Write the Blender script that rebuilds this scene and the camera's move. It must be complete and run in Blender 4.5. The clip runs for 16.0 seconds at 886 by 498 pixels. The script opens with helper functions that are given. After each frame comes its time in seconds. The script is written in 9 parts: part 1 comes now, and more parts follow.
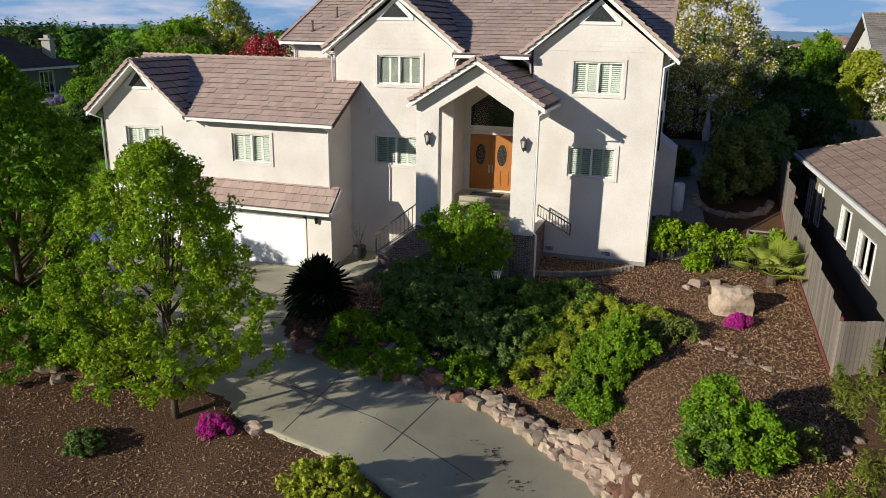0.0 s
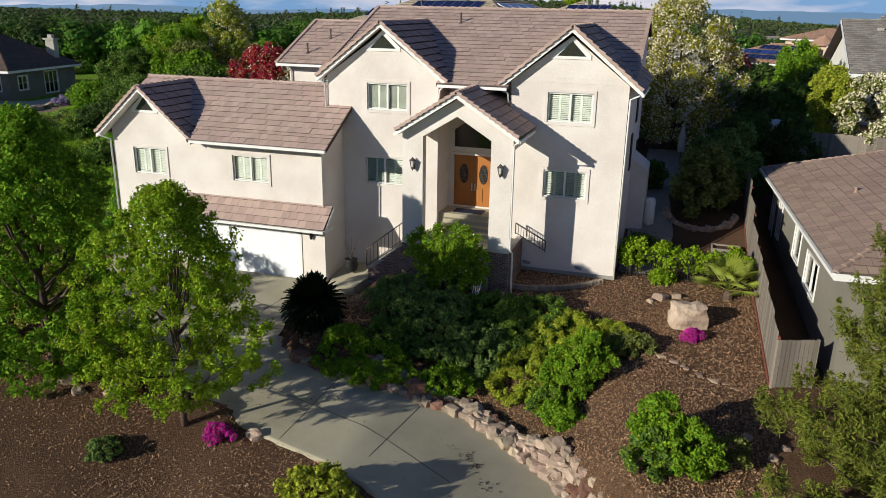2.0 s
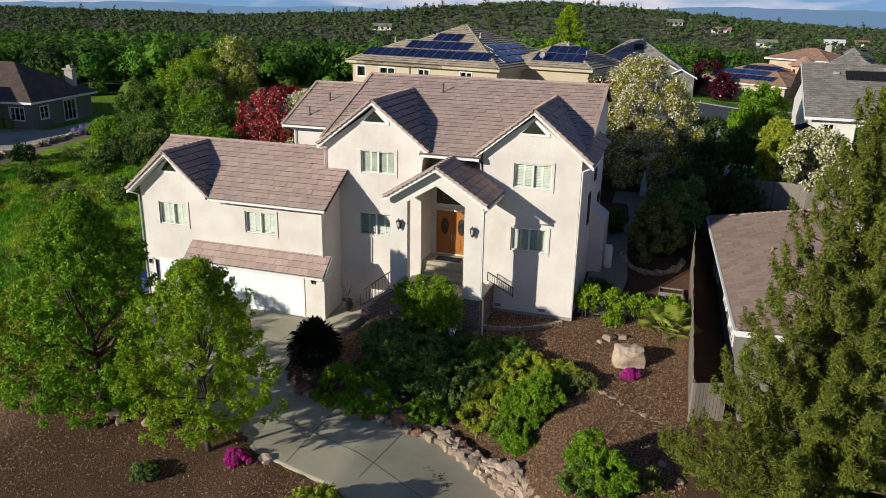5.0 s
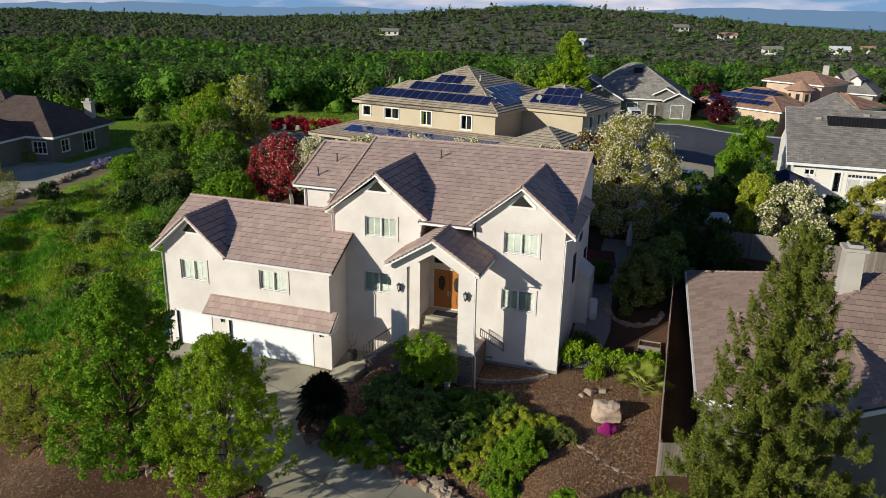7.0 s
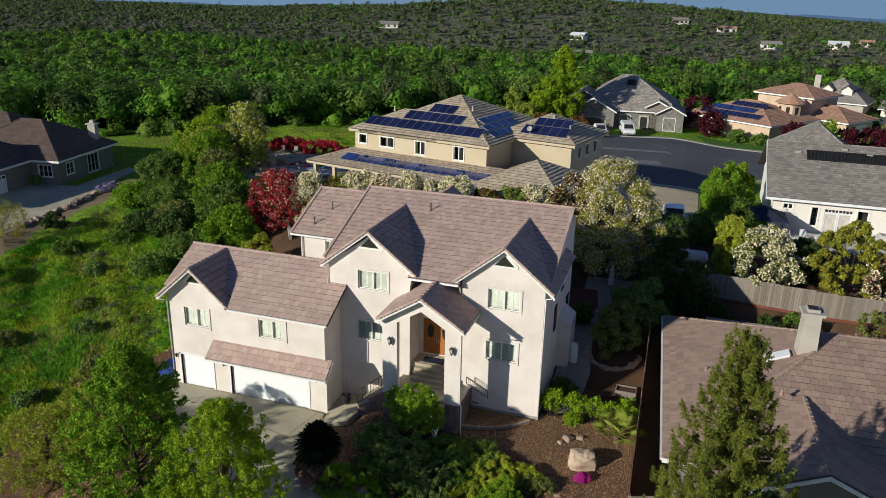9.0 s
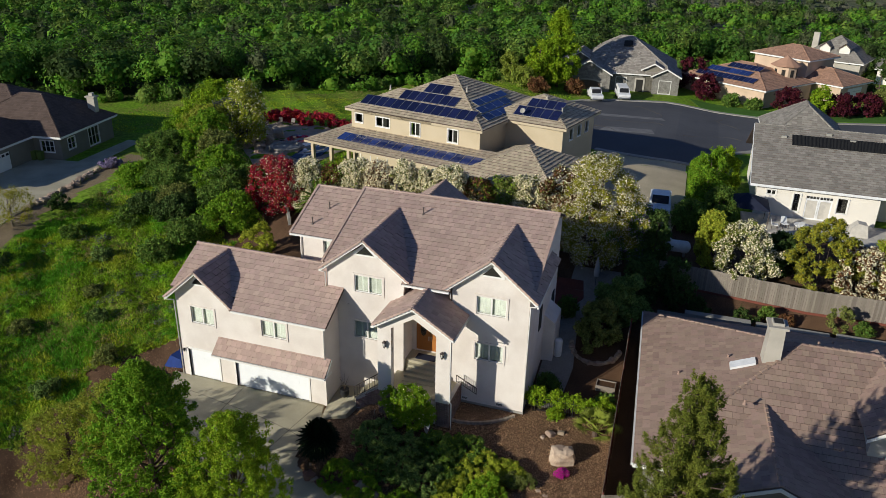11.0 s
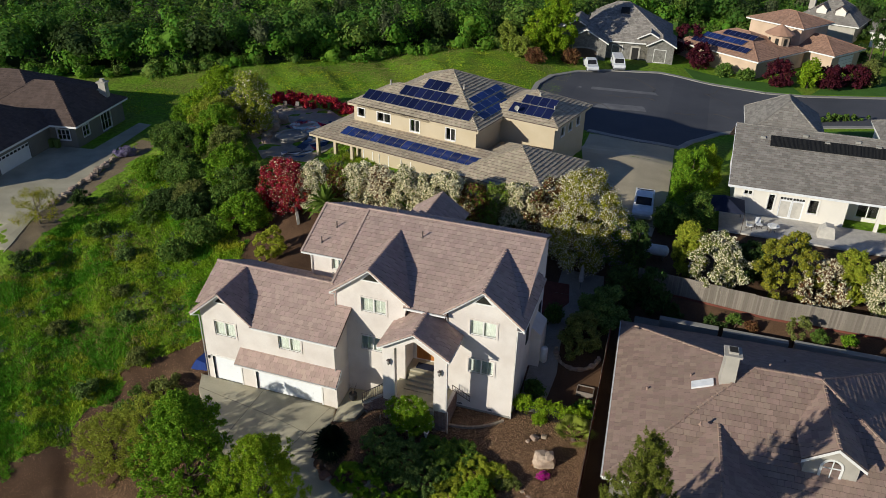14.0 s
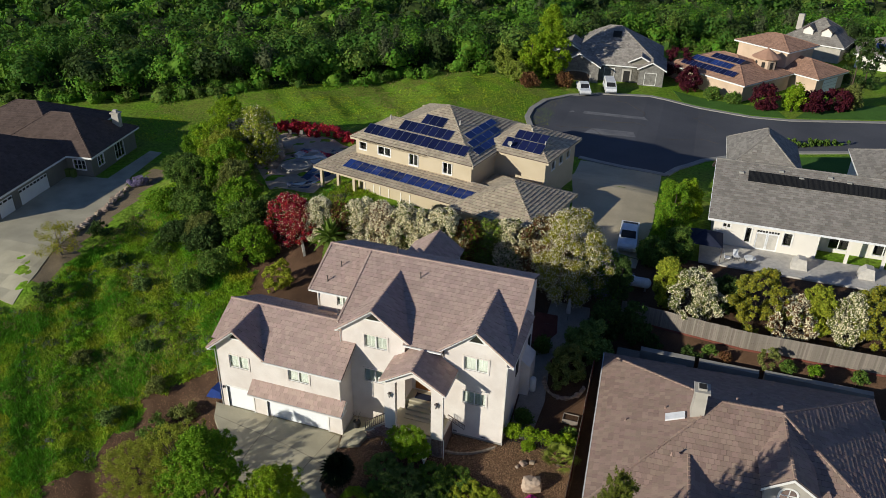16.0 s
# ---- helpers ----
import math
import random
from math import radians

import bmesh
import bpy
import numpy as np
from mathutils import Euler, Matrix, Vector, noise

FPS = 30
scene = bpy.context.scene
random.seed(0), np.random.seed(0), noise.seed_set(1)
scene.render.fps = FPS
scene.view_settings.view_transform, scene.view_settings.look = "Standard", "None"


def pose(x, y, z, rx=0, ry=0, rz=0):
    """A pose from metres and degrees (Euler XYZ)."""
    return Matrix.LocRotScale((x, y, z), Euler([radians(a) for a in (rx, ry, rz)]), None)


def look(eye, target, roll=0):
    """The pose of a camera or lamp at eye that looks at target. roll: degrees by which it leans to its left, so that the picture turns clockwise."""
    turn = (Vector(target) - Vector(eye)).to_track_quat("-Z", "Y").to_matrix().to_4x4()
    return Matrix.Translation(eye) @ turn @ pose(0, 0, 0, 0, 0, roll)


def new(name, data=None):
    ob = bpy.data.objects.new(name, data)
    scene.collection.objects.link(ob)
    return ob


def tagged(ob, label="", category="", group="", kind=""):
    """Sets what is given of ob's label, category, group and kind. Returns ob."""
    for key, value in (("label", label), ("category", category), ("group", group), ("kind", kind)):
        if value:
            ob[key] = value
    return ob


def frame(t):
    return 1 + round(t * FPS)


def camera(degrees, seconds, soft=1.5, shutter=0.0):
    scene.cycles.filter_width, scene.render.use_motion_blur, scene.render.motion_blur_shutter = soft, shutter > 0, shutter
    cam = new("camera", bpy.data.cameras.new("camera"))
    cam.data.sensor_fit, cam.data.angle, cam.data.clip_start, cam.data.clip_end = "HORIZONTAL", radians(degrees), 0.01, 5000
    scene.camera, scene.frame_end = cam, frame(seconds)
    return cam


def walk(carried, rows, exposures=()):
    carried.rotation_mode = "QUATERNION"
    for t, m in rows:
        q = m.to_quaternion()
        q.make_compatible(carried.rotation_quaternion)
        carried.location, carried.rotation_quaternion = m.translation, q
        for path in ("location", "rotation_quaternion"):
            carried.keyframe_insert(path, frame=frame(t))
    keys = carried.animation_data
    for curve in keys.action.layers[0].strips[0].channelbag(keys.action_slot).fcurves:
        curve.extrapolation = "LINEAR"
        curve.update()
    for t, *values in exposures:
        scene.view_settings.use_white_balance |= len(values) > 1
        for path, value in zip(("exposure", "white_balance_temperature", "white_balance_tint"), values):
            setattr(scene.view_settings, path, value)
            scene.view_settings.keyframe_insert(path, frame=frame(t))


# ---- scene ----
cam = camera(60.8, 16.0, soft=0.5)
METRES, EYE, TILT, LEAN, TURN = 39.0, 10.2, -16.3, -1.0, 17.8
ROWS = [
    (0.0, 0.0, 0.0, 0.0, 0.0, 0.0, -0.0),
    (0.5, 0.0036, -0.0125, 0.0116, 0.02, -0.6, 0.01),
    (1.0, 0.0074, -0.0281, 0.0218, 0.02, -1.11, 0.02),
    (1.5, 0.0123, -0.046, 0.03, 0.03, -1.35, 0.03),
    (2.0, 0.0177, -0.0661, 0.0385, 0.03, -1.43, 0.01),
    (2.5, 0.0225, -0.088, 0.0472, 0.01, -1.49, 0.0),
    (3.0, 0.0277, -0.112, 0.0555, 0.02, -1.54, 0.01),
    (5.5, 0.0476, -0.2323, 0.127, 0.3, -1.7, -0.16),
    (6.0, 0.0511, -0.2563, 0.1503, 0.44, -1.7, -0.19),
    (6.5, 0.0551, -0.2796, 0.1728, 0.59, -1.7, -0.23),
    (7.0, 0.059, -0.3015, 0.1954, 0.73, -1.72, -0.29),
    (7.5, 0.0635, -0.3208, 0.2189, 0.77, -1.71, -0.33),
    (8.0, 0.0678, -0.3371, 0.2438, 0.77, -1.73, -0.33),
    (8.5, 0.0727, -0.3523, 0.2712, 0.76, -2.03, -0.35),
    (11.0, 0.0897, -0.423, 0.4153, 0.67, -7.35, -0.41),
    (11.5, 0.0908, -0.4372, 0.4472, 0.68, -8.94, -0.41),
    (12.0, 0.0912, -0.4527, 0.4811, 0.69, -10.45, -0.39),
    (12.5, 0.0916, -0.4701, 0.5139, 0.7, -11.62, -0.36),
    (13.0, 0.0931, -0.4888, 0.548, 0.71, -12.68, -0.34),
    (13.5, 0.094, -0.5096, 0.58, 0.69, -12.72, -0.33),
    (14.0, 0.0956, -0.5316, 0.6095, 0.69, -12.76, -0.33),
    (14.5, 0.0972, -0.5549, 0.6385, 0.67, -12.78, -0.3),
    (15.0, 0.0989, -0.5804, 0.6669, 0.67, -12.81, -0.28),
    (15.5, 0.1011, -0.608, 0.6946, 0.66, -12.84, -0.28),
    (16.0, 0.1028, -0.6361, 0.7215, 0.64, -12.85, -0.27),
]
walk(cam, [(t, pose(0, 0, EYE, TILT, LEAN, TURN) @ pose(METRES * x, METRES * y, METRES * z, 90 + pitch, roll, yaw)) for t, x, y, z, yaw, pitch, roll in ROWS],
     exposures=[(0.0, 0.03), (3.0, 0.0), (8.5, -0.05), (11.0, -0.10), (13.0, -0.12), (16.0, -0.07)])

# ---------------------------------------------------------------- world and light
SUN = Vector((-2.9, -3.55, 1.5)).normalized()
world = bpy.data.worlds.new("sky")
scene.world = world
world.use_nodes = True
wn, wl = world.node_tree.nodes, world.node_tree.links
wn.clear()
sky = wn.new("ShaderNodeTexSky")
sky.sky_type = "NISHITA"
sky.sun_disc = False
sky.sun_elevation = math.asin(SUN.z)
sky.sun_rotation = math.atan2(SUN.x, SUN.y)
sky.altitude, sky.air_density, sky.dust_density, sky.ozone_density = 300, 1.0, 0.1, 4.0
# clouds low over the horizon, white against the blue
tc = wn.new("ShaderNodeTexCoord")
mp = wn.new("ShaderNodeMapping")
mp.inputs["Scale"].default_value = (3.0, 3.0, 16.0)
cl = wn.new("ShaderNodeTexNoise")
cl.inputs["Scale"].default_value, cl.inputs["Detail"].default_value = 2.2, 7.0
cr = wn.new("ShaderNodeValToRGB")
cr.color_ramp.elements[0].position, cr.color_ramp.elements[1].position = 0.43, 0.66
mixw = wn.new("ShaderNodeMixRGB")
mixw.inputs["Color2"].default_value = (15.0, 12.6, 10.2, 1)
bgw = wn.new("ShaderNodeBackground")
bgw.inputs["Strength"].default_value = 0.07
outw = wn.new("ShaderNodeOutputWorld")
wl.new(tc.outputs["Generated"], mp.inputs["Vector"])
wl.new(mp.outputs["Vector"], cl.inputs["Vector"])
wl.new(cl.outputs["Fac"], cr.inputs["Fac"])
sep = wn.new("ShaderNodeSeparateXYZ")
low = wn.new("ShaderNodeMapRange")
low.inputs["From Min"].default_value, low.inputs["From Max"].default_value = 0.06, 0.42
low.inputs["To Min"].default_value, low.inputs["To Max"].default_value = 0.9, 0.0
wl.new(tc.outputs["Generated"], sep.inputs["Vector"])
wl.new(sep.outputs["Z"], low.inputs["Value"])
cover = wn.new("ShaderNodeMath")
cover.operation = "MULTIPLY"
wl.new(cr.outputs["Color"], cover.inputs[0])
wl.new(low.outputs["Result"], cover.inputs[1])
wl.new(cover.outputs["Value"], mixw.inputs["Fac"])
deep = wn.new("ShaderNodeMixRGB")
deep.inputs["Color2"].default_value = (3.3, 5.9, 8.0, 1)
wl.new(low.outputs["Result"], deep.inputs["Fac"])
wl.new(sky.outputs["Color"], deep.inputs["Color1"])
wl.new(deep.outputs["Color"], mixw.inputs["Color1"])
tint = wn.new("ShaderNodeMixRGB")
tint.blend_type = "MULTIPLY"
tint.inputs["Fac"].default_value = 1.0
tint.inputs["Color2"].default_value = (0.80, 0.88, 1.15, 1)
wl.new(mixw.outputs["Color"], tint.inputs["Color1"])
wl.new(tint.outputs["Color"], bgw.inputs["Color"])
wl.new(bgw.outputs["Background"], outw.inputs["Surface"])
sun = new("sun", bpy.data.lights.new("sun", "SUN"))
sun.data.energy, sun.data.angle, sun.data.color = 5.0, radians(0.55), (0.975, 0.945, 0.83)
sun.matrix_world = look(SUN * 60, (0, 0, 0))


# ---------------------------------------------------------------- materials
def material(name, base, rough=0.8, vary=0.25, scale=2.0, fine=30.0, bump=0.3, island=0.0, metal=0.0,
             second=None, blotch=0.5, object_random=0.0, spec=0.3, translucent=0.0, hue=0.0, bump_dist=0.02):
    """Colour with variation at two scales, fine relief, and a tone of its own for each loose piece or object."""
    m = bpy.data.materials.new(name)
    m.use_nodes = True
    n, l = m.node_tree.nodes, m.node_tree.links
    b = n["Principled BSDF"]
    b.inputs["Roughness"].default_value, b.inputs["Metallic"].default_value = rough, metal
    b.inputs["Specular IOR Level"].default_value = spec
    co = n.new("ShaderNodeTexCoord")
    big, small = n.new("ShaderNodeTexNoise"), n.new("ShaderNodeTexNoise")
    big.inputs["Scale"].default_value, big.inputs["Detail"].default_value = scale, 4
    small.inputs["Scale"].default_value, small.inputs["Detail"].default_value = fine, 3
    l.new(co.outputs["Object"], big.inputs["Vector"])
    l.new(co.outputs["Object"], small.inputs["Vector"])
    second = second or tuple(min(1, c * 0.62) for c in base)
    mix = n.new("ShaderNodeMixRGB")
    mix.inputs["Color1"].default_value, mix.inputs["Color2"].default_value = (*base, 1), (*second, 1)
    ramp = n.new("ShaderNodeMapRange")
    ramp.inputs["From Min"].default_value, ramp.inputs["From Max"].default_value = 0.35, 0.7
    ramp.inputs["To Max"].default_value = blotch
    l.new(big.outputs["Fac"], ramp.inputs["Value"])
    l.new(ramp.outputs["Result"], mix.inputs["Fac"])
    hs = n.new("ShaderNodeHueSaturation")
    l.new(mix.outputs["Color"], hs.inputs["Color"])
    value = n.new("ShaderNodeMapRange")
    value.inputs["From Min"].default_value, value.inputs["From Max"].default_value = 0.3, 0.7
    value.inputs["To Min"].default_value, value.inputs["To Max"].default_value = 1 - vary, 1 + vary
    l.new(small.outputs["Fac"], value.inputs["Value"])
    last = value.outputs["Result"]
    source = None
    if island or object_random:
        source = (n.new("ShaderNodeNewGeometry").outputs["Random Per Island"] if island
                  else n.new("ShaderNodeObjectInfo").outputs["Random"])
        amount = island or object_random
        r = n.new("ShaderNodeMapRange")
        r.inputs["To Min"].default_value, r.inputs["To Max"].default_value = 1 - amount, 1 + amount
        l.new(source, r.inputs["Value"])
        mul = n.new("ShaderNodeMath")
        mul.operation = "MULTIPLY"
        l.new(last, mul.inputs[0])
        l.new(r.outputs["Result"], mul.inputs[1])
        last = mul.outputs["Value"]
        if hue:
            h = n.new("ShaderNodeMapRange")
            h.inputs["To Min"].default_value, h.inputs["To Max"].default_value = 0.5 - hue, 0.5 + hue
            sc = n.new("ShaderNodeMath")
            sc.operation, sc.inputs[1].default_value = "MULTIPLY", 7.31
            fr = n.new("ShaderNodeMath")
            fr.operation = "FRACT"
            l.new(source, sc.inputs[0])
            l.new(sc.outputs["Value"], fr.inputs[0])
            l.new(fr.outputs["Value"], h.inputs["Value"])
            l.new(h.outputs["Result"], hs.inputs["Hue"])
    l.new(last, hs.inputs["Value"])
    l.new(hs.outputs["Color"], b.inputs["Base Color"])
    if bump:
        bp = n.new("ShaderNodeBump")
        bp.inputs["Strength"].default_value, bp.inputs["Distance"].default_value = bump, bump_dist
        l.new(small.outputs["Fac"], bp.inputs["Height"])
        l.new(bp.outputs["Normal"], b.inputs["Normal"])
    if translucent:
        tr = n.new("ShaderNodeBsdfTranslucent")
        mx = n.new("ShaderNodeMixShader")
        mx.inputs["Fac"].default_value = translucent
        l.new(hs.outputs["Color"], tr.inputs["Color"])
        l.new(b.outputs["BSDF"], mx.inputs[1])
        l.new(tr.outputs["BSDF"], mx.inputs[2])
        l.new(mx.outputs["Shader"], n["Material Output"].inputs["Surface"])
    return m


def leaf_material(name, base, second=None, spread=0.35, hue=0.02, translucent=0.35, rough=0.7):
    return material(name, base, rough=rough, vary=0.12, scale=0.8, fine=6.0, bump=0, island=spread, second=second,
                    blotch=0.6, translucent=translucent, hue=hue, spec=0.1)


M = {}
M["stucco"] = material("stucco", (0.75, 0.685, 0.625), 0.92, 0.05, 0.7, 18, 0.25, second=(0.61, 0.535, 0.475), blotch=0.75, spec=0.15)
M["white"] = material("white_paint", (0.80, 0.78, 0.74), 0.55, 0.04, 1.2, 40, 0.05, second=(0.70, 0.67, 0.62), blotch=0.4)
M["tile"] = material("roof_tile", (0.475, 0.34, 0.285), 0.85, 0.10, 0.6, 24, 0.3, island=0.11, second=(0.39, 0.285, 0.24), hue=0.008, spec=0.2)
M["door_white"] = material("white_door_enamel", (0.86, 0.87, 0.88), 0.45, 0.03, 1.5, 30, 0.03, second=(0.78, 0.79, 0.80), blotch=0.4)
M["tan_concrete"] = material("tan_concrete", (0.56, 0.47, 0.32), 0.9, 0.12, 0.4, 25, 0.25, second=(0.44, 0.365, 0.25), blotch=0.8, spec=0.2)
# edge tone: weathering, darkened further to paint each course's shadow line
M["tile_edge"] = material("weathered_shaded_tile_edge", (0.16, 0.117, 0.098), 0.95, 0.2, 1.0, 20, 0.2)
# near-black butts for the gables: lee-side shade put into the colour
M["tile_butt_shade"] = material("shaded_tile_butt", (0.06, 0.042, 0.036), 0.95, 0.2, 1.0, 20, 0.2)
M["lantern"] = material("lantern_glass", (0.62, 0.60, 0.56), 0.25, 0.05, 3, 20, 0.02, spec=0.6)
M["tile_single"] = material("roof_tile_single", (0.475, 0.34, 0.285), 0.85, 0.10, 0.6, 24, 0.3, object_random=0.13, second=(0.39, 0.285, 0.24), hue=0.008, spec=0.2)
M["tile_tan"] = material("roof_tile_tan", (0.52, 0.43, 0.305), 0.85, 0.1, 0.5, 24, 0.3, island=0.18, second=(0.37, 0.305, 0.22), hue=0.01, spec=0.2)
M["tile_nb"] = material("roof_tile_neighbour", (0.345, 0.24, 0.188), 0.85, 0.1, 0.5, 24, 0.3, island=0.14, second=(0.29, 0.20, 0.158), hue=0.01, spec=0.2)
M["tile_dark"] = material("roof_tile_dark", (0.125, 0.088, 0.072), 0.85, 0.1, 0.5, 24, 0.3, island=0.15, spec=0.2)
M["tile_orange"] = material("roof_tile_clay", (0.45, 0.26, 0.175), 0.85, 0.1, 0.6, 24, 0.3, island=0.16, spec=0.2)
M["shingle"] = material("grey_shingle", (0.28, 0.255, 0.222), 0.9, 0.1, 0.8, 26, 0.3, island=0.2, hue=0.01, spec=0.15)
M["shingle_dark"] = material("dark_grey_shingle", (0.34, 0.305, 0.265), 0.9, 0.1, 0.8, 26, 0.3, island=0.25, hue=0.01, spec=0.15)
M["underlay"] = material("roof_underlay", (0.085, 0.06, 0.055), 0.95, 0.1, 1, 20, 0.1)
M["concrete"] = material("driveway_concrete", (0.505, 0.455, 0.325), 0.9, 0.12, 0.35, 30, 0.25, second=(0.315, 0.28, 0.20), blotch=0.8, spec=0.2)
M["joint"] = material("joint_sealant", (0.10, 0.085, 0.07), 0.9, 0.2, 3, 40, 0.1)
M["asphalt"] = material("asphalt", (0.078, 0.08, 0.09), 0.9, 0.15, 0.12, 40, 0.2, second=(0.115, 0.115, 0.125), blotch=0.8, spec=0.2)
M["worn_asphalt"] = material("worn_asphalt", (0.20, 0.198, 0.20), 0.9, 0.2, 0.6, 30, 0.2, second=(0.12, 0.12, 0.13), blotch=0.9)
M["curb"] = material("kerb_concrete", (0.36, 0.34, 0.30), 0.9, 0.08, 0.8, 40, 0.2)
M["mulch"] = material("mulch", (0.095, 0.054, 0.032), 0.95, 0.5, 0.5, 22, 0.9, second=(0.145, 0.084, 0.05), blotch=0.8, spec=0.1, bump_dist=0.05)
M["hill_ground"] = material("scrub_covered_ground", (0.13, 0.13, 0.085), 0.95, 0.45, 0.012, 0.30, 0.7, second=(0.085, 0.105, 0.05), blotch=0.9, spec=0.1, bump_dist=0.6)
M["dirt"] = material("bare_dirt", (0.27, 0.205, 0.125), 0.95, 0.35, 0.6, 14, 0.7, second=(0.20, 0.15, 0.095), blotch=0.8, spec=0.1, bump_dist=0.05)
M["chip"] = material("bark_chip", (0.49, 0.30, 0.17), 0.9, 0.2, 2, 30, 0.2, island=0.6, hue=0.015, spec=0.1)
M["stone"] = material("field_stone", (0.42, 0.325, 0.245), 0.9, 0.2, 1.5, 14, 0.6, object_random=0.28, second=(0.31, 0.215, 0.155), hue=0.015, blotch=0.8, spec=0.2)
M["redstone"] = material("red_stone", (0.24, 0.115, 0.075), 0.9, 0.2, 1.5, 12, 0.6, object_random=0.25, second=(0.16, 0.10, 0.08), blotch=0.8, spec=0.2)
M["boulder"] = material("sandstone", (0.52, 0.40, 0.30), 0.9, 0.12, 1.3, 10, 0.6, second=(0.40, 0.28, 0.20), blotch=0.8, spec=0.2)
M["brick"] = material("brown_brick", (0.25, 0.165, 0.14), 0.9, 0.15, 3, 40, 0.4, object_random=0.35, hue=0.015, spec=0.2)
M["mortar"] = material("mortar", (0.52, 0.48, 0.44), 0.95, 0.12, 3, 50, 0.4)
M["iron"] = material("painted_iron", (0.10, 0.075, 0.065), 0.5, 0.1, 3, 30, 0.05, spec=0.4)
M["black"] = material("black_paint", (0.02, 0.02, 0.022), 0.5, 0.1, 3, 30, 0.05)
M["door_wood"] = material("varnished_oak", (0.40, 0.145, 0.032), 0.4, 0.12, 1.5, 26, 0.1, second=(0.40, 0.17, 0.045), blotch=0.7, spec=0.4)
M["fence_wood"] = material("weathered_fence", (0.245, 0.21, 0.17), 0.9, 0.2, 1.5, 18, 0.4, object_random=0.22, second=(0.20, 0.165, 0.14), hue=0.01, spec=0.15)
M["red_wood"] = material("red_stained_wood", (0.20, 0.065, 0.045), 0.85, 0.2, 1.5, 18, 0.3, spec=0.2)
M["bark"] = material("tree_bark", (0.12, 0.085, 0.065), 0.95, 0.3, 3, 18, 0.8, spec=0.1)
M["pale_bark"] = material("pale_bark", (0.26, 0.21, 0.165), 0.95, 0.25, 3, 18, 0.6, spec=0.1)
M["grass"] = material("hill_grass_ground", (0.15, 0.29, 0.018), 0.95, 0.4, 0.22, 2.6, 0.9, second=(0.19, 0.21, 0.04), blotch=0.75, spec=0.1, bump_dist=0.15)
M["forest_floor"] = material("forest_floor", (0.06, 0.095, 0.022), 0.95, 0.4, 0.1, 2.0, 0.6, second=(0.075, 0.06, 0.03), spec=0.1)
M["lawn"] = material("lawn", (0.075, 0.17, 0.03), 0.95, 0.2, 0.4, 8, 0.4, spec=0.1)
M["blade"] = material("grass_blade", (0.20, 0.43, 0.016), 0.6, 0.15, 0.24, 3.0, 0, island=0.35, second=(0.40, 0.42, 0.03), blotch=1.0, translucent=0.35, hue=0.015, spec=0.2)
M["deep_blade"] = leaf_material("deep_green_blade", (0.10, 0.29, 0.018), (0.16, 0.34, 0.02), 0.35, 0.015, 0.35)
M["yellow_blade"] = leaf_material("yellow_green_blade", (0.36, 0.41, 0.03), (0.30, 0.40, 0.025), 0.35, 0.015, 0.35)
M["dry_blade"] = leaf_material("dry_grass_blade", (0.30, 0.25, 0.09), (0.2, 0.2, 0.06), 0.4, 0.02, 0.3)
M["pear"] = leaf_material("bright_green_leaf", (0.285, 0.405, 0.022), (0.175, 0.30, 0.018), 0.4, 0.02, 0.42)
M["pear_dark"] = leaf_material("mid_green_leaf", (0.19, 0.335, 0.022), (0.125, 0.24, 0.018), 0.4, 0.02, 0.35)
M["yellow_leaf"] = leaf_material("yellow_green_leaf", (0.40, 0.43, 0.045), (0.28, 0.34, 0.04), 0.35, 0.02, 0.4)
M["golden_leaf"] = leaf_material("golden_olive_leaf", (0.36, 0.34, 0.035), (0.26, 0.26, 0.03), 0.35, 0.02, 0.35)
M["sage_leaf"] = leaf_material("sage_leaf", (0.14, 0.15, 0.11), (0.11, 0.12, 0.09), 0.3, 0.02, 0.2)
M["willow"] = leaf_material("willow_leaf", (0.33, 0.36, 0.045), (0.25, 0.29, 0.04), 0.35, 0.02, 0.35)
M["olive_leaf"] = leaf_material("olive_leaf", (0.21, 0.235, 0.06), (0.15, 0.18, 0.045), 0.4, 0.02, 0.3)
M["dark_leaf"] = leaf_material("dark_green_leaf", (0.065, 0.11, 0.026), (0.045, 0.08, 0.02), 0.45, 0.02, 0.25)
M["mid_leaf"] = leaf_material("shrub_leaf", (0.135, 0.22, 0.036), (0.09, 0.155, 0.034), 0.45, 0.025, 0.3)
M["rosemary"] = leaf_material("rosemary_leaf", (0.155, 0.23, 0.055), (0.115, 0.175, 0.045), 0.45, 0.02, 0.2)
M["sago"] = leaf_material("sago_leaf", (0.014, 0.026, 0.010), None, 0.4, 0.02, 0.05, 0.6)
M["palm"] = leaf_material("palm_leaf", (0.30, 0.36, 0.06), (0.22, 0.28, 0.05), 0.3, 0.015, 0.35, 0.45)
M["needle"] = leaf_material("pine_needle", (0.16, 0.178, 0.026), (0.10, 0.13, 0.023), 0.45, 0.02, 0.25)
M["white_flower"] = leaf_material("white_blossom", (0.88, 0.80, 0.56), (0.78, 0.68, 0.44), 0.2, 0.01, 0.25)
M["magenta"] = leaf_material("magenta_blossom", (0.62, 0.03, 0.36), (0.5, 0.02, 0.3), 0.3, 0.02, 0.3)
M["lilac"] = leaf_material("lilac_blossom", (0.36, 0.30, 0.46), None, 0.3, 0.02, 0.3)
M["red_leaf"] = leaf_material("red_new_leaf", (0.46, 0.03, 0.055), (0.33, 0.04, 0.045), 0.5, 0.02, 0.35)
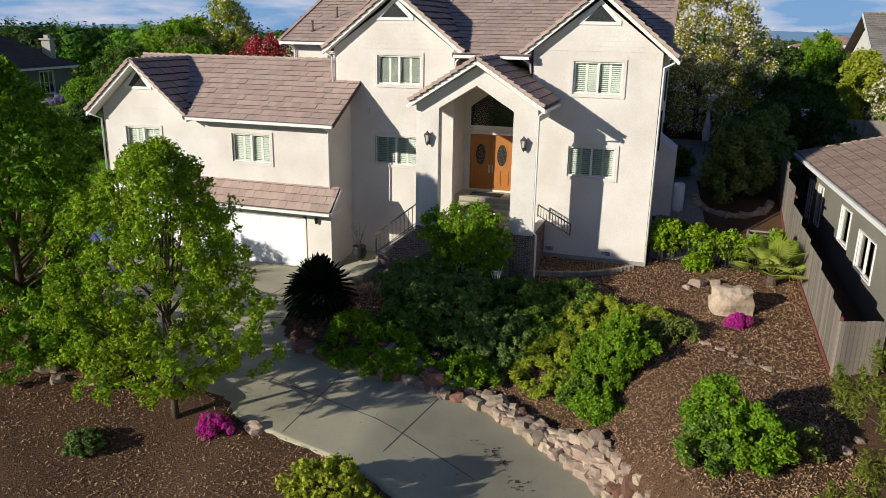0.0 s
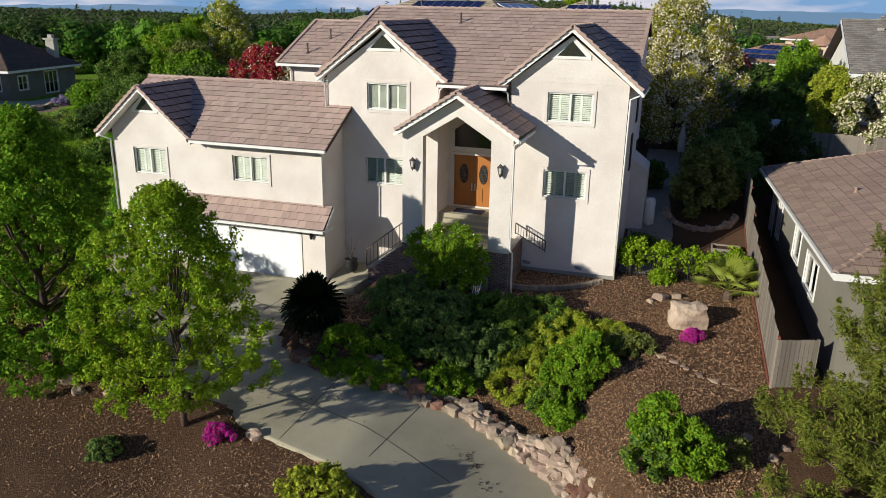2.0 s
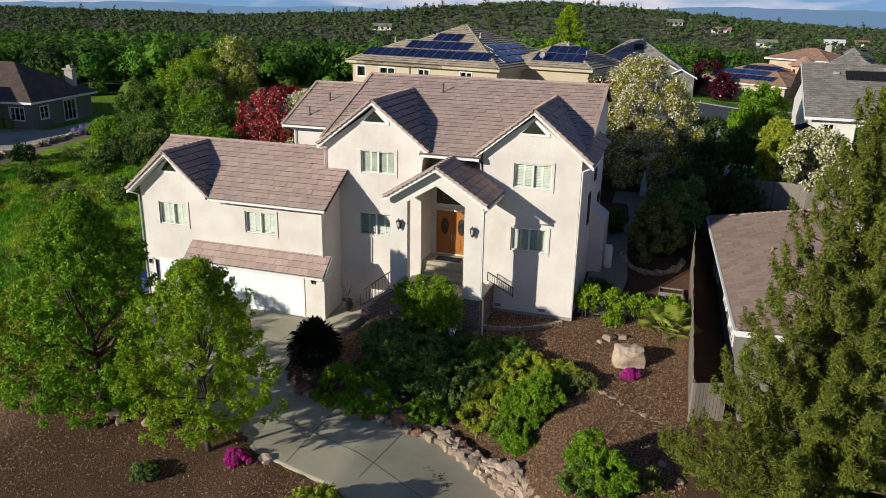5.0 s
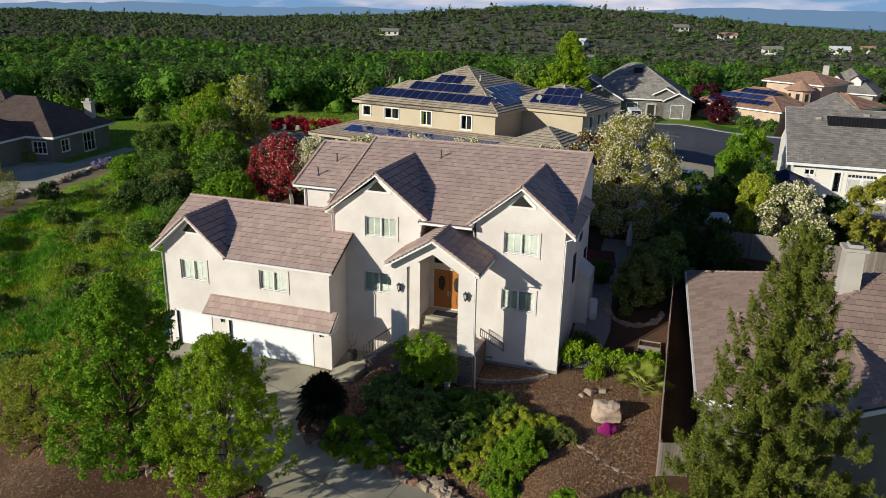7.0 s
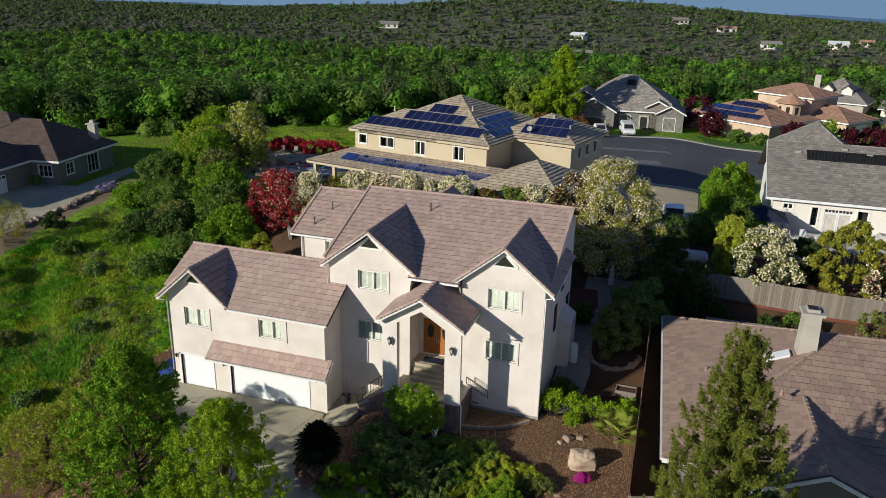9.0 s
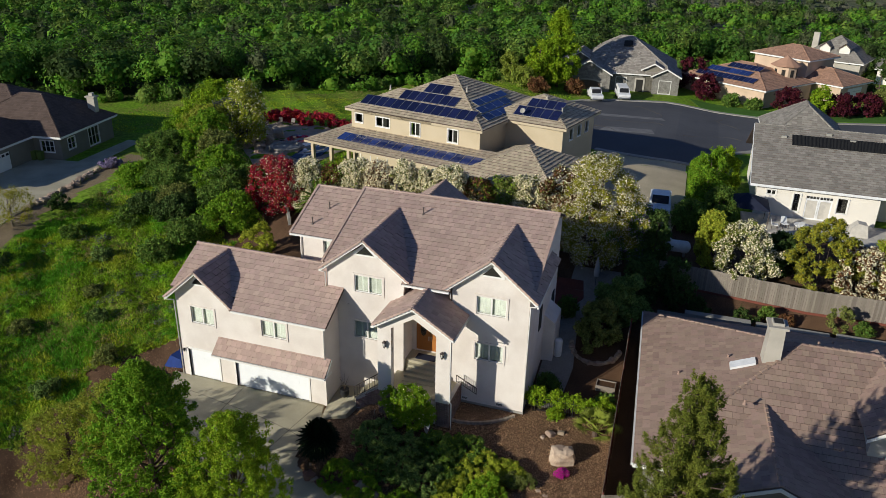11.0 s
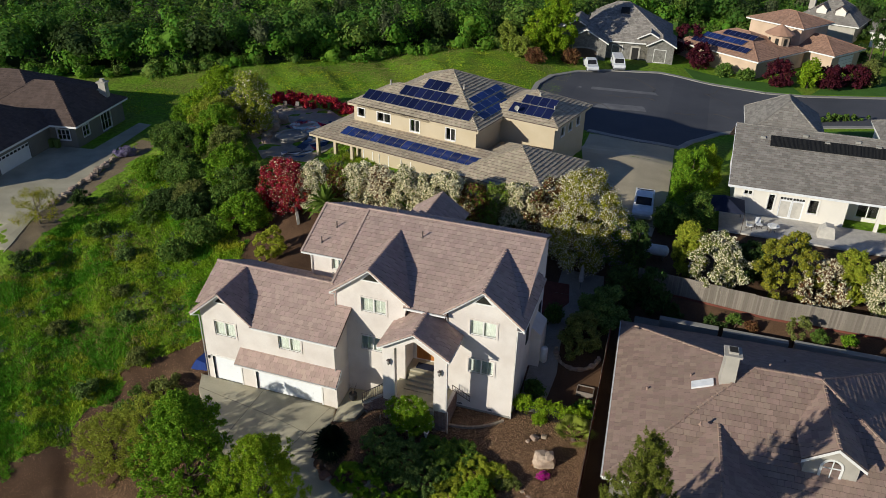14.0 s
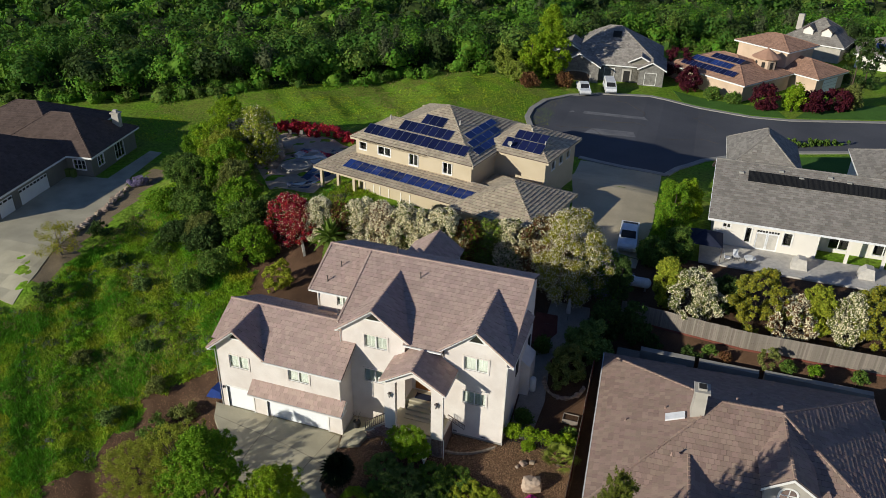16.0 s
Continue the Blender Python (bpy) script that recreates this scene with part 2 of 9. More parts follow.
M["maroon"] = leaf_material("maroon_leaf", (0.09, 0.015, 0.025), None, 0.4, 0.02, 0.25)
M["bronze"] = leaf_material("bronze_leaf", (0.19, 0.09, 0.04), (0.14, 0.08, 0.03), 0.4, 0.02, 0.3)
M["forest_a"] = leaf_material("oak_leaf", (0.082, 0.175, 0.026), (0.05, 0.12, 0.02), 0.25, 0.02, 0.3)
M["forest_b"] = leaf_material("spring_oak_leaf", (0.135, 0.285, 0.028), (0.085, 0.195, 0.022), 0.25, 0.02, 0.3)
M["forest_d"] = leaf_material("live_oak_leaf", (0.06, 0.098, 0.026), (0.05, 0.08, 0.022), 0.3)
# far oak leaf lightened and greyed: distance haze put into its colour
M["hill_a"] = leaf_material("hazy_hill_oak_leaf", (0.11, 0.145, 0.055), (0.08, 0.115, 0.045), 0.25, 0.02, 0.3)
M["hill_c"] = leaf_material("hill_scrub_leaf", (0.145, 0.145, 0.10), (0.105, 0.11, 0.078), 0.25, 0.02, 0.2)
M["forest_c"] = leaf_material("grey_pine_leaf", (0.095, 0.115, 0.05), (0.065, 0.085, 0.04), 0.35, 0.02, 0.2)
M["tan_wall"] = material("tan_stucco", (0.54, 0.45, 0.315), 0.92, 0.05, 0.5, 50, 0.3, second=(0.45, 0.36, 0.23), spec=0.15)
M["grey_wall"] = material("grey_stucco", (0.235, 0.215, 0.175), 0.92, 0.05, 0.5, 50, 0.3, spec=0.15)
M["white_wall"] = material("white_stucco", (0.78, 0.73, 0.65), 0.92, 0.05, 0.5, 50, 0.3, second=(0.68, 0.63, 0.55), spec=0.15)
M["stone_wall"] = material("grey_ledgestone", (0.25, 0.235, 0.21), 0.9, 0.35, 1.6, 7, 0.8, second=(0.12, 0.11, 0.10), blotch=0.8, spec=0.2)
M["peach_wall"] = material("peach_stucco", (0.62, 0.46, 0.33), 0.92, 0.05, 0.5, 50, 0.3, spec=0.15)
M["solar"] = material("solar_cell", (0.012, 0.016, 0.06), 0.12, 0.1, 1.0, 8, 0, object_random=0.3, spec=0.6)
M["solar_bright"] = material("solar_cell_bright", (0.02, 0.04, 0.16), 0.12, 0.1, 1.0, 8, 0, object_random=0.3, spec=0.6)
M["metal"] = material("aluminium", (0.60, 0.60, 0.60), 0.35, 0.06, 3, 30, 0.02, metal=0.9)
M["chimney"] = material("chimney_stucco", (0.46, 0.42, 0.36), 0.9, 0.06, 1, 40, 0.2)
M["white_metal"] = material("white_enamel", (0.82, 0.82, 0.82), 0.3, 0.03, 2, 20, 0.01, spec=0.5)
M["blue_metal"] = material("blue_car_paint", (0.05, 0.12, 0.25), 0.25, 0.03, 2, 20, 0.01, spec=0.6)
M["rubber"] = material("black_rubber", (0.02, 0.02, 0.02), 0.8, 0.1, 3, 30, 0.05)
# dark sheets behind panes: the gloom of unlit rooms set as colour
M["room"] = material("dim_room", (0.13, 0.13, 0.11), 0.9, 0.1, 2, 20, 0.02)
M["dark_gap"] = material("dark_inside", (0.03, 0.028, 0.025), 0.9, 0.1, 2, 20, 0.02)
M["blue_tarp"] = material("blue_tarpaulin", (0.02, 0.05, 0.22), 0.5, 0.15, 2, 15, 0.3)
M["navy"] = material("navy_canvas", (0.02, 0.025, 0.05), 0.8, 0.1, 2, 20, 0.1)
M["terracotta"] = material("terracotta", (0.38, 0.15, 0.08), 0.8, 0.1, 2, 20, 0.1)
M["paver"] = material("paving_stone", (0.37, 0.305, 0.235), 0.9, 0.12, 1.5, 20, 0.3, object_random=0.2, spec=0.2)
M["dark_paver"] = material("dark_paving", (0.33, 0.295, 0.25), 0.9, 0.2, 1.2, 12, 0.3, spec=0.2)
M["shutter"] = material("shutter_slat", (0.82, 0.83, 0.76), 0.5, 0.04, 2, 20, 0.02)
M["cloth"] = material("pale_canvas", (0.58, 0.54, 0.48), 0.9, 0.08, 2, 20, 0.1)
M["water"] = material("pool_water", (0.006, 0.02, 0.07), 0.08, 0.1, 0.5, 3, 0.05, spec=0.6)
glass = bpy.data.materials.new("window_glass")
glass.use_nodes = True
_n, _l = glass.node_tree.nodes, glass.node_tree.links
_n.clear()
_o, _g, _t, _m, _f = (_n.new("ShaderNodeOutputMaterial"), _n.new("ShaderNodeBsdfGlossy"), _n.new("ShaderNodeBsdfTransparent"),
                      _n.new("ShaderNodeMixShader"), _n.new("ShaderNodeFresnel"))
_g.inputs["Roughness"].default_value = 0.02
_t.inputs["Color"].default_value = (0.90, 0.95, 0.92, 1)
_f.inputs["IOR"].default_value = 1.6
_l.new(_f.outputs["Fac"], _m.inputs["Fac"])
_l.new(_t.outputs["BSDF"], _m.inputs[1])
_l.new(_g.outputs["BSDF"], _m.inputs[2])
_l.new(_m.outputs["Shader"], _o.inputs["Surface"])
M["glass"] = glass


# ---------------------------------------------------------------- builders
RNG = np.random.default_rng(7)
ORIGIN = {}


def thing(name, at, label, category, group="", kind=""):
    """A top-level thing: an Empty at its base, which parents its parts."""
    ob = new(name)
    ob.location = at
    ORIGIN[ob.name] = np.array(at, float)
    return tagged(ob, label, category, group, kind)


def data_mesh(name, verts, faces, mat, smooth=False):
    me = bpy.data.meshes.new(name)
    if isinstance(faces, np.ndarray):
        verts = np.ascontiguousarray(verts, dtype=np.float32)
        k = faces.shape[1]
        me.vertices.add(len(verts))
        me.vertices.foreach_set("co", verts.ravel())
        me.loops.add(faces.size)
        me.loops.foreach_set("vertex_index", faces.ravel().astype(np.int32))
        me.polygons.add(len(faces))
        me.polygons.foreach_set("loop_start", np.arange(0, faces.size, k, dtype=np.int32))
        me.update(calc_edges=True)
    else:
        me.from_pydata([tuple(v) for v in verts], [], faces)
    for m in (mat if isinstance(mat, (list, tuple)) else [mat]):
        me.materials.append(m)
    if isinstance(faces, np.ndarray) and not smooth:
        me.polygons.foreach_set("use_smooth", [False] * len(me.polygons))
    if smooth:
        me.polygons.foreach_set("use_smooth", [True] * len(me.polygons))
    return me


class Geo:
    """Gathers vertices and faces of one part."""

    def __init__(self):
        self.v, self.f = [], []

    def add(self, verts, faces):
        n = len(self.v)
        self.v += [tuple(p) for p in verts]
        self.f += [tuple(n + i for i in f) for f in faces]
        return self

    def box(self, x0, x1, y0, y1, z0, z1):
        x0, x1, y0, y1, z0, z1 = min(x0, x1), max(x0, x1), min(y0, y1), max(y0, y1), min(z0, z1), max(z0, z1)
        v = [(x, y, z) for z in (z0, z1) for y in (y0, y1) for x in (x0, x1)]
        return self.add(v, [(0, 2, 3, 1), (4, 5, 7, 6), (0, 1, 5, 4), (2, 6, 7, 3), (0, 4, 6, 2), (1, 3, 7, 5)])

    def prism(self, poly, shift):
        """A plane outline in space, pushed along shift."""
        k = len(poly)
        a = [Vector(p) for p in poly]
        b = [p + Vector(shift) for p in a]
        return self.add(a + b, [tuple(range(k - 1, -1, -1)), tuple(range(k, 2 * k))]
                        + [(i, (i + 1) % k, k + (i + 1) % k, k + i) for i in range(k)])

    def bar(self, p, q, w, h=None, up=(0, 0, 1)):
        """A square bar from p to q."""
        p, q = Vector(p), Vector(q)
        d = (q - p).normalized()
        s = d.cross(Vector(up))
        if s.length < 1e-4:
            s = d.cross(Vector((0, 1, 0)))
        s.normalize()
        t = s.cross(d)
        h = h or w
        c = [s * (a * w / 2) + t * (b * h / 2) for a, b in ((-1, -1), (1, -1), (1, 1), (-1, 1))]
        return self.add([p + o for o in c] + [q + o for o in c],
                        [(0, 1, 2, 3), (7, 6, 5, 4)] + [(i + 4, (i + 1) % 4 + 4, (i + 1) % 4, i) for i in range(4)])

    def tube(self, pts, radii, k=7):
        """A tapered round tube through points."""
        n0 = len(self.v)
        pts = [Vector(p) for p in pts]
        for i, p in enumerate(pts):
            d = (pts[min(i + 1, len(pts) - 1)] - pts[max(i - 1, 0)]).normalized()
            s = d.cross(Vector((0.3, 1, 0.1))).normalized()
            t = d.cross(s)
            for j in range(k):
                a = 2 * math.pi * j / k
                self.v.append(tuple(p + (s * math.cos(a) + t * math.sin(a)) * radii[i]))
        for i in range(len(pts) - 1):
            for j in range(k):
                a, b = n0 + i * k + j, n0 + i * k + (j + 1) % k
                self.f.append((a, b, b + k, a + k))
        self.f.append(tuple(n0 + j for j in range(k - 1, -1, -1)))
        self.f.append(tuple(n0 + (len(pts) - 1) * k + j for j in range(k)))
        return self

    def lathe(self, at, profile, k=16):
        """A turned form: (radius, height) pairs round a vertical axis."""
        n0 = len(self.v)
        for r, h in profile:
            for j in range(k):
                a = 2 * math.pi * j / k
                self.v.append((at[0] + r * math.cos(a), at[1] + r * math.sin(a), at[2] + h))
        for i in range(len(profile) - 1):
            for j in range(k):
                a, b = n0 + i * k + j, n0 + i * k + (j + 1) % k
                self.f.append((a, b, b + k, a + k))
        self.f.append(tuple(n0 + j for j in range(k - 1, -1, -1)))
        self.f.append(tuple(n0 + (len(profile) - 1) * k + j for j in range(k)))
        return self


def turned(m, pts):
    return [tuple(m @ Vector(p)) for p in pts]


def part(name, geo, mat, parent, label="", m=None, smooth=False, kind=""):
    """One mesh object under a thing or a part; geo is in world metres, or in a frame that m carries into the world."""
    verts = np.array(geo.v, float) if isinstance(geo, Geo) else np.array(geo[0], float)
    faces = geo.f if isinstance(geo, Geo) else geo[1]
    if m is not None:
        a = np.array(m)
        verts = verts @ a[:3, :3].T + a[:3, 3]
    base = ORIGIN[parent.name] if parent is not None else np.zeros(3)
    ob = new(name, data_mesh(name, verts - base, faces, mat, smooth))
    if parent is not None:
        ob.parent = parent
        ORIGIN[ob.name] = base
    return tagged(ob, label, kind=kind)


def lone(name, geo, mat, at, label, category, group="", kind="", smooth=False):
    """A thing that is one mesh."""
    verts = np.array(geo.v if isinstance(geo, Geo) else geo[0], float)
    ob = new(name, data_mesh(name, verts - np.array(at), geo.f if isinstance(geo, Geo) else geo[1], mat, smooth))
    ob.location = at
    return tagged(ob, label, category, group, kind)


# ---------------------------------------------------------------- lie of the land
def sm(a, b, x):
    u = np.clip((x - a) / (b - a), 0, 1)
    return u * u * (3 - 2 * u)


WALL_X = [-13.9, -13.6, -12.4, -10.9, -8.8, -7.0, -5.1, -3.4, -1.7, -0.9, 0.6, 3.0, 7.0]
WALL_Y = [26.6, 23.5, 23.0, 22.5, 22.2, 21.9, 21.8, 21.0, 20.0, 19.2, 17.6, 14.0, 9.0]
EDGE_X = [-26.2, -25.2, -22.5, -19.5, -17.0, -15.6, -13.3, -11.8, -9.7, -7.4, -6.2, -3.0, 1.5]
EDGE_Y = [28.6, 26.6, 24.0, 21.0, 19.2, 18.5, 18.4, 17.6, 17.0, 16.4, 15.9, 13.0, 8.0]


def wall_y(x):
    return np.interp(x, WALL_X, WALL_Y)


def edge_y(x):
    return np.interp(x, EDGE_X, EDGE_Y)


def drive_z(x, y):
    s = 0.6 * (x + 16) + 0.8 * (28 - y)
    return -0.05 - 1.2 * sm(0, 8, s) - 0.17 * np.maximum(0, np.minimum(x, 6) + 8)


def on_drive(x, y):
    top = np.where(x < -13.75, np.where(x < -14.05, 28.45, 27.6), wall_y(x))
    return (x > -26.2) & (x < 3.0) & (y > edge_y(x)) & (y < top)


def wobble(x, y, s, seed=0.0):
    return (np.sin(x / s + seed) * np.cos(y / s * 1.13 + 2.1 * seed) + 0.5 * np.sin(x / s * 2.3 + 1.7 + seed) * np.sin(y / s * 1.9 + seed))


def edge_of_wood(x):
    return np.interp(x, [-400, -140, -95, -76, -66, -50, -37, -22, -8, 8, 30, 60, 120, 400], [40, 62, 84, 91, 98, 110, 120, 128, 158, 166, 172, 178, 172, 120])


def land_z(x, y):
    x, y = np.asarray(x, float), np.asarray(y, float)
    yard = 1.0 - 0.1 * (30.6 - y) - 2.0 * sm(1.5, -3, x) * sm(28, 21, y) + 1.4 * sm(-5, -11, x) * sm(28, 21, y)
    yard = yard - 0.85 * sm(-10.6, -12.2, x) * sm(24.5, 28.0, y)
    slope = -1.1 + 0.22 * (np.maximum(y, -6) - 16.5) - 0.18 * (np.maximum(x, -22) + 14)
    slope = np.maximum(slope, -6.5 + 0.0 * x)
    slope = np.where(x < -19, np.minimum(slope, -0.3 - 0.12 * np.maximum(0, -25 - x)), slope)
    d = drive_z(x, y)
    low = slope * sm(-10.5, -13, x) + (d - 0.1 * np.maximum(0, edge_y(x) - y)) * (1 - sm(-10.5, -13, x))
    up = sm(-0.25, 0.25, y - wall_y(x)) * sm(-14.1, -13.7, x)
    down = sm(0.35, -0.1, y - edge_y(x)) * (y < 28.6)
    near = d * (1 - up) + yard * up
    near = near * (1 - down) + low * down
    # level ground behind and beside the houses
    back = 1.0 + 1.9 * sm(32, 41, y) + 1.4 * sm(44, 51, y) + 1.2 * sm(53, 58, y) * sm(12, 2, x) + 0.5 * sm(50, 60, y) * sm(2, 12, x)
    back = back - 3.3 * sm(74, 86, y) * sm(-26, -8, x) - 1.6 * sm(72, 95, y) * sm(-8, -26, x)
    hill = -1.3 + 0.15 * (np.clip(y, -10, 62) - 27) + 0.03 * np.clip(-35 - x, 0, 30) - 1.2 * sm(62, 95, y)
    right = 0.3 + 0.075 * (np.clip(y, -10, 42) - 24)
    z = near * (1 - sm(30.6, 33.6, y)) + back * sm(30.6, 33.6, y)
    behind = sm(24, 30, y) * sm(-33, -25, x) + (1 - sm(24, 30, y)) * sm(-30, -20, x)
    w = sm(40, 58, y)
    keep = behind * (1 - w) + w * sm(-44, -30, x)
    z = hill * (1 - keep) + z * keep
    z = z * (1 - sm(5, 6.2, x) * sm(47, 44, y)) + right * sm(5, 6.2, x) * sm(47, 44, y)
    pad = sm(-50, -57, x) * sm(34, 43, y) * sm(100, 86, y)
    z = z * (1 - pad) + 2.45 * pad
    pool = sm(-51, -46, x) * sm(-28.5, -32.5, x) * sm(57, 61, y) * sm(84, 78.5, y)
    z = z * (1 - pool) + 4.7 * pool
    # the valley, the wooded rises beyond it, and the long fall to the horizon
    far = np.hypot(x + 10, y - 60)
    valley = -5.0 * sm(-4, 45, y - edge_of_wood(x)) - 7.0 * sm(110, 260, far)
    rise = 25.0 * sm(330, 720, far) * np.exp(-((x + 0.17 * y) / (60.0 + 0.20 * np.abs(y))) ** 2)
    rise = rise + 8.0 * sm(380, 900, far) * np.exp(-((x + 0.95 * y) / (120.0 + 0.22 * np.abs(y))) ** 2)
    rise = rise + 2.6 * wobble(x, y, 95, 0.4) * sm(240, 520, far)
    drop = -60.0 * sm(1100, 3400, far)
    z = z * (1 - sm(120, 260, far)) + 1.0 * sm(120, 260, far) + valley + rise + drop
    wild = sm(-25, -31, x) * (1 - pad) * sm(140, 110, far)
    return z + (0.15 * wobble(x, y, 0.9, 1.0) + 0.24 * wobble(x * 1.1, y, 2.3, 3.0) + 0.38 * wobble(x, y * 0.8, 9.0, 2.0)) * wild


def grid_axis(parts):
    out = []
    for a, b, step in parts:
        out += list(np.arange(a, b, step))
    return np.array(out + [parts[-1][1]])


gx = grid_axis([(-4400, -1000, 340), (-1000, -300, 50), (-300, -100, 12), (-100, -62, 2.0), (-62, -32, 0.6), (-32, 9, 0.34), (9, 40, 1.5), (40, 120, 5), (120, 400, 20), (400, 1000, 50), (1000, 4400, 340)])
gy = grid_axis([(-400, -40, 60), (-40, 8, 4), (8, 33, 0.34), (33, 66, 0.6), (66, 110, 1.5), (110, 200, 5), (200, 500, 15), (500, 1200, 50), (1200, 4700, 350)])
GX, GY = np.meshgrid(gx, gy)
GZ = land_z(GX, GY)
GZ = GZ - 0.07 * (on_drive(GX, GY))
nx, ny = len(gx), len(gy)
ii = (np.arange(ny - 1)[:, None] * nx + np.arange(nx - 1)[None, :]).ravel()
gfaces = np.stack([ii, ii + 1, ii + nx + 1, ii + nx], 1)
ground = new("ground", data_mesh("ground", np.stack([GX.ravel(), GY.ravel(), GZ.ravel()], 1), gfaces, [M["grass"], M["mulch"], M["lawn"], M["forest_floor"], M["dirt"], M["hill_ground"]], smooth=True))
tagged(ground, "bark mulch beds and grassy hillside reaching far hills", "ground", kind="structure")


def is_mulch(x, y):
    beds = (x > -13.9) & (x < 5.6) & (y > wall_y(x)) & (y < 31.5)
    slope = (x > -23 + 0.35 * (18 - y)) & (y < edge_y(x)) & (x < 4)
    strip = (x > np.interp(y, [26, 31, 33.5], [-32.6, -30.6, -28.0]) + 0.5 * np.sin(y) + 0.3 * np.sin(2.7 * y)) & (x < -25.0) & (y > 26.5) & (y < 33.5)
    back = (x > -33) & (x < 5) & (y > 30.5) & (y < 50.5) & (x + y * 0.2 > -23) & ((x > -25.3) | (y > 37))
    side = (x > 4.8) & (x < 30) & (y > 8) & (y < 47)
    slope = slope | ((x > np.interp(y, [8, 14, 18, 22, 28], [-40, -37, -35, -33.5, -32.8]) + 0.6 * np.sin(1.3 * y) + 0.3 * np.sin(3.1 * y)) & (x < -20) & (y > 4) & (y < 28.6))
    slope = slope | ((x > -22) & (x < 6) & (y > 6) & (y < 29))
    beyond = (x > 6) & (x < 36) & (y > 47) & (y < 60)
    strip = strip | ((np.hypot((x + 32.0) / 4.6, (y - 49.0) / 3.0) < 1 + 0.15 * np.sin(3 * x)) | (np.abs(x - np.interp(y, [36, 42, 48, 60, 66], [-53.2, -54.6, -55.4, -57.2, -58.2]) + 0.3 * np.sin(y)) < 1.25) & (y > 37) & (y < 65))
    return beds | slope | strip | back | side | beyond


cx, cy = (GX[:-1, :-1] + GX[1:, 1:]).ravel() / 2, (GY[:-1, :-1] + GY[1:, 1:]).ravel() / 2
ground.data.polygons.foreach_set("material_index", np.where(is_mulch(cx, cy), np.where((cx < -50) & (cy > 28), 4, 1), np.where(cy > edge_of_wood(cx), np.where(np.hypot(cx + 10, cy - 60) > 270, 5, 3), 0)).astype(np.int32))

# the concrete drive: one slab that follows the slope, with sealed joints
xs = np.arange(-26.2, 3.01, 0.3)
rows_ = []
for x in xs:
    top = 28.42 if x < -14.02 else (27.6 if x < -13.75 else float(wall_y(x)))
    rows_.append(np.linspace(float(edge_y(x)), top, 34))
DV = np.array([(x, y, float(drive_z(x, y)) + 0.03) for x, r in zip(xs, rows_) for y in r])
k = 34
ii = (np.arange(len(xs) - 1)[:, None] * k + np.arange(k - 1)[None, :]).ravel()
DF = np.stack([ii, ii + k, ii + k + 1, ii + 1], 1)
drive = tagged(new("driveway", data_mesh("driveway", DV, DF, M["concrete"], smooth=True)), "curving grey concrete driveway with sealed joints", "driveway", kind="structure")
solid = drive.modifiers.new("thick", "SOLIDIFY")
solid.thickness, solid.offset = 0.16, -1
jg = Geo()
for (x0, y0), (x1, y1) in (((-10.31, 22.33), (-10.31, 17.39)), ((-6.73, 21.69), (-7.22, 17.58)), ((-13.27, 20.64), (-10.26, 19.73)), ((-10.26, 19.73), (-7.12, 18.76)), ((-7.12, 18.76), (-4.56, 17.76)), ((-14.0, 24.2), (-20.0, 21.8)),
                           ((-14.6, 28.2), (-16.8, 19.3)), ((-25.6, 27.0), (-14.0, 25.2)), ((-20.4, 28.3), (-20.4, 22.2))):
    n = 24
    for i in range(n):
        a, b = i / n, (i + 1) / n
        p = (x0 + (x1 - x0) * a, y0 + (y1 - y0) * a)
        q = (x0 + (x1 - x0) * b, y0 + (y1 - y0) * b)
        jg.bar((*p, float(drive_z(*p)) + 0.03), (*q, float(drive_z(*q)) + 0.03), 0.024, 0.010)
part("driveway_joints", jg, M["joint"], None, kind="structure")
tagged(bpy.data.objects["driveway_joints"], "dark sealed joints in the driveway", "joint")


# ---------------------------------------------------------------- roofs, walls, windows
TILE_V = np.array([(0, 0, 0.0), (1, 0, 0.0), (1, 1, 0.0), (0, 1, 0.0), (0, 0, 1.0), (1, 0, 1.0), (1, 1, 0.35), (0, 1, 0.35)])
TILE_F = np.array([(4, 5, 6, 7), (0, 1, 5, 4), (0, 4, 7, 3), (1, 2, 6, 5)])
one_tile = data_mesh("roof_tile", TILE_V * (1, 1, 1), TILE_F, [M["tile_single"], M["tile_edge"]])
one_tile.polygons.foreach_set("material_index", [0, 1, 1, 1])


def tile_cells(poly, width, course):
    """Tiles on a plane outline whose first edge is the eave: (corner, along, up, normal, width, length) of each."""
    p = [Vector(q) for q in poly]
    u = (p[1] - p[0]).normalized()
    n = u.cross(p[2] - p[0])
    if n.z < 0:
        n = -n
    n.normalize()
    v = n.cross(u)
    if v.z < 0:
        v = -v
    flat = [((q - p[0]).dot(u), (q - p[0]).dot(v)) for q in p]
    top = max(b for a, b in flat)
    out, row, c = [], 0, 0.0
    while c < top - 0.02:
        e = min(c + course, top)
        mid = (c + e) / 2
        xs_ = []
        for (a0, b0), (a1, b1) in zip(flat, flat[1:] + flat[:1]):
            if (b0 <= mid) != (b1 <= mid):
                xs_.append(a0 + (a1 - a0) * (mid - b0) / (b1 - b0))
        if len(xs_) >= 2:
            lo, hi = min(xs_), max(xs_)
            a = lo - width * (0.5 * (row % 2))
            while a < hi:
                s, f = max(a, lo), min(a + width, hi)
                if f - s > 0.04:
                    out.append((p[0] + u * s + v * c, u, v, n, f - s, e - c + 0.03))
                a += width
        c += course
        row += 1
    return out


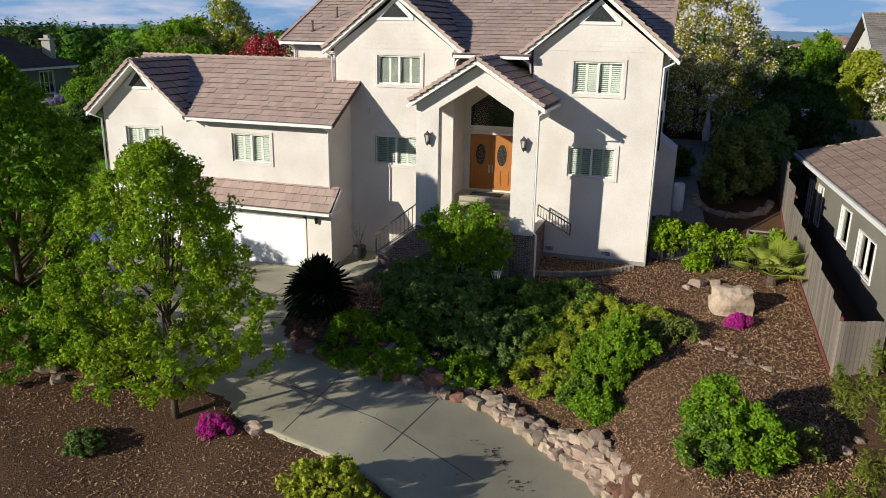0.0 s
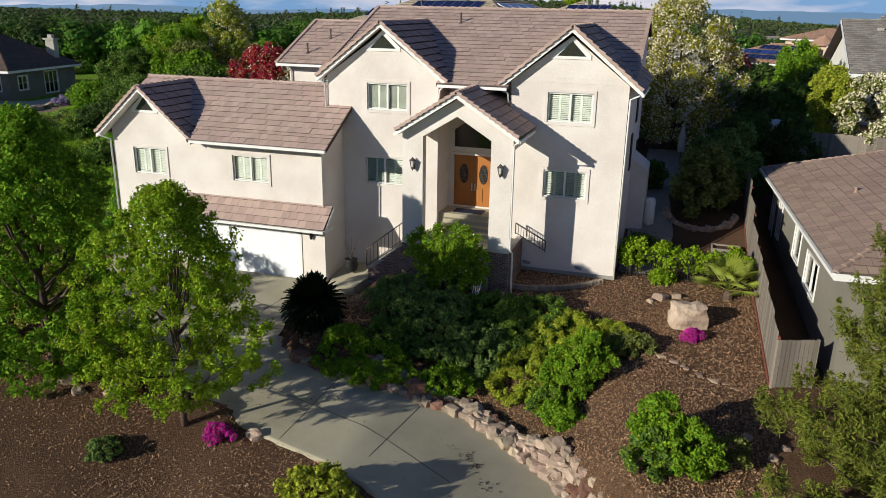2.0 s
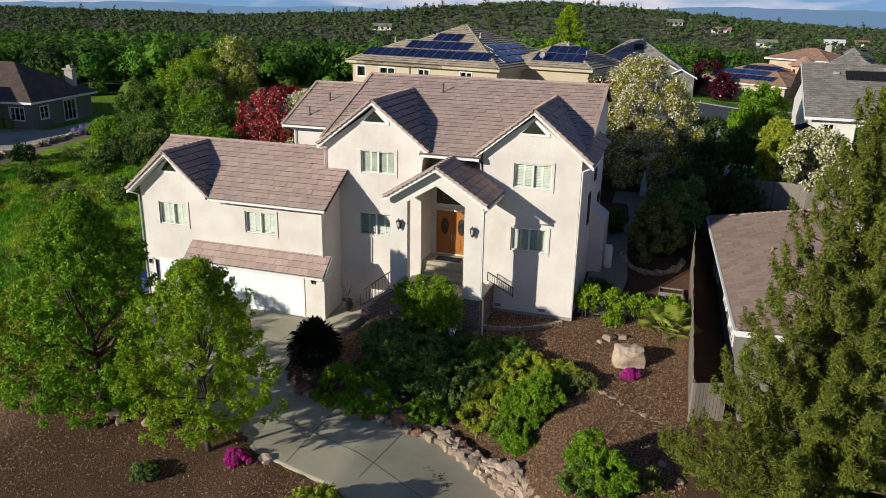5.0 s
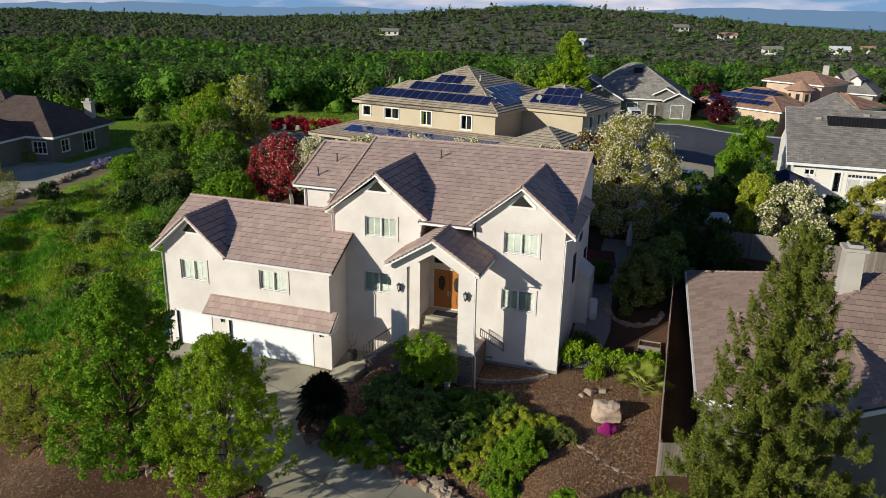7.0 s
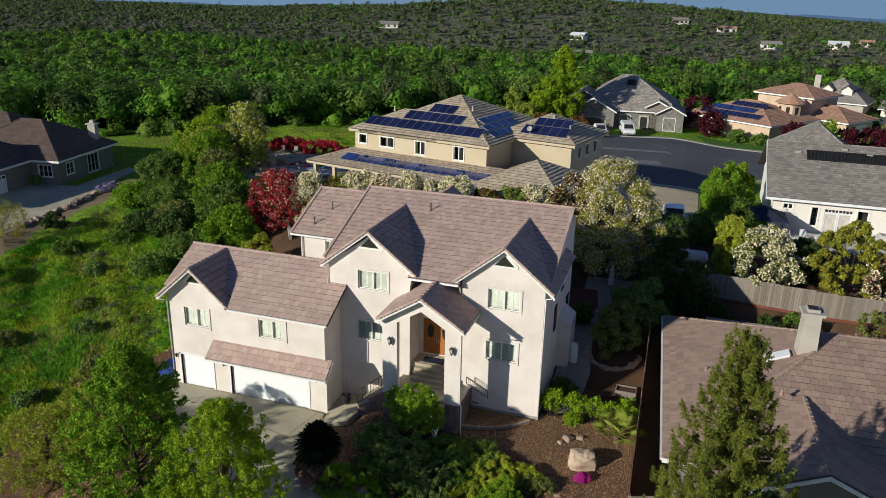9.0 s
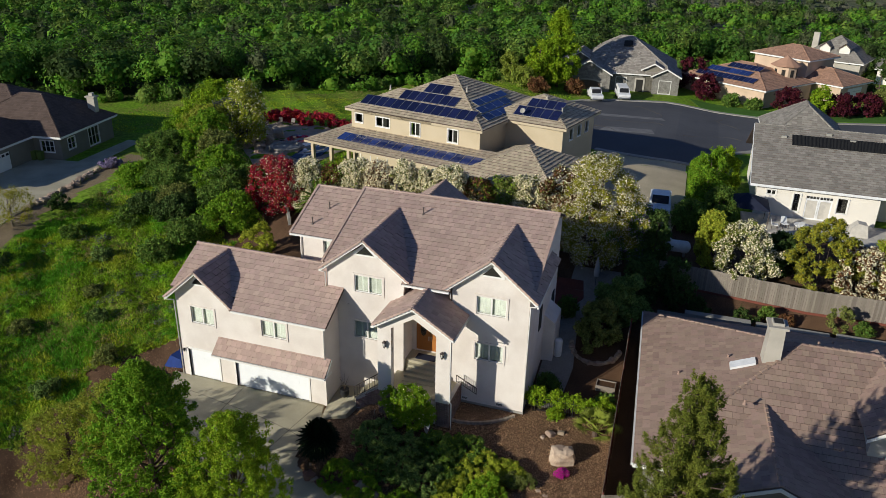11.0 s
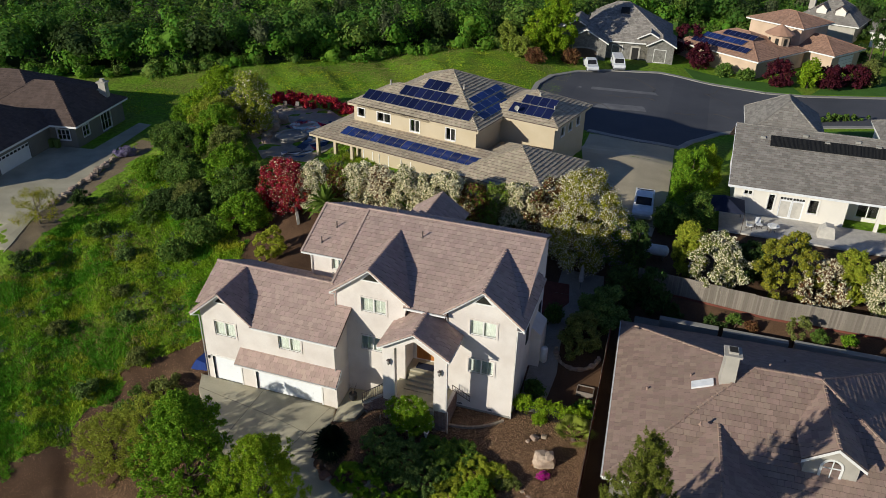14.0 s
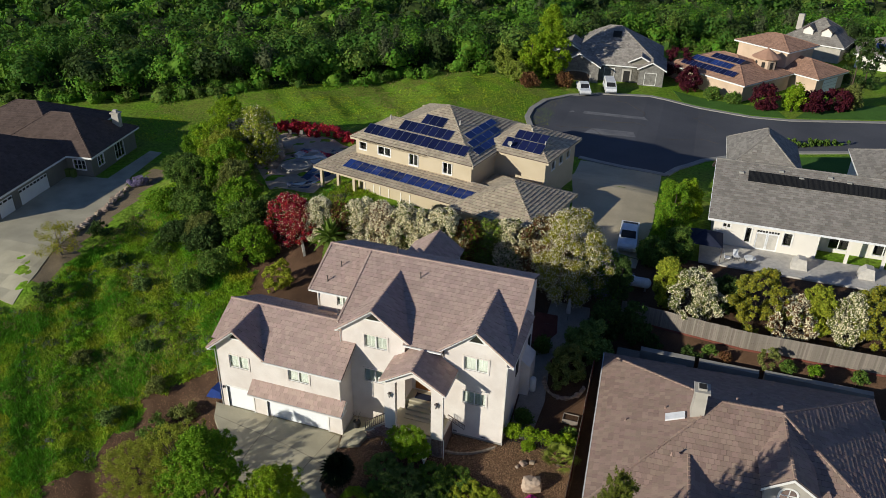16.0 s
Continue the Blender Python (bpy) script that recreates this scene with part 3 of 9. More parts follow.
def tile_mesh(cells, height=0.042):
    vs, fs = [], []
    for i, (o, u, v, n, w, l) in enumerate(cells):
        b = np.array([u * (w - 0.008), v * l, n * height * RNG.uniform(0.85, 1.15)])
        lift = np.array(n) * RNG.uniform(0.0, 0.014)
        vs.append(TILE_V @ b + np.array(o) + lift)
        fs.append(TILE_F + 8 * i)
    return np.concatenate(vs), np.concatenate(fs)


def gable(axis, a0, a1, b0, b1, ze, zr, br=None):
    """The two slopes of a gable roof with its ridge along axis: each an outline that begins with its eave."""
    br = (b0 + b1) / 2 if br is None else br
    if axis == "x":
        return [[(a0, b0, ze), (a1, b0, ze), (a1, br, zr), (a0, br, zr)], [(a1, b1, ze), (a0, b1, ze), (a0, br, zr), (a1, br, zr)]]
    return [[(b0, a1, ze), (b0, a0, ze), (br, a0, zr), (br, a1, zr)], [(b1, a0, ze), (b1, a1, ze), (br, a1, zr), (br, a0, zr)]]


def hip(x0, x1, y0, y1, ze, pitch):
    w, d = x1 - x0, y1 - y0
    h = min(w, d) / 2
    zr = ze + h * pitch
    if w >= d:
        a, b = (x0 + h, y0 + h, zr), (x1 - h, y0 + h, zr)
        return [[(x0, y0, ze), (x1, y0, ze), b, a], [(x1, y1, ze), (x0, y1, ze), a, b], [(x0, y1, ze), (x0, y0, ze), a], [(x1, y0, ze), (x1, y1, ze), b]], (a, b)
    a, b = (x0 + h, y0 + h, zr), (x0 + h, y1 - h, zr)
    return [[(x0, y0, ze), (x1, y0, ze), a], [(x1, y1, ze), (x0, y1, ze), b], [(x0, y1, ze), (x0, y0, ze), a, b], [(x1, y0, ze), (x1, y1, ze), b, a]], (a, b)


def caps(lines, m, step=0.4, w=0.26):
    """Ridge caps, lapped one on the next, along lines given in the local frame."""
    g = Geo()
    for p, q in lines:
        p, q = m @ Vector(p), m @ Vector(q)
        d = q - p
        n = max(1, int(d.length / step))
        e = d.normalized()
        s = e.cross(Vector((0, 0, 1))).normalized()
        t = s.cross(e)
        for i in range(n):
            a, b = p + d * (i / n), p + d * ((i + 1) / n) + e * 0.03
            ring = [(-w / 2, -0.03), (-w / 4, 0.055), (w / 4, 0.055), (w / 2, -0.03)]
            v = [a + s * x + t * (z + 0.05) for x, z in ring] + [b + s * x * 0.85 + t * (z + 0.005) for x, z in ring]
            g.add(v, [(0, 1, 5, 4), (1, 2, 6, 5), (2, 3, 7, 6), (3, 2, 1, 0), (4, 5, 6, 7)])
    return g


def roof(house, name, slopes, lines, tile, single=False, m=Matrix(), width=0.38, course=0.41, label="", thick=0.13, height=0.05, edge="tile_edge"):
    """A roof: its deck with thickness, its laid tiles and its ridge caps."""
    g = Geo()
    for s in slopes:
        w = [m @ Vector(p) for p in s]
        n = (w[1] - w[0]).cross(w[2] - w[0]).normalized()
        if n.z < 0:
            n = -n
        g.prism([p - n * 0.004 for p in w], -n * thick)
    deck = part(name, g, M["underlay"], house, label)
    cells = []
    for s in slopes:
        cells += tile_cells([m @ Vector(p) for p in s], width, course)
    if single:
        for o, u, v, n, w, l in cells:
            ob = new("roof_tile", one_tile)
            t = Matrix(((u.x * (w - 0.007), v.x * l, n.x * height, 0), (u.y * (w - 0.007), v.y * l, n.y * height, 0), (u.z * (w - 0.007), v.z * l, n.z * height, 0), (0, 0, 0, 1)))
            ob.parent = deck
            ob.matrix_basis = Matrix.Translation(o - Vector(ORIGIN[deck.name]) + n * RNG.uniform(0, 0.01)) @ t
    else:
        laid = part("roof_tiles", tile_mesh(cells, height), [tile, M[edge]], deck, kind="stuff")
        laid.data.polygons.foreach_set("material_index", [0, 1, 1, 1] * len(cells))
    if lines:
        part("ridge_capping", caps(lines, m), tile, deck, kind="stuff")
    return deck


def wall(g, axis, c0, c1, u0, u1, z0, z1, holes=()):
    """One solid wall between c0 and c1 across its axis, from u0 to u1, with holes (u0, u1, z0, z1) right through it."""
    us = sorted({u0, u1, *[h[0] for h in holes], *[h[1] for h in holes]})
    zs = sorted({z0, z1, *[min(max(h[2], z0), z1) for h in holes], *[min(max(h[3], z0), z1) for h in holes]})
    nu, nz = len(us), len(zs)
    full = {(i, j) for i in range(nu - 1) for j in range(nz - 1)
            if not any(h[0] < (us[i] + us[i + 1]) / 2 < h[1] and h[2] < (zs[j] + zs[j + 1]) / 2 < h[3] for h in holes)}
    verts = [((u, c, z) if axis == "y" else (c, u, z)) for c in (c0, c1) for z in zs for u in us]

    def at(i, j, s):
        return s * nu * nz + j * nu + i

    faces = []
    for i, j in sorted(full):
        faces.append((at(i, j, 0), at(i + 1, j, 0), at(i + 1, j + 1, 0), at(i, j + 1, 0)))
        faces.append((at(i, j + 1, 1), at(i + 1, j + 1, 1), at(i + 1, j, 1), at(i, j, 1)))
        for di, dj, p, q in ((-1, 0, (i, j), (i, j + 1)), (1, 0, (i + 1, j + 1), (i + 1, j)), (0, -1, (i + 1, j), (i, j)), (0, 1, (i, j + 1), (i + 1, j + 1))):
            if (i + di, j + dj) not in full:
                faces.append((at(*p, 0), at(*q, 0), at(*q, 1), at(*p, 1)))
    used = sorted({k for f in faces for k in f})
    back = {k: n for n, k in enumerate(used)}
    return g.add([verts[k] for k in used], [tuple(back[k] for k in f) for f in faces])


def walls(house, mat, rows, m=None, name="wall", label=""):
    """Each wall of a house as a part of its own."""
    for axis, *r in rows:
        part(name, wall(Geo(), axis, *r), M[mat], house, label, m=m)


def ring(g, u0, u1, z0, z1, w, y0, y1):
    g.box(u0 - w, u1 + w, y0, y1, z1, z1 + w)
    g.box(u0 - w, u1 + w, y0, y1, z0 - w, z0)
    g.box(u0 - w, u0, y0, y1, z0, z1)
    g.box(u1, u1 + w, y0, y1, z0, z1)
    return g


def window(house, u0, u1, z0, z1, m, trim=0.12, trim_mat="stucco", lights=2, shutters=True, slats=13, bars=0, sill=True, sash="white"):
    """A window in the plane y = 0 of the frame m, facing -y: surround, sash frame, panes, shutters behind them."""
    out = part("window", ring(Geo(), u0, u1, z0, z1, trim, -0.05, 0.04), M[trim_mat], house, m=m)
    g = ring(Geo(), u0 + 0.06, u1 - 0.06, z0 + 0.06, z1 - 0.06, 0.06, 0.02, 0.10)
    w = (u1 - u0) / lights
    for i in range(1, lights):
        g.box(u0 + i * w - 0.045, u0 + i * w + 0.045, 0.015, 0.095, z0 + 0.06, z1 - 0.06)
    for i in range(bars):
        z = z0 + (z1 - z0) * (i + 1) / (bars + 1)
        g.box(u0 + 0.06, u1 - 0.06, 0.03, 0.07, z - 0.02, z + 0.02)
    part("window_frame", g, M[sash], out, m=m)
    for i in range(lights):
        p = part("pane", sheet([(u0 + i * w + 0.04, 0.06, z0 + 0.05), (u0 + (i + 1) * w - 0.04, 0.06, z0 + 0.05), (u0 + (i + 1) * w - 0.04, 0.06, z1 - 0.05), (u0 + i * w + 0.04, 0.06, z1 - 0.05)]), M["glass"], out, m=m)
        p.visible_shadow = False
    if shutters:
        s = Geo()
        k = lights * 2
        ww = (u1 - u0 - 0.1) / k
        for i in range(k):
            a = u0 + 0.05 + i * ww
            ring(s, a + 0.05, a + ww - 0.05, z0 + 0.1, z1 - 0.1, 0.05, 0.15, 0.18)
            for j in range(slats):
                z = z0 + 0.12 + (z1 - z0 - 0.24) * (j + 0.5) / slats
                h = (z1 - z0 - 0.24) / slats * 0.36
                s.add([(a + 0.05, 0.13, z - h), (a + ww - 0.05, 0.13, z - h), (a + ww - 0.05, 0.20, z + h), (a + 0.05, 0.20, z + h)], [(0, 1, 2, 3)])
        part("shutter", s, M["shutter"], out, "pale slatted plantation shutters", m=m)
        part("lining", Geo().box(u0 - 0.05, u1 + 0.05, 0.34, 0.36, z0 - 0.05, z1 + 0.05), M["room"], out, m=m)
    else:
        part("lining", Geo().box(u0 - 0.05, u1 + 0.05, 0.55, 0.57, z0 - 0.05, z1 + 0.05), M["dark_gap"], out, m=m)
    return out


def sheet(pts):
    return Geo().add(pts, [tuple(range(len(pts)))])


def front(y):
    """The frame of a wall that faces -y, at y."""
    return Matrix.Translation((0, y, 0))


def facing(x, turn, y=0.0, z=0.0):
    return Matrix.Translation((x, y, z)) @ Matrix.Rotation(radians(turn), 4, "Z")


# ---------------------------------------------------------------- the cream house
house = thing("house", (-13.0, 33.0, 0.0), "two-storey cream stucco house with brown tiled gable roofs", "house")
W = 0.22
WIN = {"ur": (-4.40, -2.48, 7.80, 9.05), "lr": (-4.40, -2.52, 4.50, 5.72), "ul": (-12.72, -10.76, 7.86, 9.07), "ll": (-12.84, -10.90, 4.42, 5.68),
       "g1": (-24.12, -22.30, 4.42, 5.70), "g2": (-18.62, -16.76, 4.48, 5.70)}
walls(house, "stucco", [
    ("y", 30.6, 30.6 + W, -14.72, -9.3, -0.3, 9.1, [WIN["ul"], WIN["ll"]]),
    ("y", 30.6, 30.6 + W, -6.02, -1.05, 0.9, 9.1, [WIN["ur"], WIN["lr"]]),
    ("x", -1.05 - W, -1.05, 30.6 + W, 40.3, 0.9, 9.1), ("x", -14.72, -14.72 + W, 30.6 + W, 35.2, -0.3, 9.1),
    ("y", 40.3, 40.5, -14.9, -1.05, 0.5, 11.15), ("x", -19.2, -19.2 + W, 35.2 + W, 43.4, 0.5, 9.6),
    ("y", 43.4, 43.6, -19.2, -14.7, 0.5, 9.6), ("x", -14.9, -14.7, 40.5, 43.4, 0.5, 9.6), ("y", 46.0, 46.2, -14.0, -9.6, 0.5, 9.0), ("x", -9.8, -9.6, 40.5, 46.0, 0.5, 9.0),
    ("y", 35.2, 35.2 + W, -19.2, -14.72, 0.5, 9.45, [(-17.3, -16.3, 7.95, 8.95)]),
    ("x", -9.3 - W, -9.3, 30.6 + W, 32.3, 1.0, 9.1), ("x", -6.02, -6.02 + W, 30.6 + W, 32.3, 1.0, 9.1),
    ("y", 32.3, 32.3 + W, -9.3, -6.02, 1.0, 9.1, [(-9.0, -7.08, 3.3, 5.76), (-8.98, -6.5, 6.14, 6.9)])])


def gable_wall(x0, x1, xr, zb, ze, zr, y0, y1):
    return Geo().prism([(x0, y0, zb), (x1, y0, zb), (x1, y0, ze), (xr, y0, zr), (x0, y0, ze)], (0, y1 - y0, 0))


part("gable_wall", gable_wall(-14.72, -9.3, -11.95, 9.1, 9.32, 11.3, 30.6, 30.6 + W), M["stucco"], house)
part("gable_wall", gable_wall(-6.02, -1.05, -3.53, 9.1, 9.42, 11.35, 30.6, 30.6 + W), M["stucco"], house)
part("gable_wall", Geo().prism([(-1.05, 30.7, 9.1), (-1.05, 40.3, 9.1), (-1.05, 40.3, 11.15), (-1.05, 38.0, 12.1)], (-W, 0, 0)), M["stucco"], house)
part("gable_wall", Geo().prism([(-19.2, 35.3, 9.4), (-19.2, 43.4, 9.4), (-19.2, 39.3, 11.3)], (W, 0, 0)), M["stucco"], house)
part("gable_wall", Geo().prism([(-14.9, 30.8, 9.1), (-14.9, 40.3, 9.1), (-14.9, 40.3, 11.1), (-14.9, 38.0, 12.05)], (W, 0, 0)), M["stucco"], house)

# garage wing
walls(house, "stucco", [
    ("y", 28.4, 28.4 + W, -25.3, -14.0, -0.12, 6.42, [WIN["g1"], WIN["g2"], (-24.75, -22.3, -0.2, 2.2), (-20.95, -15.3, -0.2, 2.2)]),
    ("x", -14.0 - W, -14.0, 28.4 + W, 30.6, -0.2, 6.42), ("x", -25.3, -25.3 + W, 28.4 + W, 36.0, -0.4, 6.42),
    ("y", 35.78, 36.0, -25.3 + W, -14.8, 0.0, 6.42)], name="garage_wall")
part("gable_wall", Geo().prism([(-14.0, 28.5, 6.42), (-14.0, 30.6, 6.42), (-14.0, 30.6, 7.5)], (-W, 0, 0)), M["stucco"], house)
part("gable_wall", Geo().prism([(-25.3, 28.5, 6.42), (-25.3, 35.9, 6.42), (-25.3, 32.1, 8.45)], (W, 0, 0)), M["stucco"], house)
part("gable_wall", gable_wall(-25.3, -20.9, -23.1, 6.42, 6.55, 8.38, 28.4, 28.4 + W), M["stucco"], house)

# lap siding in the gables, board over board
for x0, x1, xr, z0, zr, y in ((-14.72, -9.3, -11.95, 9.34, 11.3, 30.6), (-6.02, -1.05, -3.53, 9.44, 11.35, 30.6), (-25.3, -20.9, -23.1, 6.56, 8.38, 28.4)):
    h = 0.19
    n = int((zr - z0) / h)
    for i in range(n):
        k0, k1 = i / n, (i + 1) / n
        a0, b0, a1, b1 = x0 + (xr - x0) * k0, x1 + (xr - x1) * k0, x0 + (xr - x0) * k1, x1 + (xr - x1) * k1
        za, zb = z0 + (zr - z0) * k0, z0 + (zr - z0) * k1
        part("siding_board", Geo().add([(a0, y - 0.014, za), (b0, y - 0.014, za), (b1, y - 0.006, zb), (a1, y - 0.006, zb), (a0, y + 0.01, za), (b0, y + 0.01, za)], [(0, 1, 2, 3), (4, 5, 1, 0)]), M["stucco"], house)

for key, (u0, u1, z0, z1) in WIN.items():
    window(house, u0, u1, z0, z1, front(28.4 if key[0] == "g" else 30.6), slats=34 if key == "ul" else 13)
window(house, -17.3, -16.3, 7.95, 8.95, front(35.2), lights=2, slats=8)


def triangle_window(x, z0, half, h, y):
    """A three-cornered attic light with its thick white surround."""
    outer = [(x - half - 0.2, y, z0 - 0.12), (x + half + 0.2, y, z0 - 0.12), (x + half + 0.2, y, z0 + 0.06), (x, y, z0 + h + 0.22), (x - half - 0.2, y, z0 + 0.06)]
    p = part("attic_window", Geo().prism(outer, (0, -0.06, 0)), M["white"], house, "white framed triangular attic window")
    # dark sheet on the solid wall, in place of a shaded attic
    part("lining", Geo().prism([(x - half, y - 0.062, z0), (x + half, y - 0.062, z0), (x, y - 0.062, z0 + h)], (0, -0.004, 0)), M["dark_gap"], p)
    q = part("pane", sheet([(x - half, y - 0.072, z0), (x + half, y - 0.072, z0), (x, y - 0.072, z0 + h)]), M["glass"], p)
    q.visible_shadow = False


triangle_window(-11.92, 10.6, 0.62, 0.58, 30.6)
triangle_window(-3.5, 10.55, 0.6, 0.6, 30.6)
triangle_window(-23.24, 7.5, 0.5, 0.6, 28.4)

# roofs
A = gable("x", -15.15, -0.9, 30.15, 45.85, 9.2, 12.35)
A[1] = [(-0.9, 40.85, 11.21), (-15.15, 40.85, 11.21), (-15.15, 38, 12.35), (-0.9, 38, 12.35)]
A[0] = [(-15.15, 30.86, 9.485), (-0.9, 30.86, 9.485), (-0.9, 38, 12.35), (-15.15, 38, 12.35)]
A.append([(-9.28, 30.15, 9.2), (-6.04, 30.15, 9.2), (-6.04, 30.86, 9.485), (-9.28, 30.86, 9.485)])
roof(house, "main_roof", A, [((-15.15, 38, 12.35), (-0.9, 38, 12.35))], M["tile"])
B = gable("x", -19.6, -15.0, 34.55, 44.05, 9.45, 11.55)
roof(house, "side_roof", B, [((-19.6, 39.3, 11.55), (-15.0, 39.3, 11.55))], M["tile"])
C = gable("y", 30.22, 37.2, -15.1, -8.75, 9.27, 11.74)
roof(house, "gable_roof", C, [((-11.925, 30.22, 11.74), (-11.925, 36.45, 11.74))], M["tile"], height=0.115, edge="tile_butt_shade")
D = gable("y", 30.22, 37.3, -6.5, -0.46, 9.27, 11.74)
roof(house, "gable_roof", D, [((-3.48, 30.22, 11.74), (-3.48, 36.45, 11.74))], M["tile"], height=0.115, edge="tile_butt_shade")
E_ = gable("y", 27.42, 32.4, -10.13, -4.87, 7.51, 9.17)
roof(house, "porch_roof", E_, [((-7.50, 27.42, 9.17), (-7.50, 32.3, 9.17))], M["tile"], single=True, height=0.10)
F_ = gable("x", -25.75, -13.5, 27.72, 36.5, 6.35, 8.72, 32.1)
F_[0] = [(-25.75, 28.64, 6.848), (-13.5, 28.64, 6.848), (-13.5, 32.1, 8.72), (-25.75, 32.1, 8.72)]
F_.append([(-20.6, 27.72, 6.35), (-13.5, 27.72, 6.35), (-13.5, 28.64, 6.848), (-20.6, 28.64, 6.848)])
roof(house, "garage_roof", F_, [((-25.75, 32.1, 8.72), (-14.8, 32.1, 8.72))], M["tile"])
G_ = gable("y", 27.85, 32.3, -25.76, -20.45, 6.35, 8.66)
roof(house, "garage_gable_roof", G_, [((-23.1, 27.85, 8.66), (-23.1, 32.0, 8.66))], M["tile"], height=0.115, edge="tile_butt_shade")
roof(house, "pent_roof", [[(-22.1, 27.4, 2.80), (-13.55, 27.4, 2.80), (-13.55, 28.42, 3.66), (-22.1, 28.42, 3.66)]], [], M["tile"], single=True)
roof(house, "rear_roof", gable("y", 40.5, 46.5, -14.3, -9.3, 9.0, 10.75), [((-11.8, 40.5, 10.75), (-11.8, 46.5, 10.75))], M["tile"])


def bargeboards(y, xa, xr, xb, ze, zr, deep, drop=0.17):
    """White boards under the two rakes of a gable that faces -y, with the tile course that laps over them."""
    for x in (xa, xb):
        part("bargeboard", Geo().prism([(x, y, ze - 0.06 - drop), (x, y, ze - 0.06), (xr, y, zr - 0.06), (xr, y, zr - 0.06 - drop)], (0, -0.045, 0)), M["white"], house)
        n = 11
        g = Geo()
        for i in range(n):
            a, b = i / n, (i + 1) / n + 0.01
            p = (x + (xr - x) * a, y - 0.03, ze + (zr - ze) * a + 0.075)
            q = (x + (xr - x) * b, y - 0.03, ze + (zr - ze) * b + 0.005)
            g.bar(p, q, 0.22, 0.13)
        part("rake_edging", g, M["tile"], house, kind="stuff")
        part("soffit", Geo().prism([(x, y, ze - 0.215), (xr, y, zr - 0.215), (xr, y, zr - 0.185), (x, y, ze - 0.185)], (0, deep, 0)), M["white"], house)


bargeboards(30.22, -15.1, -11.925, -8.75, 9.27, 11.74, 0.38)
bargeboards(30.22, -6.5, -3.48, -0.46, 9.27, 11.74, 0.38)
bargeboards(27.42, -10.13, -7.50, -4.87, 7.51, 9.17, 0.43)
bargeboards(27.85, -25.76, -23.1, -20.45, 6.35, 8.66, 0.55)


def rake(p, q):
    """Lapped edge tiles down a side rake, and the white board below them."""
    p, q = Vector(p), Vector(q)
    g = Geo()
    for i in range(20):
        a, b = p + (q - p) * (i / 20), p + (q - p) * ((i + 1) / 20 + 0.01)
        g.bar(a + Vector((0, 0, 0.03)), b + Vector((0, 0, 0.055)), 0.17, 0.11)
    part("rake_edging", g, M["tile"], house, kind="stuff")
    part("bargeboard", Geo().bar(p - Vector((0, 0, 0.14)), q - Vector((0, 0, 0.14)), 0.045, 0.17), M["white"], house)


rake((-15.17, 38.0, 12.35), (-15.17, 30.9, 9.5))
rake((-0.88, 38.0, 12.35), (-0.88, 30.9, 9.5))
rake((-19.6, 39.3, 11.55), (-19.6, 34.55, 9.45))


def gutter(p, q):
    g = Geo()
    p, q = Vector(p), Vector(q)
    d = (q - p).normalized()
    g.bar(p, q, 0.11, 0.12)
    part("gutter", g, M["white"], house)


gutter((-20.4, 27.68, 6.30), (-13.5, 27.68, 6.30))
gutter((-22.1, 27.36, 2.72), (-13.55, 27.36, 2.72))
gutter((-9.2, 30.1, 9.12), (-6.1, 30.1, 9.12))
gutter((-19.6, 34.5, 9.38), (-15.0, 34.5, 9.38))
gutter((-10.17, 27.4, 7.36), (-10.17, 30.6, 7.36))
gutter((-4.88, 27.4, 7.36), (-4.88, 30.6, 7.36))
gutter((-0.47, 30.1, 9.12), (-0.47, 34.0, 9.12))
part("fascia", Geo().box(-13.56, -13.52, 27.4, 28.4, 2.66, 2.80).prism([(-13.53, 27.42, 2.64), (-13.53, 28.42, 3.5), (-13.53, 28.42, 3.64), (-13.53, 27.42, 2.78)], (0.04, 0, 0)), M["white"], house)


def downpipe(points, r=0.04):
    part("downpipe", Geo().tube(points, [r] * len(points), 8), M["white"], house, smooth=True)


downpipe([(-13.9, 27.75, 6.25), (-13.98, 28.3, 6.05), (-13.98, 28.33, 3.6)])
downpipe([(-25.55, 27.8, 6.25), (-25.36, 28.3, 6.0), (-25.36, 28.34, 0.0)])
downpipe([(-4.95, 27.5, 7.32), (-5.16, 27.86, 7.15), (-5.17, 27.90, 2.72), (-5.05, 27.86, 2.6), (-5.02, 27.83, 0.45)])
downpipe([(-0.6, 30.2, 9.1), (-0.97, 30.5, 8.9), (-1.0, 30.52, 1.05)])
downpipe([(-15.0, 30.2, 9.12), (-14.8, 30.5, 8.95), (-14.78, 30.52, 7.4)])
downpipe([(-8.9, 30.15, 9.12), (-9.2, 30.5, 8.9), (-9.25, 30.52, 8.5)])
downpipe([(-6.45, 30.15, 9.12), (-6.12, 30.5, 8.9), (-6.08, 30.52, 8.5)])
downpipe([(-19.1, 34.6, 9.3), (-19.05, 35.12, 9.1), (-19.05, 35.14, 1.2)])

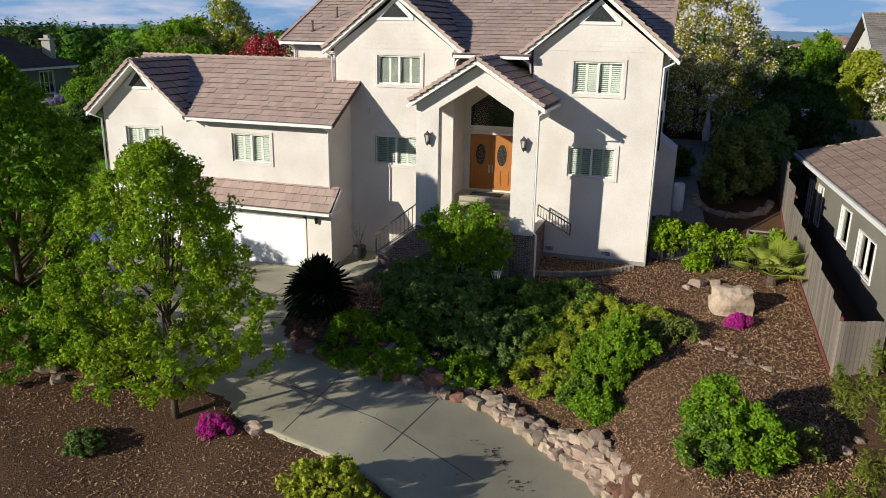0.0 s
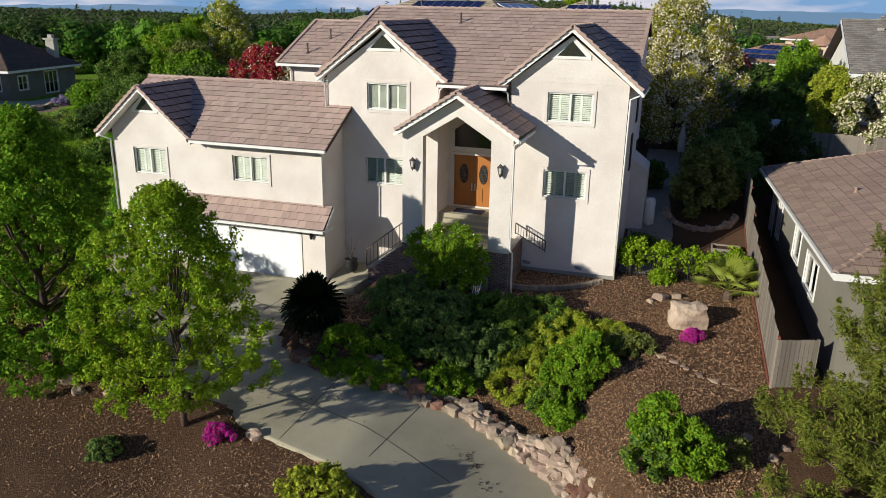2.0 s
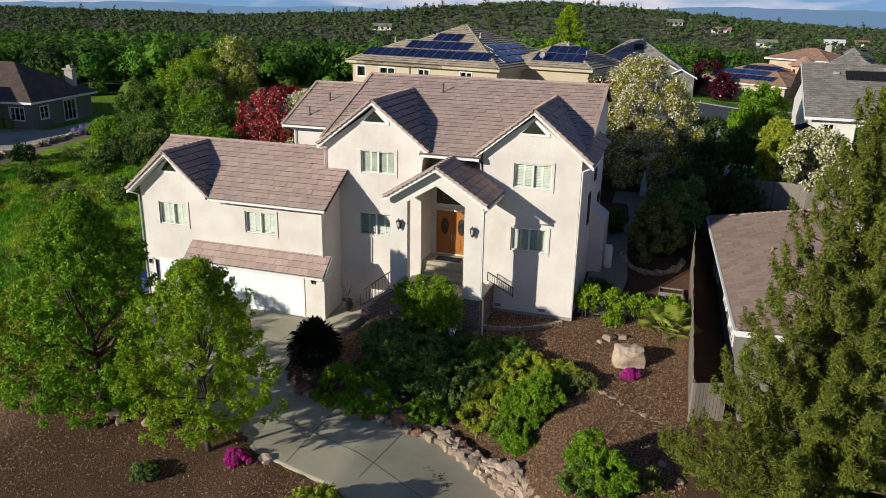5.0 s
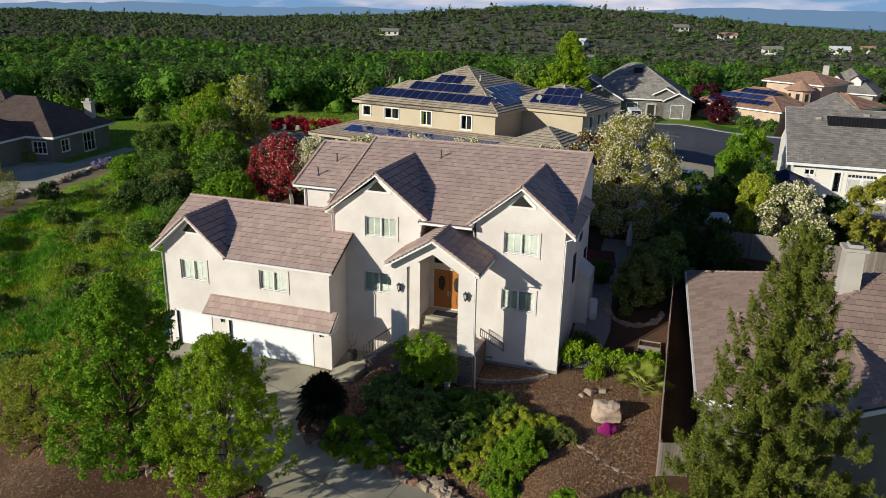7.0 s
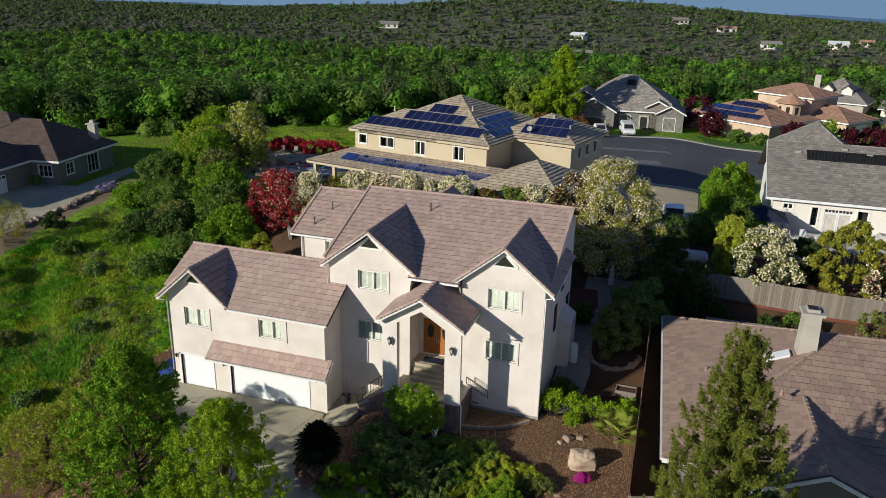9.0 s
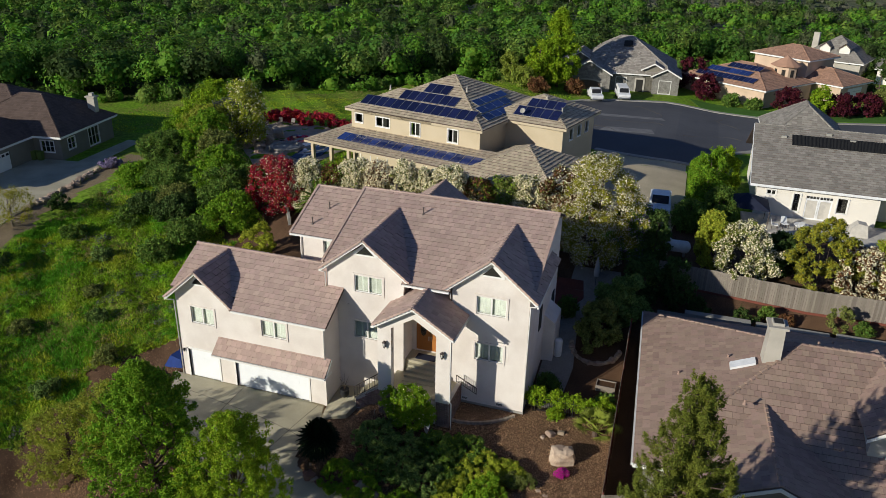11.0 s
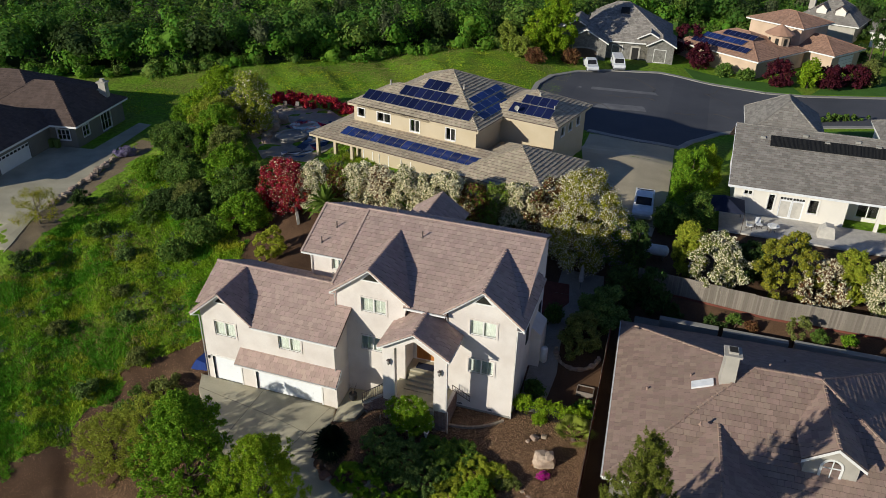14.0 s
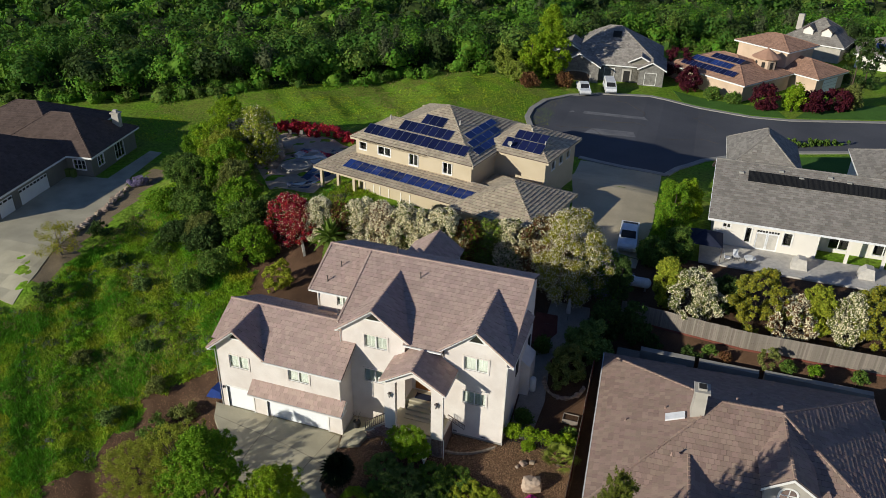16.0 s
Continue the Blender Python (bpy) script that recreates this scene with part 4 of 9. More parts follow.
# garage doors: sectional, each panel raised
for x0, x1, cols in ((-24.75, -22.3, 4), (-20.95, -15.3, 8)):
    d = part("garage_door", Geo().box(x0, x1, 28.54, 28.58, -0.1, 2.2), M["door_white"], house, "white sectional garage door")
    for r in range(4):
        for c in range(cols):
            w = (x1 - x0) / cols
            a, z = x0 + c * w, -0.08 + r * 0.57
            part("panel", Geo().box(a + 0.09, a + w - 0.09, 28.536, 28.54, z + 0.1, z + 0.48), M["door_white"], d)
    part("door_casing", Geo().box(x0 - 0.12, x0, 28.36, 28.54, -0.1, 2.3).box(x1, x1 + 0.12, 28.36, 28.54, -0.1, 2.3).box(x0 - 0.12, x1 + 0.12, 28.36, 28.54, 2.2, 2.34), M["white"], house)

# porch front with its pointed opening
for s in (-1, 1):
    c = -7.585
    pts = [(c + s * 2.38, 27.85, 2.55), (c + s * 1.47, 27.85, 2.55), (c + s * 1.47, 27.85, 7.26), (c, 27.85, 8.16), (c, 27.85, 8.86), (c + s * 2.38, 27.85, 7.40)]
    if s > 0:
        pts = pts[::-1]
    part("porch_pillar", Geo().prism(pts, (0, 0.42, 0)), M["stucco"], house)
part("porch_beam", Geo().box(-9.96, -9.70, 28.27, 30.6, 6.9, 7.4), M["stucco"], house)
part("porch_beam", Geo().box(-5.46, -5.21, 28.27, 30.6, 6.9, 7.4), M["stucco"], house)
part("porch_ceiling", Geo().prism([(-9.95, 28.3, 7.38), (-7.58, 28.3, 8.80), (-5.22, 28.3, 7.38), (-5.22, 28.3, 7.34), (-7.58, 28.3, 8.74), (-9.95, 28.3, 7.34)], (0, 4.0, 0)), M["stucco"], house)

# double front door with oval leaded lights, and the pointed transom above it
door_casing = part("door_casing", Geo().box(-9.10, -9.0, 32.22, 32.36, 3.25, 5.86).box(-7.08, -6.98, 32.22, 32.36, 3.25, 5.86).box(-9.10, -6.98, 32.22, 32.36, 5.76, 5.88), M["stucco"], house)
for x0, x1, hand in ((-9.0, -8.05, 1), (-8.03, -7.08, -1)):
    d = part("front_door", Geo().box(x0, x1, 32.36, 32.42, 3.3, 5.75), M["door_wood"], house, "varnished golden oak door with oval glass")
    ring(g2 := Geo(), x0 + 0.1, x1 - 0.1, 3.4, 5.65, 0.1, 32.335, 32.36)
    part("door_frame", g2, M["door_wood"], d)
    cxo, czo = (x0 + x1) / 2, 4.85
    o, inn = [], []
    for i in range(24):
        a = 2 * math.pi * i / 24
        o.append((cxo + 0.27 * math.cos(a), 32.345, czo + 0.52 * math.sin(a)))
        inn.append((cxo + 0.22 * math.cos(a), 32.345, czo + 0.47 * math.sin(a)))
    mo = Geo().add(o + inn + [(p[0], 32.36, p[2]) for p in o], [(i, (i + 1) % 24, 24 + (i + 1) % 24, 24 + i) for i in range(24)] + [(48 + i, 48 + (i + 1) % 24, (i + 1) % 24, i) for i in range(24)])
    part("oval_moulding", mo, M["door_wood"], d)
    part("oval_backing", Geo().add([(p[0], 32.357, p[2]) for p in inn], [tuple(range(24))]), M["dark_gap"], d)
    part("oval_pane", Geo().add([(p[0], 32.352, p[2]) for p in inn], [tuple(range(24))]), M["glass"], d).visible_shadow = False
    lead = Geo()
    for i in range(-3, 4):
        hh = 0.47 * math.sqrt(max(0, 1 - (i * 0.06 / 0.22) ** 2))
        lead.bar((cxo + i * 0.06, 32.348, czo - hh), (cxo + i * 0.06 + 0.05, 32.348, czo + hh * 0.98), 0.012)
        lead.bar((cxo - 0.2 * math.cos(i * 0.4), 32.348, czo + i * 0.13), (cxo + 0.2 * math.cos(i * 0.4), 32.348, czo + i * 0.13 + 0.05), 0.012)
    part("leading", lead, M["iron"], d)
    for px in (x0 + 0.14, (x0 + x1) / 2 + 0.03):
        part("panel", Geo().box(px, px + 0.30, 32.335, 32.358, 3.52, 4.18), M["door_wood"], d)
    hx = x1 - 0.07 if hand > 0 else x0 + 0.07
    part("handle", Geo().lathe((hx, 32.30, 4.28), [(0.012, 0), (0.03, 0.02), (0.03, 0.08), (0.012, 0.1)], 10).box(hx - 0.03, hx + 0.03, 32.325, 32.338, 4.05, 4.40), M["metal"], d)
tr = part("transom_window", Geo().prism([(-9.06, 32.24, 6.06), (-6.4, 32.24, 6.06), (-6.4, 32.24, 7.3), (-7.58, 32.24, 8.05), (-9.06, 32.24, 7.0)], (0, 0.05, 0)), M["stucco"], house)
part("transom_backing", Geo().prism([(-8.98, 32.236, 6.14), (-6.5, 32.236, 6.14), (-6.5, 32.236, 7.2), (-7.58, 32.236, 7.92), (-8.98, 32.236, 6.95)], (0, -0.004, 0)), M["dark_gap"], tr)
q = part("pane", sheet([(-8.98, 32.226, 6.14), (-6.5, 32.226, 6.14), (-6.5, 32.226, 7.2), (-7.58, 32.226, 7.92), (-8.98, 32.226, 6.95)]), M["glass"], tr)
q.visible_shadow = False

# porch floor, inner steps, and the flights at either side
part("porch_floor", Geo().box(-9.3, -6.02, 30.9, 32.3, 1.0, 3.22), M["concrete"], house)
for i in range(4):
    part("step", Geo().box(-9.0, -6.1, 29.5 + 0.36 * i, 30.95, 2.3, 2.48 + 0.185 * i), M["concrete"], house)
part("landing", Geo().box(-9.75, -5.4, 28.25, 30.6, 1.0, 2.42), M["concrete"], house)
for i in range(8):
    part("step", Geo().box(-12.1 + 0.27 * i, -9.75, 28.75, 30.55, 0.4, 0.72 + 0.21 * i), M["concrete"], house)
part("doormat", Geo().box(-8.7, -7.3, 31.2, 31.9, 3.22, 3.245), M["navy"], house)


def railing(p, q, h=0.92, n=9):
    """A wrought rail along a slope, with its balusters."""
    p, q = Vector(p), Vector(q)
    up = Vector((0, 0, h))
    r = part("railing", Geo().bar(p + up, q + up, 0.05).bar(p + up * 0.12, q + up * 0.12, 0.03), M["iron"], house, "brown wrought iron stair railing")
    for i in range(n + 1):
        a = p + (q - p) * (i / n)
        part("baluster", Geo().bar(a, a + up, 0.022 if 0 < i < n else 0.045), M["iron"], r)


railing((-12.05, 28.7, 0.85), (-10.05, 28.7, 2.45), n=11)
railing((-5.42, 30.1, 2.80), (-4.05, 30.1, 2.10), h=0.5, n=11)

# wall lanterns
for x in (-9.45, -5.66):
    l = part("wall_lantern", Geo().lathe((x, 27.68, 5.98), [(0.12, 0.255), (0.15, 0.27), (0.05, 0.36), (0.015, 0.42)], 8), M["iron"], house, "dark iron wall lantern with pale glass")
    part("lantern_glass", Geo().lathe((x, 27.68, 5.98), [(0.07, 0.0), (0.115, 0.25)], 6), M["lantern"], l)
    part("lantern_base", Geo().lathe((x, 27.68, 5.98), [(0.012, -0.16), (0.05, -0.1), (0.085, -0.01), (0.085, 0.0)], 8), M["iron"], l)
    for k in range(6):
        a = math.pi / 3 * k
        part("cage_bar", Geo().bar((x + 0.075 * math.cos(a), 27.68 + 0.075 * math.sin(a), 5.97), (x + 0.125 * math.cos(a), 27.68 + 0.125 * math.sin(a), 6.24), 0.016), M["iron"], l)
    part("bracket", Geo().box(x - 0.06, x + 0.06, 27.82, 27.85, 5.85, 6.25).bar((x, 27.83, 6.2), (x, 27.68, 6.38), 0.025), M["iron"], l)
for x, z, y in ((-14.65, 2.2, 28.3), (-21.4, 2.1, 28.3), (-25.05, 2.1, 28.3)):
    part("wall_lamp", Geo().lathe((x, y, z), [(0.05, -0.16), (0.08, 0.0), (0.09, 0.04), (0.02, 0.12)], 8), M["black"], house)
# crawl-space vents and small boxes
for x in (-4.95, -2.6):
    v = part("vent", Geo().box(x - 0.22, x + 0.22, 30.575, 30.602, 1.28, 1.46), M["white"], house)
    for i in range(4):
        part("slat", Geo().box(x - 0.19, x + 0.19, 30.565, 30.577, 1.30 + i * 0.04, 1.32 + i * 0.04), M["black"], v)
part("vent", Geo().box(-11.65, -11.25, 30.575, 30.602, 0.75, 0.92), M["black"], house)
part("junction_box", Geo().box(-13.28, -13.1, 30.54, 30.602, 6.62, 6.84), M["stucco"], house)
part("base_trim", Geo().box(-6.0, -1.0, 30.57, 30.602, 0.85, 1.16), M["curb"], house)
# chase, meter and heater on the side wall
part("side_chase", Geo().prism([(-1.05, 36.2, 0.9), (-0.25, 36.2, 0.9), (-0.25, 36.2, 4.9), (-1.05, 36.2, 5.5)], (0, 2.4, 0)), M["stucco"], house)
part("water_heater", Geo().lathe((0.02, 36.9, 2.0), [(0.2, 0.0), (0.27, 0.06), (0.28, 1.25), (0.22, 1.38), (0.06, 1.42)], 16), M["white_metal"], house, "white cylindrical water heater", smooth=True)
part("heater_stand", Geo().box(-0.28, 0.32, 36.6, 37.2, 1.0, 2.0), M["curb"], house)
part("side_window", Geo().box(-1.06, -1.0, 38.7, 39.6, 4.5, 5.9), M["dark_gap"], house)
part("side_window", Geo().box(-1.06, -1.0, 34.2, 35.0, 5.2, 6.9), M["dark_gap"], house)
part("side_window", Geo().box(-1.06, -1.0, 36.2, 37.1, 7.2, 8.5), M["dark_gap"], house)
# vent pipes through the roofs
for x, y, z in ((-17.7, 37.2, 10.6), (-18.3, 35.6, 9.9), (-10.0, 36.2, 11.6), (-14.2, 30.9, 6.9), (-16.6, 33.9, 7.9), (-12.8, 38.2, 12.3)):
    part("vent_pipe", Geo().lathe((x, y, z), [(0.13, 0), (0.06, 0.12), (0.05, 0.12), (0.05, 0.5), (0.065, 0.5), (0.065, 0.56)], 10), M["iron"] if x != -16.6 else M["metal"], house)


# ---------------------------------------------------------------- plants
def leaf_cloud(centres, radii, n, size, flat=0.9, seed=1, squash=1.0, shell=0.4, up=0.25, aspect=1.7):
    """Many small leaves, each a bent four-cornered blade, in clumps round the given centres."""
    r = np.random.default_rng(seed)
    c = np.asarray(centres, float)
    rad = np.asarray(radii, float)
    w = rad ** 2
    pick = r.choice(len(c), n, p=w / w.sum())
    d = r.normal(size=(n, 3))
    d /= np.linalg.norm(d, axis=1)[:, None]
    rr = rad[pick] * (shell + (1 - shell) * r.random(n)) * (0.75 + 0.5 * r.random(n))
    p = c[pick] + d * rr[:, None] * (1, 1, squash)
    nrm = d * 0.5 + r.normal(size=(n, 3)) * flat * 0.6 + (0, 0, up)
    nrm /= np.linalg.norm(nrm, axis=1)[:, None]
    t = np.cross(nrm, r.normal(size=(n, 3)))
    t /= np.linalg.norm(t, axis=1)[:, None] + 1e-9
    b = np.cross(nrm, t)
    s = size * (0.6 + 0.8 * r.random(n))[:, None]
    a = t * s * aspect / 2
    q = b * s / 2
    bend = nrm * s * 0.18
    v = np.stack([p - a, p + q - bend, p + a, p - q - bend], 1).reshape(-1, 3)
    f = np.arange(4 * n).reshape(-1, 4)
    return v, f


def clumps(r, n, rx, ry, z0, z1, fill=0.45, top=0.5, size=(0.25, 0.5), belly=0.38):
    """Centres of the leaf clumps of a crown: a broad dome, uneven."""
    out, rad = [], []
    while len(out) < n:
        h = r.random()
        prof = 1 - 0.32 * (1 - h / belly) ** 2 if h < belly else max(0.02, 1 - ((h - belly) / (1.02 - belly)) ** 2) ** (0.3 + 0.5 * top)
        a = r.random() * 2 * math.pi
        lump = 0.95 + 0.15 * math.sin(3 * a + 5 * h) + 0.09 * math.sin(5 * a - 7 * h)
        q = (fill + (1 - fill) * r.random() ** 0.5) * prof * lump
        out.append((rx * q * math.cos(a), ry * q * math.sin(a), z0 + (z1 - z0) * h))
        rad.append(r.uniform(*size))
    return np.array(out), np.array(rad)


def tree(name, at, height, crown_r, crown_base, leaf, n, size, label, seed=1, n_clump=90, trunk_r=0.14, bark="bark", clump_size=(0.35, 0.7), top=0.6,
         category="tree", group="", extra=None, lean=(0, 0), fill=0.4, limbs=9, aspect=1.7, up=0.25, belly=0.38, squash=1.0):
    """A tree: tapered trunk, limbs that reach the clumps of its crown, and the leaves."""
    r = np.random.default_rng(seed)
    ob = thing(name, at, label, category, group)
    cs, rad = clumps(r, n_clump, crown_r, crown_r, crown_base, height - clump_size[0], fill, top, clump_size, belly)
    cs[:, 0] += lean[0] * cs[:, 2] / height
    cs[:, 1] += lean[1] * cs[:, 2] / height
    base = np.array(at)
    g = Geo()
    pts, rs = [], []
    for i in range(7):
        h = i / 6 * height * 0.86
        pts.append((at[0] + lean[0] * h / height + 0.06 * math.sin(2.1 * i + seed), at[1] + lean[1] * h / height + 0.06 * math.cos(1.7 * i + seed), at[2] - 0.15 + h))
        rs.append(trunk_r * (1.25 if i == 0 else 1) * (1 - 0.9 * i / 6) + 0.012)
    g.tube(pts, rs, 8)
    part("trunk", g, M[bark], ob, smooth=True)
    for i in range(limbs):
        c = cs[int(r.integers(len(cs)))]
        h = max(crown_base * 0.75, c[2] * 0.55)
        p0 = np.array([at[0] + lean[0] * h / height, at[1] + lean[1] * h / height, at[2] + h])
        p2 = base + c
        p1 = (p0 + p2) / 2 + np.array([0, 0, -0.12 * np.linalg.norm(p2 - p0)])
        part("limb", Geo().tube([p0, p1, p2], [trunk_r * 0.45, trunk_r * 0.3, 0.012], 6), M[bark], ob, smooth=True)
    v, f = leaf_cloud(cs + base, rad, n, size, seed=seed, aspect=aspect, up=up, squash=squash)
    part("crown", (v, f), M[leaf], ob)
    if extra:
        for mat, count, s, nm in extra:
            v, f = leaf_cloud(cs + base, rad * 1.08, count, s, seed=seed + 50, shell=0.8, aspect=1.0)
            part(nm, (v, f), M[mat], ob)
    return ob


def shrub(name, at, rx, ry, h, leaf, n, size, label, seed=1, n_clump=40, clump_size=(0.15, 0.32), category="shrub", extra=None, group="", top=0.35, fill=0.5, z0=0.08, stems=6, aspect=1.7, up=0.25, turn=0.0, kind="", belly=0.38):
    """A shrub: bare stems from the ground and uneven clumps of leaves."""
    r = np.random.default_rng(seed)
    ob = thing(name, at, label, category, group, kind)
    cs, rad = clumps(r, n_clump, 1.0, 1.0, z0 * h, h - clump_size[0] * 0.7, fill, top, clump_size, belly)
    x, y = cs[:, 0] * rx, cs[:, 1] * ry
    cs[:, 0], cs[:, 1] = x * math.cos(turn) - y * math.sin(turn), x * math.sin(turn) + y * math.cos(turn)
    base = np.array(at)
    cs = cs + base
    if rx > 1.2 or ry > 1.2:
        cs[:, 2] += land_z(cs[:, 0], cs[:, 1]) - float(land_z(at[0], at[1]))
    for i in range(stems):
        c = cs[int(r.integers(len(cs)))]
        foot = np.array([base[0] + (c[0] - base[0]) * 0.35, base[1] + (c[1] - base[1]) * 0.35, 0])
        foot[2] = min(float(land_z(foot[0], foot[1])), c[2]) - 0.04
        part("stem", Geo().tube([foot, (foot + c) / 2 + (0.03, 0.02, 0), c], [0.03, 0.02, 0.006], 5), M["bark"], ob, smooth=True)
    v, f = leaf_cloud(cs, rad, n, size, seed=seed, aspect=aspect, up=up)
    part("foliage", (v, f), M[leaf], ob)
    if extra:
        for mat, count, s, nm in extra:
            v, f = leaf_cloud(cs, rad * 1.1, count, s, seed=seed + 50, shell=0.85, aspect=1.0, up=0.2)
            part(nm, (v, f), M[mat], ob)
    return ob


def on(x, y, dz=0.0):
    return (x, y, float(land_z(x, y)) + dz)


tree("pear_tree", on(-13.6, 16.95), 8.2, 3.3, 1.5, "pear", 42000, 0.07, "young broadleaf tree with bright spring green leaves", 3, 900, 0.085, extra=[("yellow_leaf", 8000, 0.062, "young_leaf")], top=1.0, clump_size=(0.11, 0.27), fill=0.12, limbs=34, belly=0.22, up=0.3, squash=1.15)
tree("shade_tree", on(-18.7, 16.8), 9.4, 3.3, 0.4, "pear_dark", 48000, 0.09, "dense broadleaf tree with mid green leaves", 5, 800, 0.2, top=1.0, clump_size=(0.15, 0.36), fill=0.15, limbs=24, belly=0.28, up=0.3, squash=1.0)
tree("willowy_tree", on(-24.2, 20.5), 5.2, 3.2, 0.4, "willow", 17000, 0.07, "thin twiggy tree with small olive leaves", 8, 420, 0.09, top=0.5, limbs=70, clump_size=(0.14, 0.34), fill=0.2)
tree("willowy_tree", on(-27.4, 19.4), 4.8, 3.0, 0.3, "willow", 17000, 0.07, "thin twiggy tree with small olive leaves", 9, 400, 0.08, top=0.5, limbs=70, clump_size=(0.14, 0.34), fill=0.2)


# ---------------------------------------------------------------- front garden
def rock_mesh(seed, mat):
    """A rough, blocky stone about one metre across."""
    r = np.random.default_rng(seed)
    bm = bmesh.new()
    bmesh.ops.create_cube(bm, size=0.86)
    bmesh.ops.subdivide_edges(bm, edges=bm.edges[:], cuts=2, use_grid_fill=True)
    for v in bm.verts:
        p = v.co.copy()
        v.co = p.lerp(p.normalized() * 0.5, 0.5)
        v.co += Vector(r.normal(0, 0.03, 3)) + Vector((noise.noise(p * 2 + Vector((seed, 0, 0))), noise.noise(p * 2 + Vector((0, seed, 5))), noise.noise(p * 2 + Vector((3, 0, seed))))) * 0.13
    me = bpy.data.meshes.new("stone")
    bm.to_mesh(me)
    bm.free()
    me.materials.append(mat)
    return me


ROCKS = [rock_mesh(i, M["stone"]) for i in range(7)]
RED_ROCKS = [rock_mesh(20 + i, M["redstone"]) for i in range(3)]
rr = np.random.default_rng(11)
stone_wall = thing("retaining_wall", on(-6.0, 21.9), "low dry-laid retaining wall of rough tan and red stones", "stone wall")


def lay_stone(x, y, z, s, red=False, parent=stone_wall, sq=(1, 1, 0.8), name="stone"):
    ob = new(name, (RED_ROCKS if red else ROCKS)[int(rr.integers(3 if red else 7))])
    ob.parent = parent
    ob.location = Vector((x, y, z)) - Vector(ORIGIN[parent.name])
    ob.rotation_euler = (rr.uniform(-0.35, 0.35), rr.uniform(-0.35, 0.35), rr.uniform(0, 6.28))
    ob.scale = (s * sq[0] * rr.uniform(0.85, 1.25), s * sq[1] * rr.uniform(0.85, 1.2), s * sq[2] * rr.uniform(0.8, 1.1))


# the face of the wall: rows of stones along the curve, each row set back and up
wx = np.arange(-12.7, 1.7, 0.05)
wy = wall_y(wx)
run = np.concatenate([[0], np.cumsum(np.hypot(np.diff(wx), np.diff(wy)))])


def along(s):
    """Point and outward direction on the wall's line, s metres along it."""
    px, py = float(np.interp(s, run, wx)), float(np.interp(s, run, wy))
    qx, qy = float(np.interp(s + 0.3, run, wx)), float(np.interp(s + 0.3, run, wy))
    d = math.hypot(qx - px, qy - py) + 1e-6
    return px, py, (qy - py) / d, -(qx - px) / d


for k in range(9):
    s = 0.1 * (k % 4)
    while s < run[-1] - 0.3:
        px, py, ox, oy = along(s)
        loose = px > -5.9
        size = (0.45 if loose else 0.46 if px > -9.5 else 0.36) * rr.uniform(0.7, 1.35)
        lo = float(drive_z(px + ox * 0.5, py + oy * 0.5))
        hi = min(float(land_z(px - ox * 0.7, py - oy * 0.7)), lo + (0.95 if loose else 1.1))
        if px < -9.5:
            hi = min(hi, lo + 0.4)
        rows = max(3, int((hi - lo) / 0.27) + 1) if px > -9.5 else 2
        if k < rows:
            t = k / (rows - 1)
            lay_stone(px + ox * (0.30 - 0.55 * t), py + oy * (0.30 - 0.55 * t), lo + 0.12 + (hi - lo - 0.08) * t, size, red=(not loose and rr.random() < 0.5) or rr.random() < 0.1, sq=(1.1, 0.9, 0.85))
        s += size * 0.80
lay_stone(-1.05, 19.75, -2.0, 1.25, sq=(1.2, 0.9, 0.9))
lay_stone(-12.2, 22.95, -0.98, 1.1, red=True, sq=(1.3, 0.7, 0.45))
lay_stone(-11.3, 22.6, -1.02, 0.8, red=True, sq=(1.2, 0.7, 0.5))
lay_stone(-7.2, 21.95, -1.1, 1.1, red=True, sq=(1.1, 0.8, 0.9))

# big split boulder with its cleft, and the blossoms at its foot
bg = bmesh.new()
bmesh.ops.create_cube(bg, size=1)
bmesh.ops.subdivide_edges(bg, edges=bg.edges[:], cuts=7, use_grid_fill=True)
for v in bg.verts:
    p = v.co.copy()
    q = p.normalized() * 0.62
    v.co = p.lerp(q, 0.45)
    v.co.x *= 1.62 + 0.25 * (0.5 - p.z)
    v.co.y *= 1.25
    v.co.z *= 1.18 + 0.16 * p.x
    v.co += Vector((noise.noise(p * 2.1), noise.noise(p * 2.1 + Vector((5, 0, 0))), noise.noise(p * 2.3 + Vector((0, 7, 0))))) * 0.16
    v.co += v.co.normalized() * 0.03 * noise.noise(p * 9)
    if p.z > 0.2 and abs(p.x - 0.08 - 0.2 * p.y) < 0.09:
        v.co.z -= 0.05
bme = bpy.data.meshes.new("boulder")
bg.to_mesh(bme)
bg.free()
bme.materials.append(M["boulder"])
bo = tagged(new("boulder", bme), "large split sandstone boulder on the mulch", "boulder")
bo.scale = (0.8, 0.8, 0.85)
bo.location = on(2.2, 27.3, 0.38)
bo.rotation_euler = (0, 0, 0.25)

for x, y, s, seed in ((2.45, 26.15, 0.42, 3), (-12.25, 16.9, 0.55, 4)):
    shrub("flowering_shrub", on(x, y), s, s * 0.8, s * 0.95, "mid_leaf", 500, 0.06, "low shrub covered in magenta blossom", seed, 24, (0.08, 0.16), extra=[("magenta", 2600, 0.055, "blossom")])

